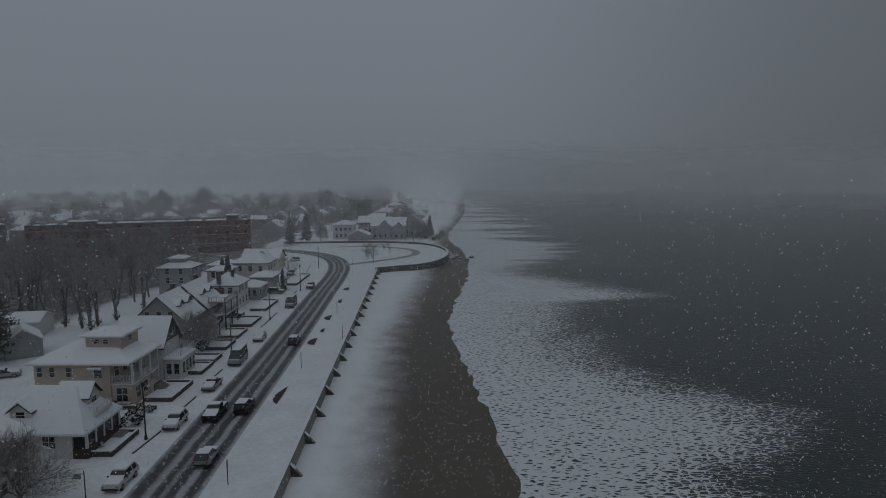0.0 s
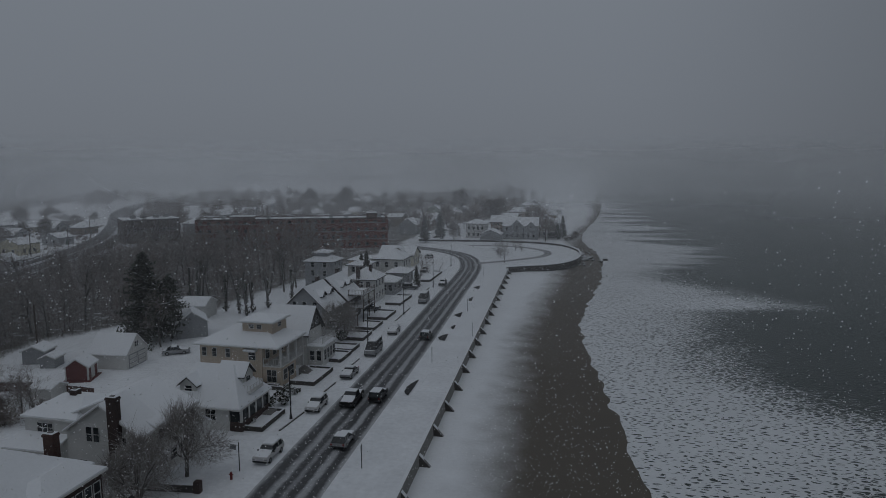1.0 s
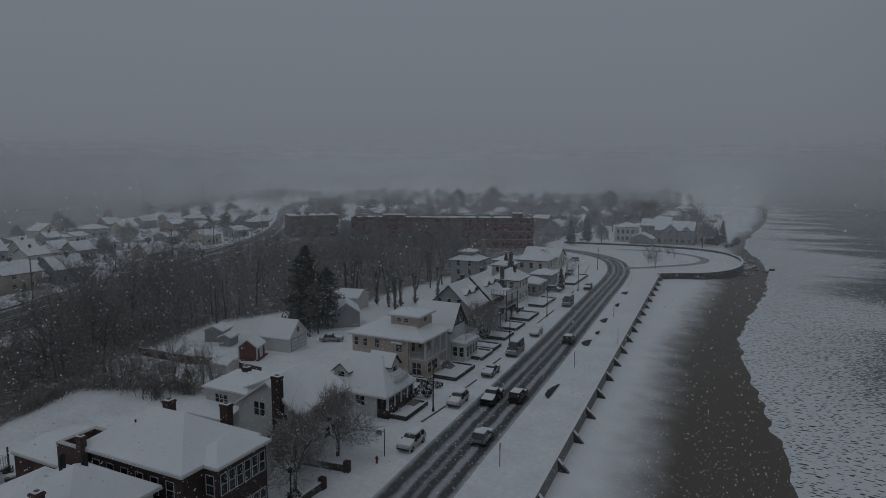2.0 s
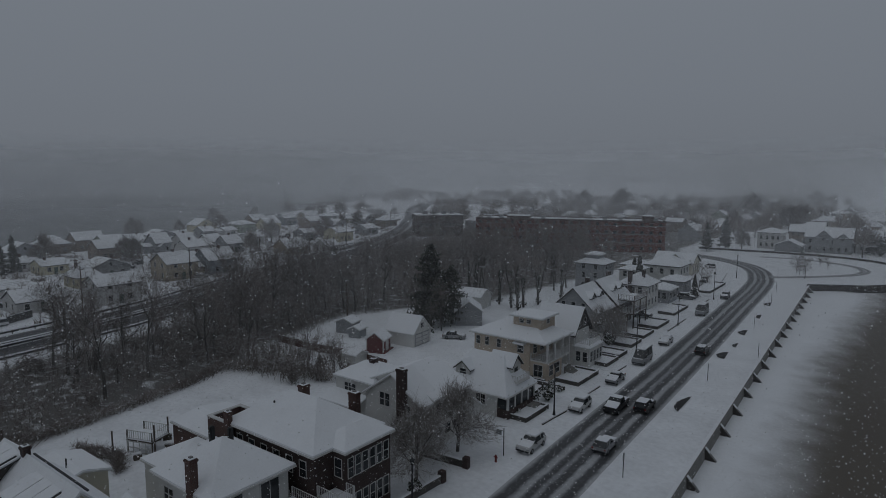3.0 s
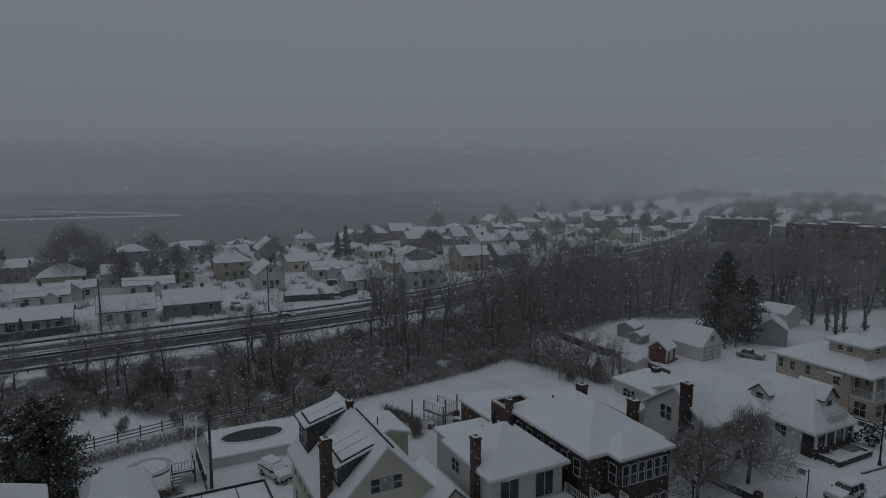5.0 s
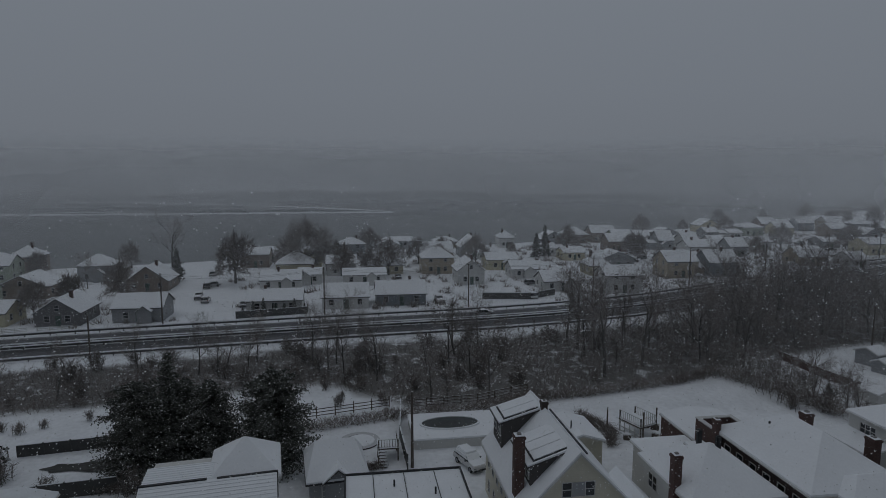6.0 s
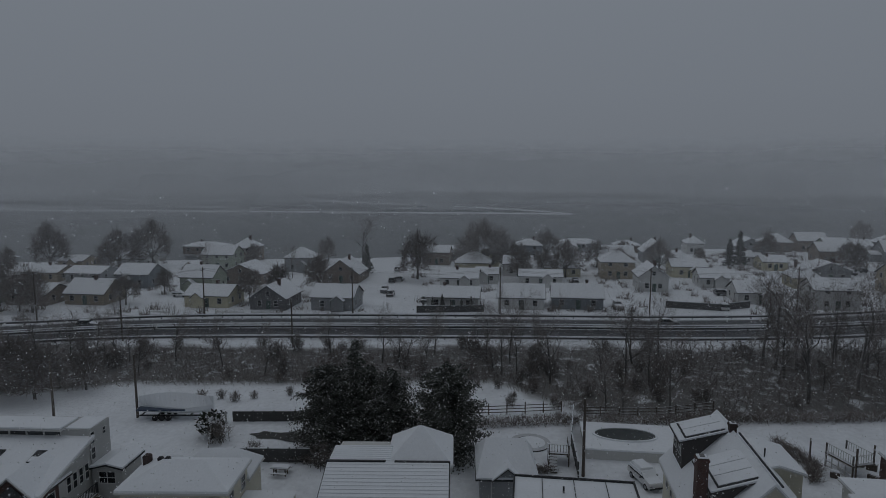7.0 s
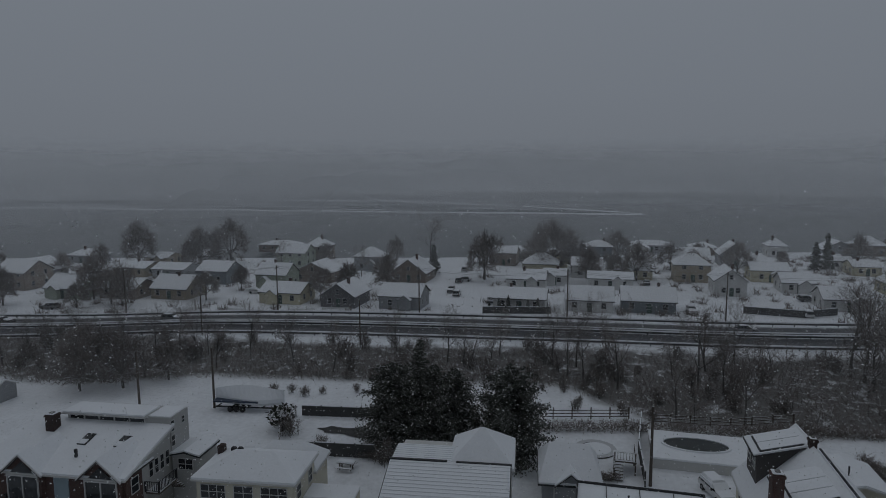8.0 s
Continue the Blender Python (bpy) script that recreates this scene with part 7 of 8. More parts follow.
def bare_patch(x, y, length, width, turn):
    """A strip of the promenade blown clear of snow, along a low step in the paving."""
    rng = random.Random(int(y * 10))
    p = tagged(new("pavement"), "dark strip of promenade paving blown bare of snow", "pavement", kind="structure")
    p.location = (x, y, 0.0)
    p.rotation_euler.z = radians(turn)
    bm, n = bmesh.new(), 13
    left, right = [], []
    for k in range(n + 1):
        u = k / n
        w = width * (math.sin(math.pi * u ** 0.8) ** 0.7 if 0 < u < 1 else 0.0) * rng.uniform(0.85, 1.1) + 0.02
        left.append(bm.verts.new((-w, (u - 0.5) * length, 0.045)))
        right.append(bm.verts.new((0.04 * rng.random(), (u - 0.5) * length, 0.045)))
    for k in range(n):
        bm.faces.new((left[k], right[k], right[k + 1], left[k + 1]))
    part("paving", bm, BARE_PAVING, p)


BARE_PAVING = surface("bare_paving", (0.055, 0.055, 0.057), 0.8, 0.35, 1.5, 14.0, 0.3, spec=0.3)
for x, y, s, w, turn in ((-21.5, 79.7, 6.4, 0.95, 1.0), (-22.4, 106.0, 4.6, 1.5, 4.0), (-22.4, 113.6, 3.2, 0.7, 4.0), (-23.0, 124.0, 4.4, 1.3, 4.0), (-23.4, 140.0, 4.4, 0.9, 5.0), (-24.0, 155.0, 4.6, 1.4, 5.0)):
    bare_patch(x, y, s, w, turn)


def kerb(x0, y0, x1, y1):
    k = tagged(new("kerb"), "snowy kerb edge between parking bays", "kerb", kind="structure")
    d = Vector((x1 - x0, y1 - y0, 0))
    bm = boxes((0, d.length, -0.09, 0.09, -0.1, 0.16))
    ob = part("stone", bm, DARK_STONE, k)
    ob.matrix_basis = pose(x0, y0, 0, 0, 0, math.degrees(math.atan2(d.y, d.x)))


for x0, y0, x1, y1 in ((-33.0, 62.5, -32.6, 68.2), (-33.0, 75.0, -32.9, 79.2), (-33.5, 86.5, -33.4, 90.5), (-34.2, 100.5, -34.1, 104.5), (-35.0, 116.0, -35.2, 128.0), (-36.4, 140.0, -36.6, 152.0), (-40.0, 178.0, -42.5, 196.0)):
    kerb(x0, y0, x1, y1)


def raised_yard(x0, x1, y0, y1, tall=0.55, open_side=""):
    """A front garden behind low dark walls, filled with snow."""
    y = tagged(new("yard_wall"), "low dark stone garden wall round a snowy yard", "wall", kind="structure")
    t = 0.22
    for nm, r in (("S", (x0, x1, y0, y0 + t)), ("N", (x0, x1, y1 - t, y1)), ("E", (x1 - t, x1, y0 + t, y1 - t))):
        if nm not in open_side:
            w = part("wall", boxes((*r, -0.2, tall)), DARK_STONE, y)
            part("snow", soft_box(r[0] + 0.01, r[1] - 0.01, r[2] + 0.01, r[3] - 0.01, tall - 0.002, tall + 0.1, 0.03), SNOW, w)
    part("snow", soft_box(x0, x1 - t - 0.02, y0 + t + 0.02, y1 - t - 0.02, -0.2, tall - 0.22, 0.05), SNOW, y)


for r in ((-39.2, -34.8, 61.8, 67.6), (-39.0, -35.3, 77.4, 84.4), (-39.9, -35.6, 88.2, 93.0), (-40.2, -35.8, 93.8, 97.4), (-40.4, -36.4, 100.8, 105.8), (-40.5, -36.8, 108.0, 113.6), (-41.0, -37.0, 116.2, 123.4), (-41.5, -38.0, 130.0, 140.0), (-41.0, -38.4, 160.0, 176.0)):
    raised_yard(*r)


def low_wall(x0, y0, x1, y1, tall=0.7):
    w = tagged(new("garden_wall"), "low dark stone garden wall capped with snow", "wall", kind="structure")
    d = Vector((x1 - x0, y1 - y0, 0))
    turn = math.degrees(math.atan2(d.y, d.x))
    for nm, ob in (("wall", part("wall", boxes((0, d.length, -0.15, 0.15, -0.2, tall)), DARK_STONE, w)), ("snow", part("snow", soft_box(0.01, d.length - 0.01, -0.14, 0.14, tall - 0.002, tall + 0.1, 0.03), SNOW, w)),
                   ("pillar", part("pillar", boxes((d.length - 0.3, d.length + 0.3, -0.3, 0.3, -0.2, tall + 0.4)), BRICK_DARK, w))):
        ob.matrix_basis = pose(x0, y0, 0, 0, 0, turn)


low_wall(-41.0, 47.4, -34.0, 48.2); low_wall(-34.6, 36.5, -34.2, 44.4); low_wall(-36.2, 74.9, -41.6, 75.0, 0.5)


# ---- back yards: fences, pools, boat ----
def fence(points, tall, material, label, gap=0.0, post=2.4, snow=True):
    f = thing("fence", points[0][0], points[0][1], 0, label, "fence")
    o = Vector((*points[0], 0))
    for a, b in zip(points, points[1:]):
        a, b = Vector((*a, 0)) - o, Vector((*b, 0)) - o
        n = max(1, round((b - a).length / post))
        ang = math.degrees(math.atan2((b - a).y, (b - a).x))
        size = (b - a).length / n
        for i in range(n):
            p = a.lerp(b, i / n)
            ps = part("post", boxes((-0.06, 0.06, -0.06, 0.06, -0.2, tall + 0.1)), material, f)
            ps.matrix_basis = pose(p.x, p.y, 0, 0, 0, ang)
            if gap:
                bm = boxes(*[(0.06, size - 0.06, -0.03, 0.03, z, z + 0.1) for z in np.arange(0.25, tall, gap)])
            else:
                bm = boxes((0.06, size - 0.06, -0.025, 0.025, 0.02, tall))
            pl = part("panel", bm, material, f)
            pl.matrix_basis = pose(p.x, p.y, 0, 0, 0, ang)
            if snow and not gap:
                s = part("snow", soft_box(0.06, size - 0.06, -0.06, 0.06, tall, tall + 0.08, 0.02), SNOW, pl)
    return f


BROWN_FENCE = surface("brown_fence", (0.1, 0.055, 0.045), 0.85, 0.25, 1.0, 12.0, 0.2)
fence([(-87.0, 66.4), (-76.5, 66.5), (-70.9, 67.7), (-62.0, 67.2)], 1.3, BROWN_FENCE, "reddish-brown board fence along a snowy yard")
fence([(-75.6, 3.0), (-73.4, -6.0), (-72.6, -14.0)], 1.4, WOOD, "weathered rail fence behind the pool yards", 0.4)
DARK_FENCE = surface("charcoal_fence", (0.075, 0.076, 0.075), 0.85, 0.3, 1.0, 12.0, 0.2)
fence([(-68.6, -26.5), (-67.2, -36.6)], 1.3, DARK_FENCE, "dark board wall of a sunken garden")
fence([(-58.3, -23.5), (-57.2, -32.3)], 1.5, DARK_FENCE, "dark board wall of a sunken garden")
fence([(-67.2, -37.4), (-61.5, -36.4), (-57.4, -34.5)], 1.2, WOOD, "weathered rail fence beside the garden", 0.4)
fence([(-58.8, 3.8), (-66.0, 3.6), (-74.5, 4.4)], 1.5, DARK_FENCE, "dark board fence between back yards")
fence([(-78.5, 22.0), (-75.5, 14.5), (-74.8, 5.5)], 1.2, WOOD, "rail fence at the end of the yards", 0.4)
fence([(-62.0, 20.2), (-52.5, 19.2)], 1.5, HEDGE, "clipped dark hedge topped with snow", 0.0, 1.2, False)


def pool(x, y, rx, ry, tall, label, water=True):
    p = thing("pool", x, y, 0, label, "pool")
    bm = bmesh.new()
    n = 40
    rows = [(1.0, -0.1), (1.0, tall), (0.93, tall), (0.93, tall - 0.14)]
    rings = [[bm.verts.new((rx * k * math.cos(2 * math.pi * i / n), ry * k * math.sin(2 * math.pi * i / n), z)) for i in range(n)] for k, z in rows]
    for a, b in zip(rings, rings[1:]):
        for i in range(n):
            bm.faces.new((a[i], a[(i + 1) % n], b[(i + 1) % n], b[i]))
    part("rim", bm, SNOW if water else DARK_STONE, p)
    bm = bmesh.new()
    c = [bm.verts.new((rx * 0.94 * math.cos(2 * math.pi * i / n), ry * 0.94 * math.sin(2 * math.pi * i / n), tall - (0.1 if water else 0.08))) for i in range(n)]
    bm.faces.new(c)
    part("cover", bm, POOL_COVER if water else SNOW, p, "dark wet pool cover" if water else "snow in the pool")
    return p


POOL_COVER = surface("dark_pool_cover", (0.03, 0.036, 0.036), 0.4, 0.4, 0.5, 4.0, 0.1)
deck = thing("deck", -66.6, 9.9, 0, "raised white pool deck deep in snow", "deck")
bm = boxes((-3.4, 3.6, -5.0, 5.2, -0.1, 1.0))
part("side", bm, WHITE_SIDING, deck)
bm = soft_box(-3.5, 3.7, -5.1, 5.3, 1.0, 1.18, 0.06)
part("snow", bm, SNOW, deck)
pool(-66.7, 9.4, 1.75, 3.5, 1.36, "oval pool with a dark wet cover in a snowy deck")
ring = thing("pool", -66.0, -0.9, 0, "round pool, dark wet liner round a disc of snow", "pool")
bm, n = bmesh.new(), 40
loops = [[bm.verts.new((r * k * math.cos(2 * math.pi * i / n), r * k * math.sin(2 * math.pi * i / n), z)) for i in range(n)] for k, r, z in ((1, 2.25, 0.0), (1, 2.25, 0.12), (1, 1.65, 0.1), (1, 1.65, 0.0))]
for p, q in zip(loops, loops[1:]):
    for i in range(n):
        bm.faces.new((p[i], p[(i + 1) % n], q[(i + 1) % n], q[i]))
part("liner", bm, DARK_STONE, ring)
bm = bmesh.new()
bmesh.ops.create_cone(bm, cap_ends=True, segments=40, radius1=1.64, radius2=1.55, depth=0.2)
part("snow", bm, SNOW, ring).location = (0.05, 0.1, 0.06)


def stair_deck():
    d = thing("deck", -61.8, 1.9, 0, "small wooden deck with stairs and railings beside the round pool", "deck")
    part("platform", boxes((-1.4, 1.0, -1.0, 1.2, 1.25, 1.4)), WOOD, d)
    for x, y in ((-1.3, -0.9), (0.9, -0.9), (-1.3, 1.1), (0.9, 1.1)):
        part("post", boxes((x - 0.07, x + 0.07, y - 0.07, y + 0.07, -0.1, 1.25)), WOOD, d)
    railing(d, [(-1.3, 1.1), (0.9, 1.1), (0.9, -0.9)], 1.4, 0.9, 0.3, WOOD)
    for k in range(6):
        part("step", boxes((1.0 + 0.26 * k, 1.28 + 0.26 * k, -1.0, -0.1, 1.1 - 0.2 * k, 1.18 - 0.2 * k)), WOOD, d)
    railing(d, [(1.0, -1.0), (2.5, -1.0)], 0.5, 0.9, 0.4, WOOD)


stair_deck()


def boat():
    b = thing("boat", -67.6, -44.0, 0, "boat on a trailer shrink-wrapped in white with a dark hull stripe", "boat", "", 8.0)
    bm = bmesh.new()
    n = 14
    rows = []
    for i in range(n + 1):
        u = i / n
        y = -4.6 + 9.2 * u
        half = 1.25 * math.sin(math.pi * min(1, 0.62 * (1 - u) + 0.12 + 0.26)) * (1 - max(0, u - 0.55) ** 2 * 4.2)
        half = max(half, 0.05)
        crest = 2.7 + 0.5 * math.sin(math.pi * min(1.0, u * 1.1))
        rows.append([bm.verts.new((x, y, z)) for x, z in ((-half * 0.5, 0.75), (-half, 1.2), (-half, 1.65), (0, crest), (half, 1.65), (half, 1.2), (half * 0.5, 0.75))])
    for a, c in zip(rows, rows[1:]):
        for k in range(6):
            bm.faces.new((a[k], a[k + 1], c[k + 1], c[k]))
        bm.faces.new((a[6], a[0], c[0], c[6]))
    bm.faces.new(rows[0]), bm.faces.new(rows[-1][::-1])
    part("hull", bm, ROOF_SNOW, b)
    part("stripe", boxes((-1.27, 1.27, -4.4, 1.5, 1.28, 1.45)), PAINTS["blue"], b, "dark blue stripe")
    bm = boxes((-0.9, -0.75, -4.2, 4.6, 0.5, 0.65), (0.75, 0.9, -4.2, 4.6, 0.5, 0.65), (-0.06, 0.06, 4.4, 6.2, 0.45, 0.57))
    for y in (-4, -2, 0, 2, 4):
        box(bm, -0.9, 0.9, y - 0.06, y + 0.06, 0.52, 0.64)
    part("trailer_frame", bm, METAL, b)
    for s in (-1, 1):
        for y in (-2.2, -1.4, -0.6):
            bm = bmesh.new()
            tube(bm, (s * 0.95, y, 0.35), (s * 1.2, y, 0.35), 0.36, sides=12)
            part("wheel", bm, RUBBER, b)


boat()


def picnic_table():
    p = thing("picnic_table", -55.4, -25.6, 0, "picnic table with a thick cushion of snow", "table")
    part("tabletop", boxes((-0.4, 0.4, -0.9, 0.9, 0.72, 0.77)), WOOD, p)
    part("snow", soft_box(-0.4, 0.4, -0.9, 0.9, 0.77, 0.93, 0.05), SNOW, p)
    for x in (-0.75, 0.75):
        part("bench", boxes((x - 0.14, x + 0.14, -0.9, 0.9, 0.42, 0.47)), WOOD, p)
    for y in (-0.6, 0.6):
        part("leg", boxes((-0.8, 0.8, y - 0.05, y + 0.05, 0.36, 0.42), (-0.35, -0.25, y - 0.05, y + 0.05, -0.1, 0.72), (0.25, 0.35, y - 0.05, y + 0.05, -0.1, 0.72)), WOOD, p)


picnic_table()
bed = thing("garden_bed", -64.0, -28.4, 0, "dark uncovered patch of garden in the snow", "garden bed")
bm = bmesh.new()
c = [bm.verts.new(((1.15 + 0.3 * math.sin(5 * a)) * math.cos(a), (4.2 + 0.4 * math.sin(7 * a)) * math.sin(a), 0.06)) for a in [2 * math.pi * i / 48 for i in range(48)]]
bm.faces.new(c)
part("soil", bm, surface("wet_soil", (0.06, 0.06, 0.058), 0.8, 0.4, 0.8, 6.0, 0.3), bed)


for x0, y0, x1, y1 in ((-127.4, -24.8, -130.2, -10.6), (-139.6, 29.0, -137.8, 40.0), (-137.8, 40.0, -142.0, 47.5)):
    fence([(x0, y0), (x1, y1)], 1.5, DARK_FENCE, "dark board fence in front of a bay-side house")
for k in range(9):
    y = -112 + 7.5 * k
    if k % 3 != 2:
        fence([(road_x(PARKWAY, y) - 12.0, y), (road_x(PARKWAY, y + 6) - 12.0, y + 6)], 0.9, TRIM, "low white fence along a snowy front yard", 0.28, 2.0, False)


def play_frame():
    p = thing("deck", -63.6, 30.8, 0, "raised wooden yard deck with railings, posts and snowy clutter", "deck", "", 20.0)
    part("platform", boxes((-1.7, 1.7, -1.3, 1.3, 1.35, 1.5)), WOOD, p)
    part("snow", soft_box(-1.65, 1.65, -1.25, 1.25, 1.5, 1.62, 0.04), SNOW, p)
    for x, y, z in ((-1.6, -1.2, 2.5), (1.6, -1.2, 2.5), (-1.6, 1.2, 2.5), (1.6, 1.2, 3.4), (2.6, -1.9, 3.8), (-2.6, -2.2, 2.6)):
        part("post", boxes((x - 0.06, x + 0.06, y - 0.06, y + 0.06, -0.1, z)), WOOD, p)
    railing(p, [(-1.6, -1.2), (1.6, -1.2), (1.6, 1.2), (-1.6, 1.2)], 1.5, 0.95, 0.3, TRIM)
    part("lattice", lattice([-1.6, -1.5, -0.8, -0.7, 0.0, 0.1, 0.8, 0.9, 1.5, 1.6], [0.1, 0.2, 0.6, 0.7, 1.25, 1.35], {(i, j) for i in (1, 3, 5, 7) for j in (1, 3)}, -1.34, -1.28), TRIM, p)
    for x, y, w, z, turn in ((2.4, 0.6, 1.1, 0.8, 20), (0.7, -2.3, 0.8, 0.6, 50), (-1.1, 2.1, 1.3, 0.5, -15), (0.2, 2.6, 0.9, 0.7, 35)):
        c = part("crate", soft_box(-w / 2, w / 2, -w / 3, w / 3, -0.05, z, 0.06), WOOD, p)
        c.matrix_basis = pose(x, y, 0, 0, 0, turn)
        part("snow", soft_box(-w / 2 + 0.03, w / 2 - 0.03, -w / 3 + 0.03, w / 3 - 0.03, z, z + 0.14, 0.05), SNOW, c)


play_frame()


# ---- utility poles and their wires ----
def utility_pole(tall, cross=True):
    p = thing("utility_pole", 0, 0, -500, "weathered wooden utility pole with a crossarm", "pole", "utility poles")
    bm = bmesh.new()
    tube(bm, (0, 0, -0.2), (0, 0, tall), 0.16, 0.11)
    part("pole", bm, WOOD, p)
    if cross:
        part("crossarm", boxes((-1.1, 1.1, -0.06, 0.06, tall - 0.7, tall - 0.58)), WOOD, p)
        for x in (-1.0, -0.4, 0.4, 1.0):
            part("insulator", boxes((x - 0.04, x + 0.04, -0.04, 0.04, tall - 0.58, tall - 0.42)), STEEL, p)
    return p


TALL_POLE, PLAIN_POLE = utility_pole(10.5), utility_pole(8.0, False)
LINE = []
for k in range(15):
    y = -190 + 30.5 * k
    x = road_x(PARKWAY, y) - 9.6
    LINE.append((x, y))
    copy_thing(TALL_POLE, pose(x, y, 0, 0, 0, 8))
for x, y in ((-98.7, -73.1), (-98.9, -41.4), (-102.0, 15.5), (-109, 66), (-63.4, -57.2), (-66.9, -48.8), (-59.1, 4.3), (-88.0, 84.0)):
    copy_thing(PLAIN_POLE, pose(x, y, 0))
WIRE = surface("black_wire", (0.02, 0.02, 0.02), 0.6, 0.1)
for off in (-0.9, 0.9):
    sticks = []
    for (ax, ay), (bx, by) in zip(LINE, LINE[1:]):
        prev = None
        for i in range(9):
            t = i / 8
            q = np.array([ax + (bx - ax) * t + off, ay + (by - ay) * t, 10.1 - 1.1 * 4 * t * (1 - t)])
            if prev is not None:
                sticks.append((prev, q, 0.02, 0.02))
            prev = q
    tagged(part("overhead_wire", stick_mesh("overhead_wire", sticks, WIRE, 3), WIRE), "sagging overhead wire strung between poles", "wire", "overhead wires")


RAIL_STEEL = surface("weathered_rail", (0.06, 0.06, 0.062), 0.6, 0.25, 0.1, 3.0, 0.2)


def guard_rail(off, label):
    """A steel beam on posts that follows the divided road, with a ridge of snow along its top."""
    g = thing("guard_rail", 0, 0, 0, label, "rail", "guard rails")
    beam, snow = bmesh.new(), bmesh.new()
    post = mesh_of("post", boxes((-0.08, 0.08, -0.08, 0.08, -0.2, 0.5)), RAIL_STEEL)
    prev = None
    for k in range(96):
        y = -200 + 4.0 * k
        x = road_x(PARKWAY, y) + off
        lift = 0.04 * noise.noise(Vector((off, y * 0.3, 0)))
        part("post", post, RAIL_STEEL, g).location = (x, y, 0)
        ring = [[bm.verts.new((x + a, y, z)) for a, z in shape] for bm, shape in (
            (beam, ((-0.09, 0.3), (0.09, 0.3), (0.09, 0.66), (-0.09, 0.66))),
            (snow, ((-0.2, 0.664), (0.2, 0.664), (0.13, 0.84 + lift), (-0.13, 0.84 + lift))))]
        if prev:
            for bm, a, b in ((beam, prev[0], ring[0]), (snow, prev[1], ring[1])):
                for c in range(4):
                    bm.faces.new((a[c], b[c], b[(c + 1) % 4], a[(c + 1) % 4]))
        prev = ring
    part("rail", beam, RAIL_STEEL, g)
    part("snow", snow, SNOW, g)


guard_rail(-8.6, "steel guard rail along the bay-side verge, capped with snow")
guard_rail(-0.6, "steel guard rail on the road's middle strip, capped with snow")
guard_rail(0.9, "steel guard rail on the road's middle strip, capped with snow")
guard_rail(8.4, "steel guard rail beside the wooded strip, capped with snow")

# ---- trees and scrub ----
TREES = [bare_tree(s, h, sp, 4, 2, cl) for s, h, sp, cl in ((1, 9.5, 0.9, 0.3), (2, 11, 0.8, 0.3), (3, 8.5, 1.0, 0.25), (4, 12.5, 0.75, 0.4), (5, 7.0, 1.1, 0.2))]
TALL = [bare_tree(s, h, sp, 4, 2, 0.55, "tall bare roadside tree with a dark trunk") for s, h, sp in ((11, 15.5, 0.7), (12, 17, 0.65), (13, 14, 0.8))]
NEAR = [dome_tree(s, h, w, "grey bare garden tree with a dense crown of fine twigs", 0.3, 2, GREY_TWIGS) for s, h, w in ((25, 7.0, 6.6), (26, 7.0, 7.6))]
ROUND = [dome_tree(s, h, w) for s, h, w in ((21, 9.0, 9.5), (22, 11.0, 11.0))]
DOME = dome_tree(28, 13.5, 14.5, "broad bare shade tree with a dense domed crown", 0.6, 3)
YARD_FIRS = [evergreen(31, 11.6, 2.9, 150, 0.8, "dark evergreen with a pointed top behind the white house", 0.03, 0.2, 0.4, 60),
             evergreen(32, 9.2, 3.5, 190, 0.32, "broad ragged evergreen behind the white house", 0.03, 0.2, 0.45, 60),
             evergreen(36, 8.9, 3.2, 180, 0.36, "broad ragged evergreen behind the white house", 0.03, 0.2, 0.45, 60),
             evergreen(37, 8.3, 3.3, 190, 0.2, "rounded dark evergreen beside the grey garage", 0.03, 0.2, 0.45, 60)]
BIG_FIRS = [evergreen(33, 10.0, 2.0, 90, 0.85, "dark evergreen tree flecked with snow", 0.05, 0.5), evergreen(34, 13.0, 2.8, 100, 0.8, "dark evergreen tree flecked with snow", 0.08, 0.6)]
LIGHT = [dome_tree(s, h, w, "rounded bare street tree hazed by falling snow") for s, h, w in ((51, 8.0, 7.5), (52, 10.0, 9.5), (53, 9.0, 8.0))]
SPRUCE = evergreen(35, 15.5, 4.6, 120, 0.6, "tall open spruce with drooping snowy boughs", 0.08, 0.42, 0.5)
IVY = [ivy_tree(61, 15.0), ivy_tree(62, 13.5)]
SHRUBS = [shrub(41, 1.6, 1.5, HEDGE, 420), shrub(42, 1.1, 1.3, HEDGE, 320), brush(43, 2.4, 2.8)]
RND = random.Random(5)


def plant(proto, x, y, s=1.0, z=0.0):
    t = copy_thing(proto, pose(x, y, z, 0, 0, RND.uniform(0, 360)))
    t.scale = (s, s, s * RND.uniform(0.9, 1.1))
    return t


def belt_near(y):
    return float(np.interp(y, (-200, -76, -55, -6, 2, 8, 20, 50, 62, 88, 120, 200), (70, 70.5, 79, 86, 80, 74, 74.5, 80.5, 88, 93, 78, 74)))


def belt_far(y):
    return float(np.interp(y, (-200, -60, 20, 60, 110, 180, 300), (72, 94, 104, 109, 138, 158, 185)))


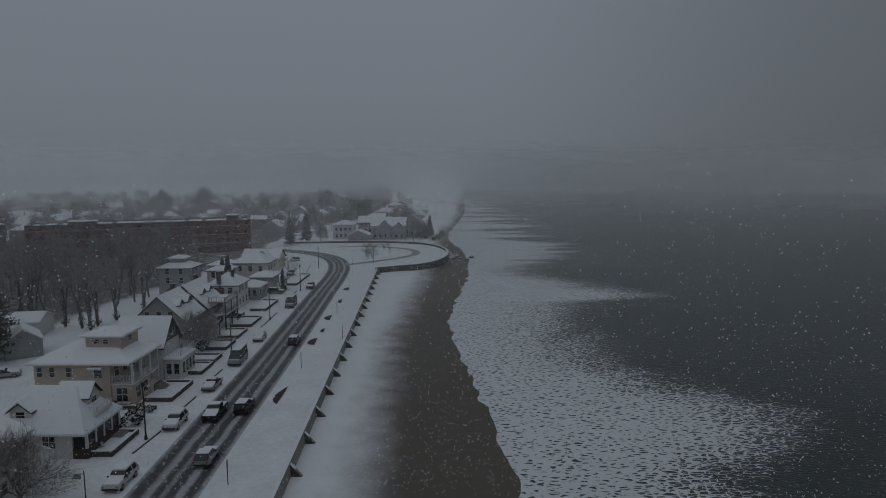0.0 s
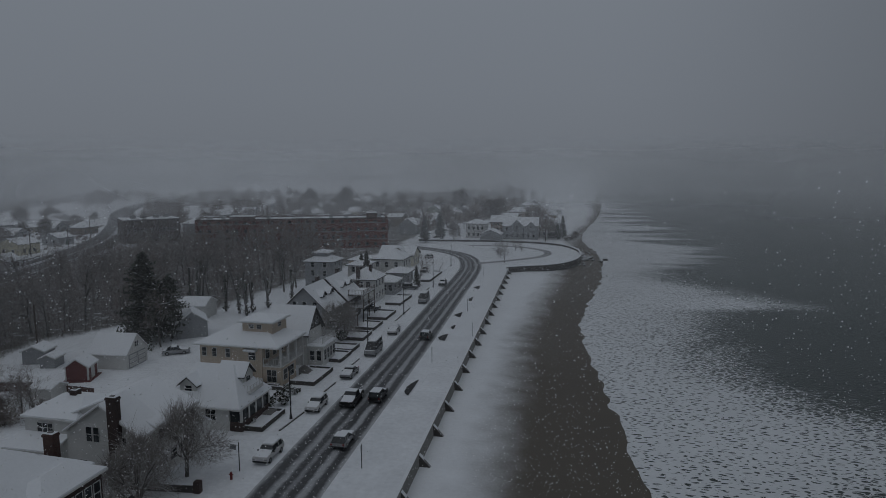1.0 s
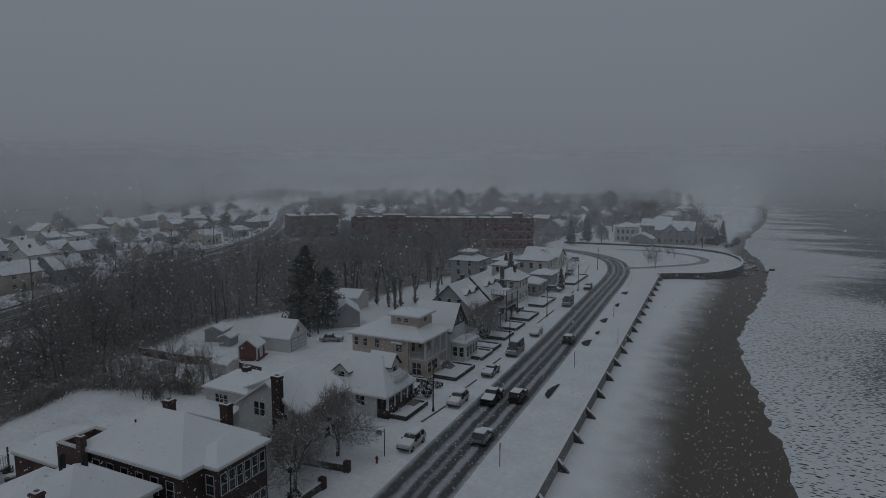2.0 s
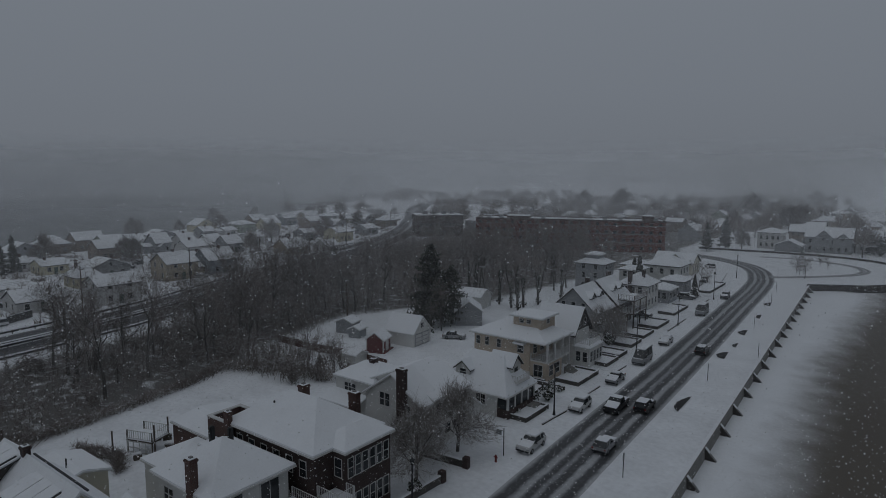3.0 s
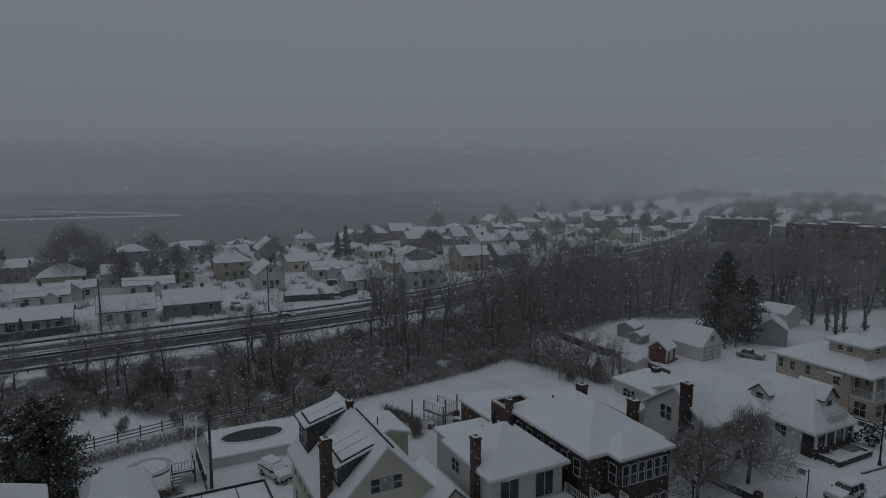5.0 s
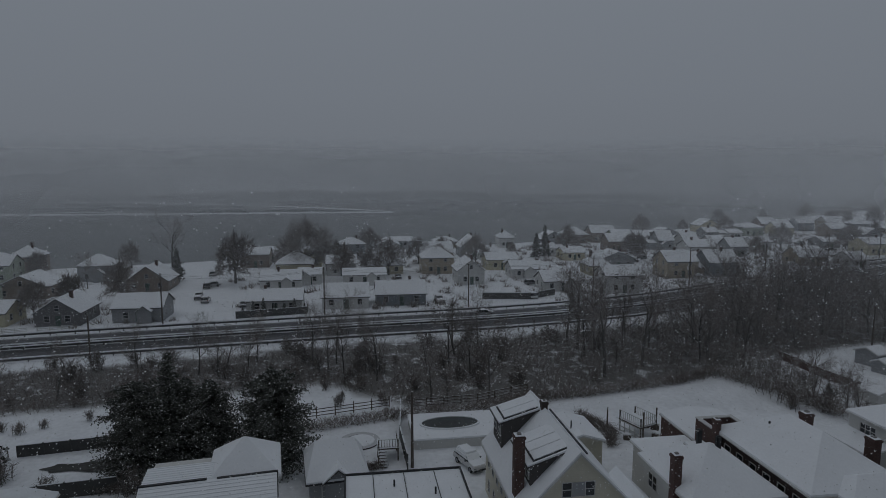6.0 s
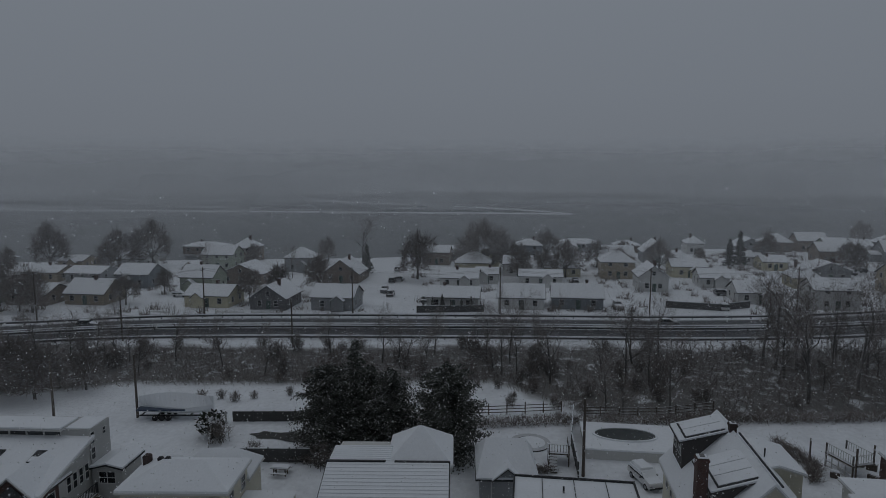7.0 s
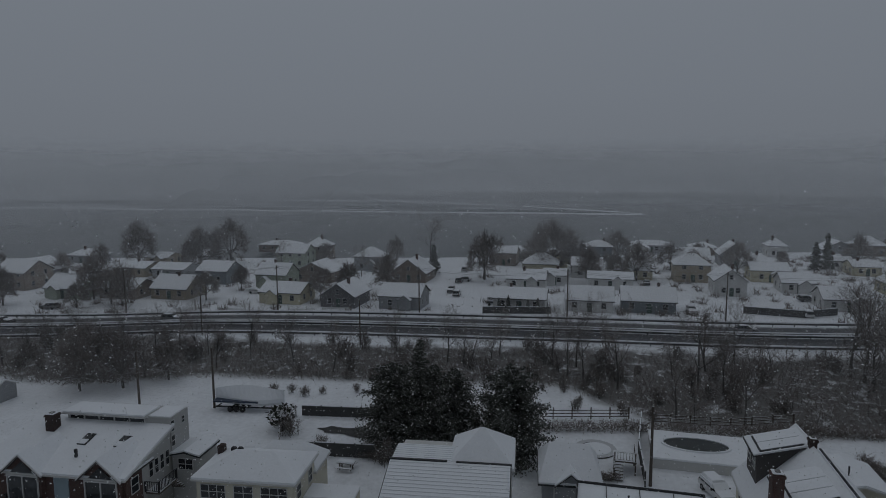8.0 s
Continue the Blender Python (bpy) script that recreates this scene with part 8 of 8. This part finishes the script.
# the wooded strip between the yards and the divided road
for k in range(250):
    y = RND.uniform(-110, 200)
    a, b = belt_near(y), belt_far(y)
    if b - a < 4 or (y < 34 and RND.random() > 0.32):
        continue
    x = -RND.uniform(a + 1, b - 1)
    if 88 < y < 134 and x > -90:
        continue
    plant(RND.choice(TREES), x, y, RND.uniform(0.85, 1.3) * (1.0 if y > 34 else 0.72))
for x, y, s in ((-87.3, -48.2, 0.95), (-94.7, -4.0, 0.85), (-86.0, 12.4, 1.25), (-92.5, -24.0, 0.8), (-97.0, 15.0, 1.1), (-90, 34, 1.0), (-84, 58, 0.9), (-70, 58.5, 0.75), (-74, 62, 0.7), (-66, 60, 0.6), (-62, 58, 0.55)):
    plant(RND.choice(TREES), x, y, s)
# tall trees in front of the brick building
for k in range(26):
    x, y = RND.uniform(-112, -62), RND.uniform(126, 185)
    plant(RND.choice(TALL), x, y, RND.uniform(0.75, 1.0))
for x, y in ((-89.7, 128.8), (-88.6, 130.2), (-73.0, 116.9), (-69.0, 115.5), (-66.6, 114.2), (-67.1, 117.5), (-65.9, 122.1), (-64.4, 130.5), (-75.0, 128.0)):
    plant(RND.choice(IVY), x, y, 1.0)
plant(SPRUCE, -72.6, 91.4, 1.0); plant(SPRUCE, -75.4, 94.4, 0.92); plant(SPRUCE, -70.8, 95.6, 0.8); plant(TREES[1], -75.5, 91.0, 1.0); plant(TREES[3], -73.0, 95.5, 1.0); plant(TREES[0], -69.0, 90.0, 0.9)
# the yard evergreens, gardens and roadside
plant(YARD_FIRS[0], -63.4, -20.0); plant(YARD_FIRS[1], -61.4, -22.6); plant(YARD_FIRS[2], -62.8, -16.0); plant(BIG_FIRS[0], -63.2, -9.8, 0.95); plant(YARD_FIRS[3], -61.6, -9.6, 1.08); plant(BIG_FIRS[0], -62.4, -9.9, 1.02); plant(YARD_FIRS[2], -65.5, -19.0, 0.9)
plant(SHRUBS[0], -62.8, -36.9, 2.0); plant(SHRUBS[2], -61.6, -35.4, 1.2); plant(SHRUBS[2], -57.5, -22.0, 1.2); plant(SHRUBS[2], -58.8, -30.0, 0.9); plant(SHRUBS[2], -58.0, -3.4, 0.7)
plant(NEAR[0], -36.2, 42.9); plant(NEAR[1], -36.9, 50.7); plant(NEAR[0], -38.6, 46.4, 0.8); plant(NEAR[1], -41.0, 99.0, 0.9); plant(NEAR[0], -40.2, 103.0, 0.8)
plant(ROUND[0], -68.0, -71.0, 0.7); plant(TREES[4], -75, -66, 0.9); plant(TREES[2], -39.6, 153.0, 0.95); plant(BIG_FIRS[0], -40.4, 153.6, 0.5)
plant(BIG_FIRS[0], -53.5, 152.0, 0.85); plant(BIG_FIRS[0], -57, 158, 0.7)
for x, y, s, k in ((-37.4, 68.4, 1.0, 0), (-36.4, 70.2, 1.4, 0), (-38.4, 67.2, 1.1, 1), (-37.2, 63.6, 0.8, 1), (-36.6, 74.0, 0.8, 1), (-38.2, 75.0, 0.9, 1), (-40.2, 100.0, 1.2, 0), (-58.5, 18.2, 1.2, 2), (-41.0, 43.0, 0.9, 2), (-45, 44.0, 1.0, 2), (-36.0, 29.0, 0.9, 1), (-34.8, 41.0, 0.9, 0)):
    plant(SHRUBS[k], x, y, s)
# brush clumps in the open part of the strip and behind the yards
for k in range(110):
    y = RND.uniform(-120, 60)
    plant(SHRUBS[2], -RND.uniform(belt_near(y) - 0.5, belt_far(y) + 2), y, RND.uniform(0.6, 1.5))
for x, y, s in ((-70.5, -66.0, 1.0), (-72.5, -71.0, 1.1), (-75.0, -62.0, 0.8), (-74.0, -76.0, 1.1)):
    plant(ROUND[0], x, y, s * 0.75)
for x, y in ((-60.0, 20.5), (-58.0, 19.6), (-56.2, 20.6), (-61.5, 22.0), (-63.0, 22.4), (-54.4, 19.8), (-66, 57), (-69, 60), (-72, 56), (-75, 61), (-64, 61), (-78, 58), (-68, 54)):
    plant(SHRUBS[2], x, y, 1.0)
for k in range(7):
    plant(BIG_FIRS[0], -130.6 - 0.12 * k, -24.0 + 2.1 * k, 0.22 + 0.06 * (k % 3))
for k in range(46):
    y = RND.uniform(-46, 6)
    plant(SHRUBS[2], -RND.uniform(72, belt_near(y) + 2), y, RND.uniform(0.35, 0.85))
# lookout trees and those past the bend
for x, y, s in ((-26.1, 209.8, 0.85), (-22.7, 199.5, 0.95), (-22.1, 229.3, 0.7), (-19.6, 225.8, 0.6), (-25.0, 206.5, 0.6)):
    plant(TREES[4], x, y, s)
for x, y, s in ((-58, 262, 0.9), (-62, 250, 0.8), (-52, 262, 0.7), (-8, 272, 0.6), (-6, 279, 0.7), (-11, 275, 0.6)):
    plant(BIG_FIRS[1] if x > -20 or x < -57 else ROUND[1], x, y, s)
for x, y, s in ((-1.5, 281, 1.3), (-0.4, 287, 1.4), (-2.6, 276, 1.2), (0.2, 293, 1.2), (-4.2, 271, 1.1), (-0.8, 300, 1.0)):
    plant(SHRUBS[2], x, y, s, -0.6)
for x, y, s in ((-155, 400, 1.5), (-90, 481, 1.4), (-44, 356, 1.3), (-60, 560, 1.4), (-48, 348, 1.1), (-190, 420, 1.4)):
    plant(ROUND[1], x, y, s)
# bay-side trees
for x, y, s, p in ((-199, -56, 1.35, TREES[3]), (-184.5, -14.4, 1.0, DOME), (-168.7, -32.0, 1.15, ROUND[1]), (-185.7, -8.7, 0.9, ROUND[0]), (-189.6, -5.6, 0.95, ROUND[0]), (-188.8, -19.7, 1.1, ROUND[0]), (-175.8, 9.2, 1.05, ROUND[0]), (-179.2, 3.1, 0.75, ROUND[0]), (-170.8, -147.9, 1.1, ROUND[1]), (-173.0, -126.3, 1.15, ROUND[1]), (-179.5, -119.2, 1.2, ROUND[1]), (-175.0, -48.4, 0.95, BIG_FIRS[0]), (-206, -178, 1.0, ROUND[1]), (-165.7, -67.6, 1.0, TREES[2]), (-170, -95, 1.0, TREES[2]),
                   (-181, 24.7, 0.9, ROUND[0]), (-187, 37, 0.8, ROUND[1]), (-196, 20, 0.9, ROUND[0]), (-205, 62, 0.9, BIG_FIRS[0]), (-208, 66, 1.0, BIG_FIRS[0])):
    plant(p, x, y, s)
for k in range(70):
    y = RND.uniform(-230, 330)
    x = RND.uniform(west_shore(y) + 8, road_x(PARKWAY, y) - 14)
    if all((x - a) ** 2 + (y - b) ** 2 > 38 for a, b in taken) and abs(y - (-29.5 - 0.235 * (-123 - x))) > 9:
        plant(RND.choice(LIGHT), x, y, RND.uniform(0.6, 1.05))


def scrub():
    """Tangled brush, reeds and saplings over the strip; too many stems to count."""
    rng = np.random.default_rng(8)
    sticks = []
    while len(sticks) < 75000:
        y = rng.uniform(-125, 200)
        a, b = belt_near(y) - 1.5, belt_far(y) + 1.0
        if b - a < 3:
            continue
        x = -rng.uniform(a, b)
        if noise.noise(Vector((x * 0.09, y * 0.09, 3))) < rng.uniform(-0.75, 0.1):
            continue
        tall = rng.uniform(0.4, 1.25) * (1.7 if rng.random() < 0.12 else 1.0)
        p = np.array([x, y, -0.05])
        lean = rng.normal(size=2) * 0.6
        q = p + np.array([lean[0] * tall, lean[1] * tall, tall])
        sticks.append((p, q, 0.026, 0.01))
        for _ in range(2):
            m = p + (q - p) * rng.uniform(0.4, 0.8)
            d = rng.normal(size=3) * 0.45
            d[2] = abs(d[2])
            sticks.append((m, m + d * tall * 0.6, 0.016, 0.008))
    tagged(part("scrub", stick_mesh("scrub", sticks, SCRUB, 3), SCRUB), "tangled dry brush and saplings flecked with snow", "brush", kind="stuff")


scrub()


def woods():
    """The close wood of thin bare saplings north of the open lot; past counting."""
    rng = np.random.default_rng(9)
    trunks, twigs = [], []
    made = 0
    while made < 1700:
        if rng.random() < 0.72:
            y = rng.uniform(22, 200)
            a, b = belt_near(y), belt_far(y)
            x = -rng.uniform(a, b)
            if y < 45 and rng.random() < 0.55:
                continue
        else:
            x, y = rng.uniform(-88, -60), rng.uniform(52.5, 63)
            if rng.random() < 0.7 or x > -66:
                continue
        if 90 < y < 132 and x > -88:
            continue
        tall = rng.uniform(3.0, 8.5) if y > 66 else rng.uniform(2.0, 5.0)
        p = np.array([x, y, -0.1])
        q = p + np.array([rng.normal() * 0.16 * tall, rng.normal() * 0.16 * tall, tall])
        trunks.append((p, q, 0.018 + 0.004 * tall, 0.01))
        k = 66
        u = rng.uniform(0.2, 1.0, k)
        base = p + (q - p) * u[:, None]
        d = rng.normal(size=(k, 3)) * np.array([0.55, 0.55, 0.3]) + np.array([0, 0, 0.35])
        tip = base + d * (tall * 0.24) * rng.uniform(0.5, 1.4, (k, 1))
        twigs += [(base[i], tip[i], 0.028, 0.01) for i in range(k)]
        made += 1
    w = tagged(new("woods"), "close dark wood of thin bare saplings", "trees", kind="stuff")
    for nm, me in (("trunks", stick_mesh("trunks", trunks, BARK, 3)), ("twigs", twig_mesh("twigs", twigs, TWIGS, rng))):
        tagged(part(nm, me, BARK, w), kind="stuff")


woods()


def far_woods():
    """Masses of bare trees between the houses past the bend, dim in the falling snow; past counting."""
    rng = np.random.default_rng(19)
    trunks, twigs = [], []
    made = 0
    while made < 300:
        y = rng.uniform(262, 640)
        left = road_x(PARKWAY, y)
        x = rng.uniform(left + 14, -6 - 0.1 * (y - 260)) if rng.random() < 0.8 else rng.uniform(left - 110, left - 14)
        if any((x - a) ** 2 + (y - b) ** 2 < 60 for a, b in taken) or noise.noise(Vector((x * 0.016, y * 0.02, 7))) < -0.12 or x < west_shore(y) + 6:
            continue
        tall, wide = rng.uniform(8, 15), rng.uniform(4, 7.5)
        p = np.array([x, y, -0.2])
        trunks.append((p, p + np.array([0, 0, tall * 0.5]), 0.24, 0.14))
        k = 260
        g = rng.normal(size=(k, 3)); g /= np.linalg.norm(g, axis=1, keepdims=True)
        g[:, 2] = np.abs(g[:, 2])
        tip = p + np.array([0, 0, tall * 0.3]) + g * np.array([wide, wide, tall * 0.7]) * rng.uniform(0.7, 1.05, (k, 1))
        base = p + np.array([0, 0, tall * 0.3]) + (tip - p - np.array([0, 0, tall * 0.3])) * rng.uniform(0.1, 0.65, (k, 1))
        twigs += [(base[i], tip[i], 0.09, 0.02) for i in range(k)]
        made += 1
    w = tagged(new("woods"), "distant bare trees dim in falling snow", "trees", kind="stuff")
    for nm, me in (("trunks", stick_mesh("trunks", trunks, BARK, 3)), ("twigs", twig_mesh("twigs", twigs, TWIGS, rng))):
        tagged(part(nm, me, BARK, w), kind="stuff")


far_woods()


def garden_brush():
    """Bare hedges and bushes round the bay-side houses, past counting."""
    rng = np.random.default_rng(23)
    twigs, made = [], 0
    while made < 900:
        y = rng.uniform(-190, 300)
        x = rng.uniform(max(west_shore(y) + 6, road_x(PARKWAY, y) - 105), road_x(PARKWAY, y) - 11)
        if any((x - a) ** 2 + (y - b) ** 2 < 20 for a, b in taken):
            continue
        if abs(y - (-29.5 - 0.235 * (-123 - x))) < 6.5:
            continue
        tall = rng.uniform(0.8, 2.4)
        k = 26
        base = np.array([x, y, -0.05]) + rng.normal(size=(k, 3)) * np.array([0.5, 0.5, 0.0])
        tip = base + rng.normal(size=(k, 3)) * np.array([0.35, 0.35, 0.1]) * tall + np.array([0, 0, 1.0]) * tall * rng.uniform(0.4, 1.0, (k, 1))
        twigs += [(base[i], tip[i], 0.07, 0.02) for i in range(k)]
        made += 1
    tagged(part("brush", twig_mesh("brush", twigs, SCRUB, rng), SCRUB), "bare garden bushes between bay-side houses", "brush", kind="stuff")


garden_brush()


def hedgerows():
    """Rough bare hedges along the ends of the yards and round the open lot, past counting."""
    rng = np.random.default_rng(29)
    twigs = []
    for line, tall, wide, step in (([(-69.6, -24), (-69.7, -7), (-72, 2.7), (-73.2, 14.5), (-75.6, 22), (-76, 30), (-78.6, 44), (-81.5, 51), (-88, 58)], 1.6, 1.0, 0.06),
                                   ([(-68.5, 25.6), (-63.5, 27.6), (-60.5, 26.2)], 1.7, 0.7, 0.035), ([(-81, 52), (-72, 56.5), (-64, 58)], 2.6, 1.8, 0.05),
                                   ([(-59.5, 1.4), (-59.0, -0.8)], 1.0, 0.5, 0.03), ([(-57.6, -21.5), (-58.6, -26.5)], 1.2, 0.5, 0.05)):
        for (ax, ay), (bx, by) in zip(line, line[1:]):
            k = int(math.hypot(bx - ax, by - ay) / step * 11)
            u = rng.uniform(0, 1, k)
            base = np.stack([ax + (bx - ax) * u + rng.normal(size=k) * wide * 0.4, ay + (by - ay) * u + rng.normal(size=k) * wide * 0.4, rng.uniform(-0.05, 0.55, k) * tall], 1)
            lump = 0.65 + 0.35 * np.sin(u * 9 + ax) * np.sin(u * 23 + ay)
            tip = base + rng.normal(size=(k, 3)) * np.array([0.3, 0.3, 0.15]) * tall * 0.7 + np.array([0, 0, 1.0]) * (tall * 0.45 * lump * rng.uniform(0.4, 1.1, k))[:, None]
            twigs += [(base[i], tip[i], 0.026, 0.01) for i in range(k)]
    tagged(part("hedge", twig_mesh("hedge", twigs, SCRUB, rng), SCRUB), "rough bare hedges along the yard ends", "hedge", kind="stuff")


hedgerows()

# ---- falling snow: sparse flakes close by, translucent sheets added as haze far off ----
def flake_mesh(name, centres, sizes, material, rng):
    """Upright three-cornered flake clusters, turned every way about the vertical."""
    n = len(centres)
    turn, lean = rng.uniform(0, 2 * math.pi, n), rng.uniform(0, 2 * math.pi, n)
    u = np.stack([np.cos(turn), np.sin(turn), np.zeros(n)], 1)
    up = np.array([[0, 0, 1.0]])
    co = np.stack([centres + (u * np.cos(lean + k)[:, None] + up * np.sin(lean + k)[:, None]) * sizes[:, None] * 0.62 for k in (0, 2.09, 4.19)], 1).reshape(-1, 3)
    me = bpy.data.meshes.new(name)
    me.vertices.add(3 * n); me.vertices.foreach_set("co", co.ravel())
    me.loops.add(3 * n); me.loops.foreach_set("vertex_index", np.arange(3 * n, dtype=np.int32))
    me.polygons.add(n); me.polygons.foreach_set("loop_start", np.arange(0, 3 * n, 3, dtype=np.int32))
    me.update(calc_edges=True)
    me.materials.append(material)
    return me


def in_the_air(rng, n, near, far, reach):
    """Places of flakes, evenly thick in the air over the shore and the bay out to reach, between two distances from the middle of the place."""
    slope = 0.02 + 0.54 * rng.uniform(0, 1, n) ** 0.6
    away = np.minimum(30 / slope - 2, reach)
    dist = near + rng.uniform(0, 1, n) * (min(reach, far) - near)
    keep = dist < away
    slope, dist = slope[keep], dist[keep]
    az = np.radians(rng.uniform(-44, 148, len(dist)))
    return np.stack([-np.sin(az) * dist, np.cos(az) * dist, 30 - slope * dist], 1), dist


def haze_sheet_material(radius, thick):
    """Haze painted as a pale sheet: patchy, thinning towards the ground and high up."""
    m = bpy.data.materials.new("haze_sheet"); m.use_nodes = True
    n, l = m.node_tree.nodes, m.node_tree.links
    n.remove(n["Principled BSDF"])
    # the pale colour takes light from both sides; the rest lets the view through
    front, back, both = n.new("ShaderNodeBsdfDiffuse"), n.new("ShaderNodeBsdfTranslucent"), n.new("ShaderNodeAddShader")
    gaps, mix = n.new("ShaderNodeBsdfTransparent"), n.new("ShaderNodeMixShader")
    for k, sh in enumerate((front, back)):
        sh.inputs["Color"].default_value = (0.57, 0.575, 0.582, 1)
        l.new(sh.outputs[0], both.inputs[k])
    l.new(gaps.outputs[0], mix.inputs[1]); l.new(both.outputs[0], mix.inputs[2])
    l.new(mix.outputs[0], n["Material Output"].inputs["Surface"])
    geo, sep = n.new("ShaderNodeNewGeometry"), n.new("ShaderNodeSeparateXYZ")
    l.new(geo.outputs["Position"], sep.inputs[0])
    patch = range_node(n, l, noise_node(n, l, geo.outputs["Position"], 0.012, 3), 0.3, 0.7, 0.75, 1.25)
    low = range_node(n, l, sep.outputs["Z"], -1.0, 8.0, 0.0, 1.0, True)
    high = range_node(n, l, sep.outputs["Z"], 30 - radius * 0.012, 30 + radius * 0.055, 1.0, 0.0, True)
    l.new(math_node(n, l, "MULTIPLY", math_node(n, l, "MULTIPLY", patch, thick), math_node(n, l, "MULTIPLY", low, high)), mix.inputs[0])
    return m


def haze_sheet(seed, radius, thick):
    """A wavering sheet added round the place as haze; together they dim the distance."""
    bm, n = bmesh.new(), 160
    top = 30 + radius * 0.5
    rows = []
    for i in range(n + 1):
        a = radians(-75 + 255 * i / n)
        r = radius * (1 + 0.07 * noise.noise(Vector((3 * math.cos(a), 3 * math.sin(a), seed))))
        rows.append([bm.verts.new((-math.sin(a) * r, math.cos(a) * r, z)) for z in (-2.2, 10, 30, top)])
    for p, q in zip(rows, rows[1:]):
        for k in range(3):
            bm.faces.new((p[k], q[k], q[k + 1], p[k + 1]))
    me = mesh_of("falling_snow", bm, haze_sheet_material(radius, thick))
    for p in me.polygons:
        p.use_smooth = True
    tagged(new("falling_snow", me), "translucent sheet added as haze over the distance", "snow", kind="stuff")


def falling_snow():
    rng = np.random.default_rng(11)
    for k, (radius, thick) in enumerate(HAZE_SHEETS):
        haze_sheet(k, radius, thick)
    c, dist = in_the_air(rng, 8000, 60, 190, 1300)
    tagged(new("falling_snow", flake_mesh("falling_snow", c, dist * rng.uniform(0.0006, 0.0012, len(c)) * (1 + 0.9 * rng.uniform(0, 1, len(c)) ** 8), FLAKE, rng)), "fine snow drifting over the roofs", "snow", kind="stuff")
    c, dist = in_the_air(rng, 20000, 8, 60, 1300)
    tagged(new("falling_snow", leaf_mesh("falling_snow", c, dist * rng.uniform(0.0008, 0.003, len(c)), FLAKE, rng)), "scattered snowflakes drifting in the air", "snow", kind="stuff")


# distance and thickness of the added haze sheets
HAZE_SHEETS = ((82, 0.042), (122, 0.06), (175, 0.085), (250, 0.13), (350, 0.22), (500, 0.38), (800, 0.76))
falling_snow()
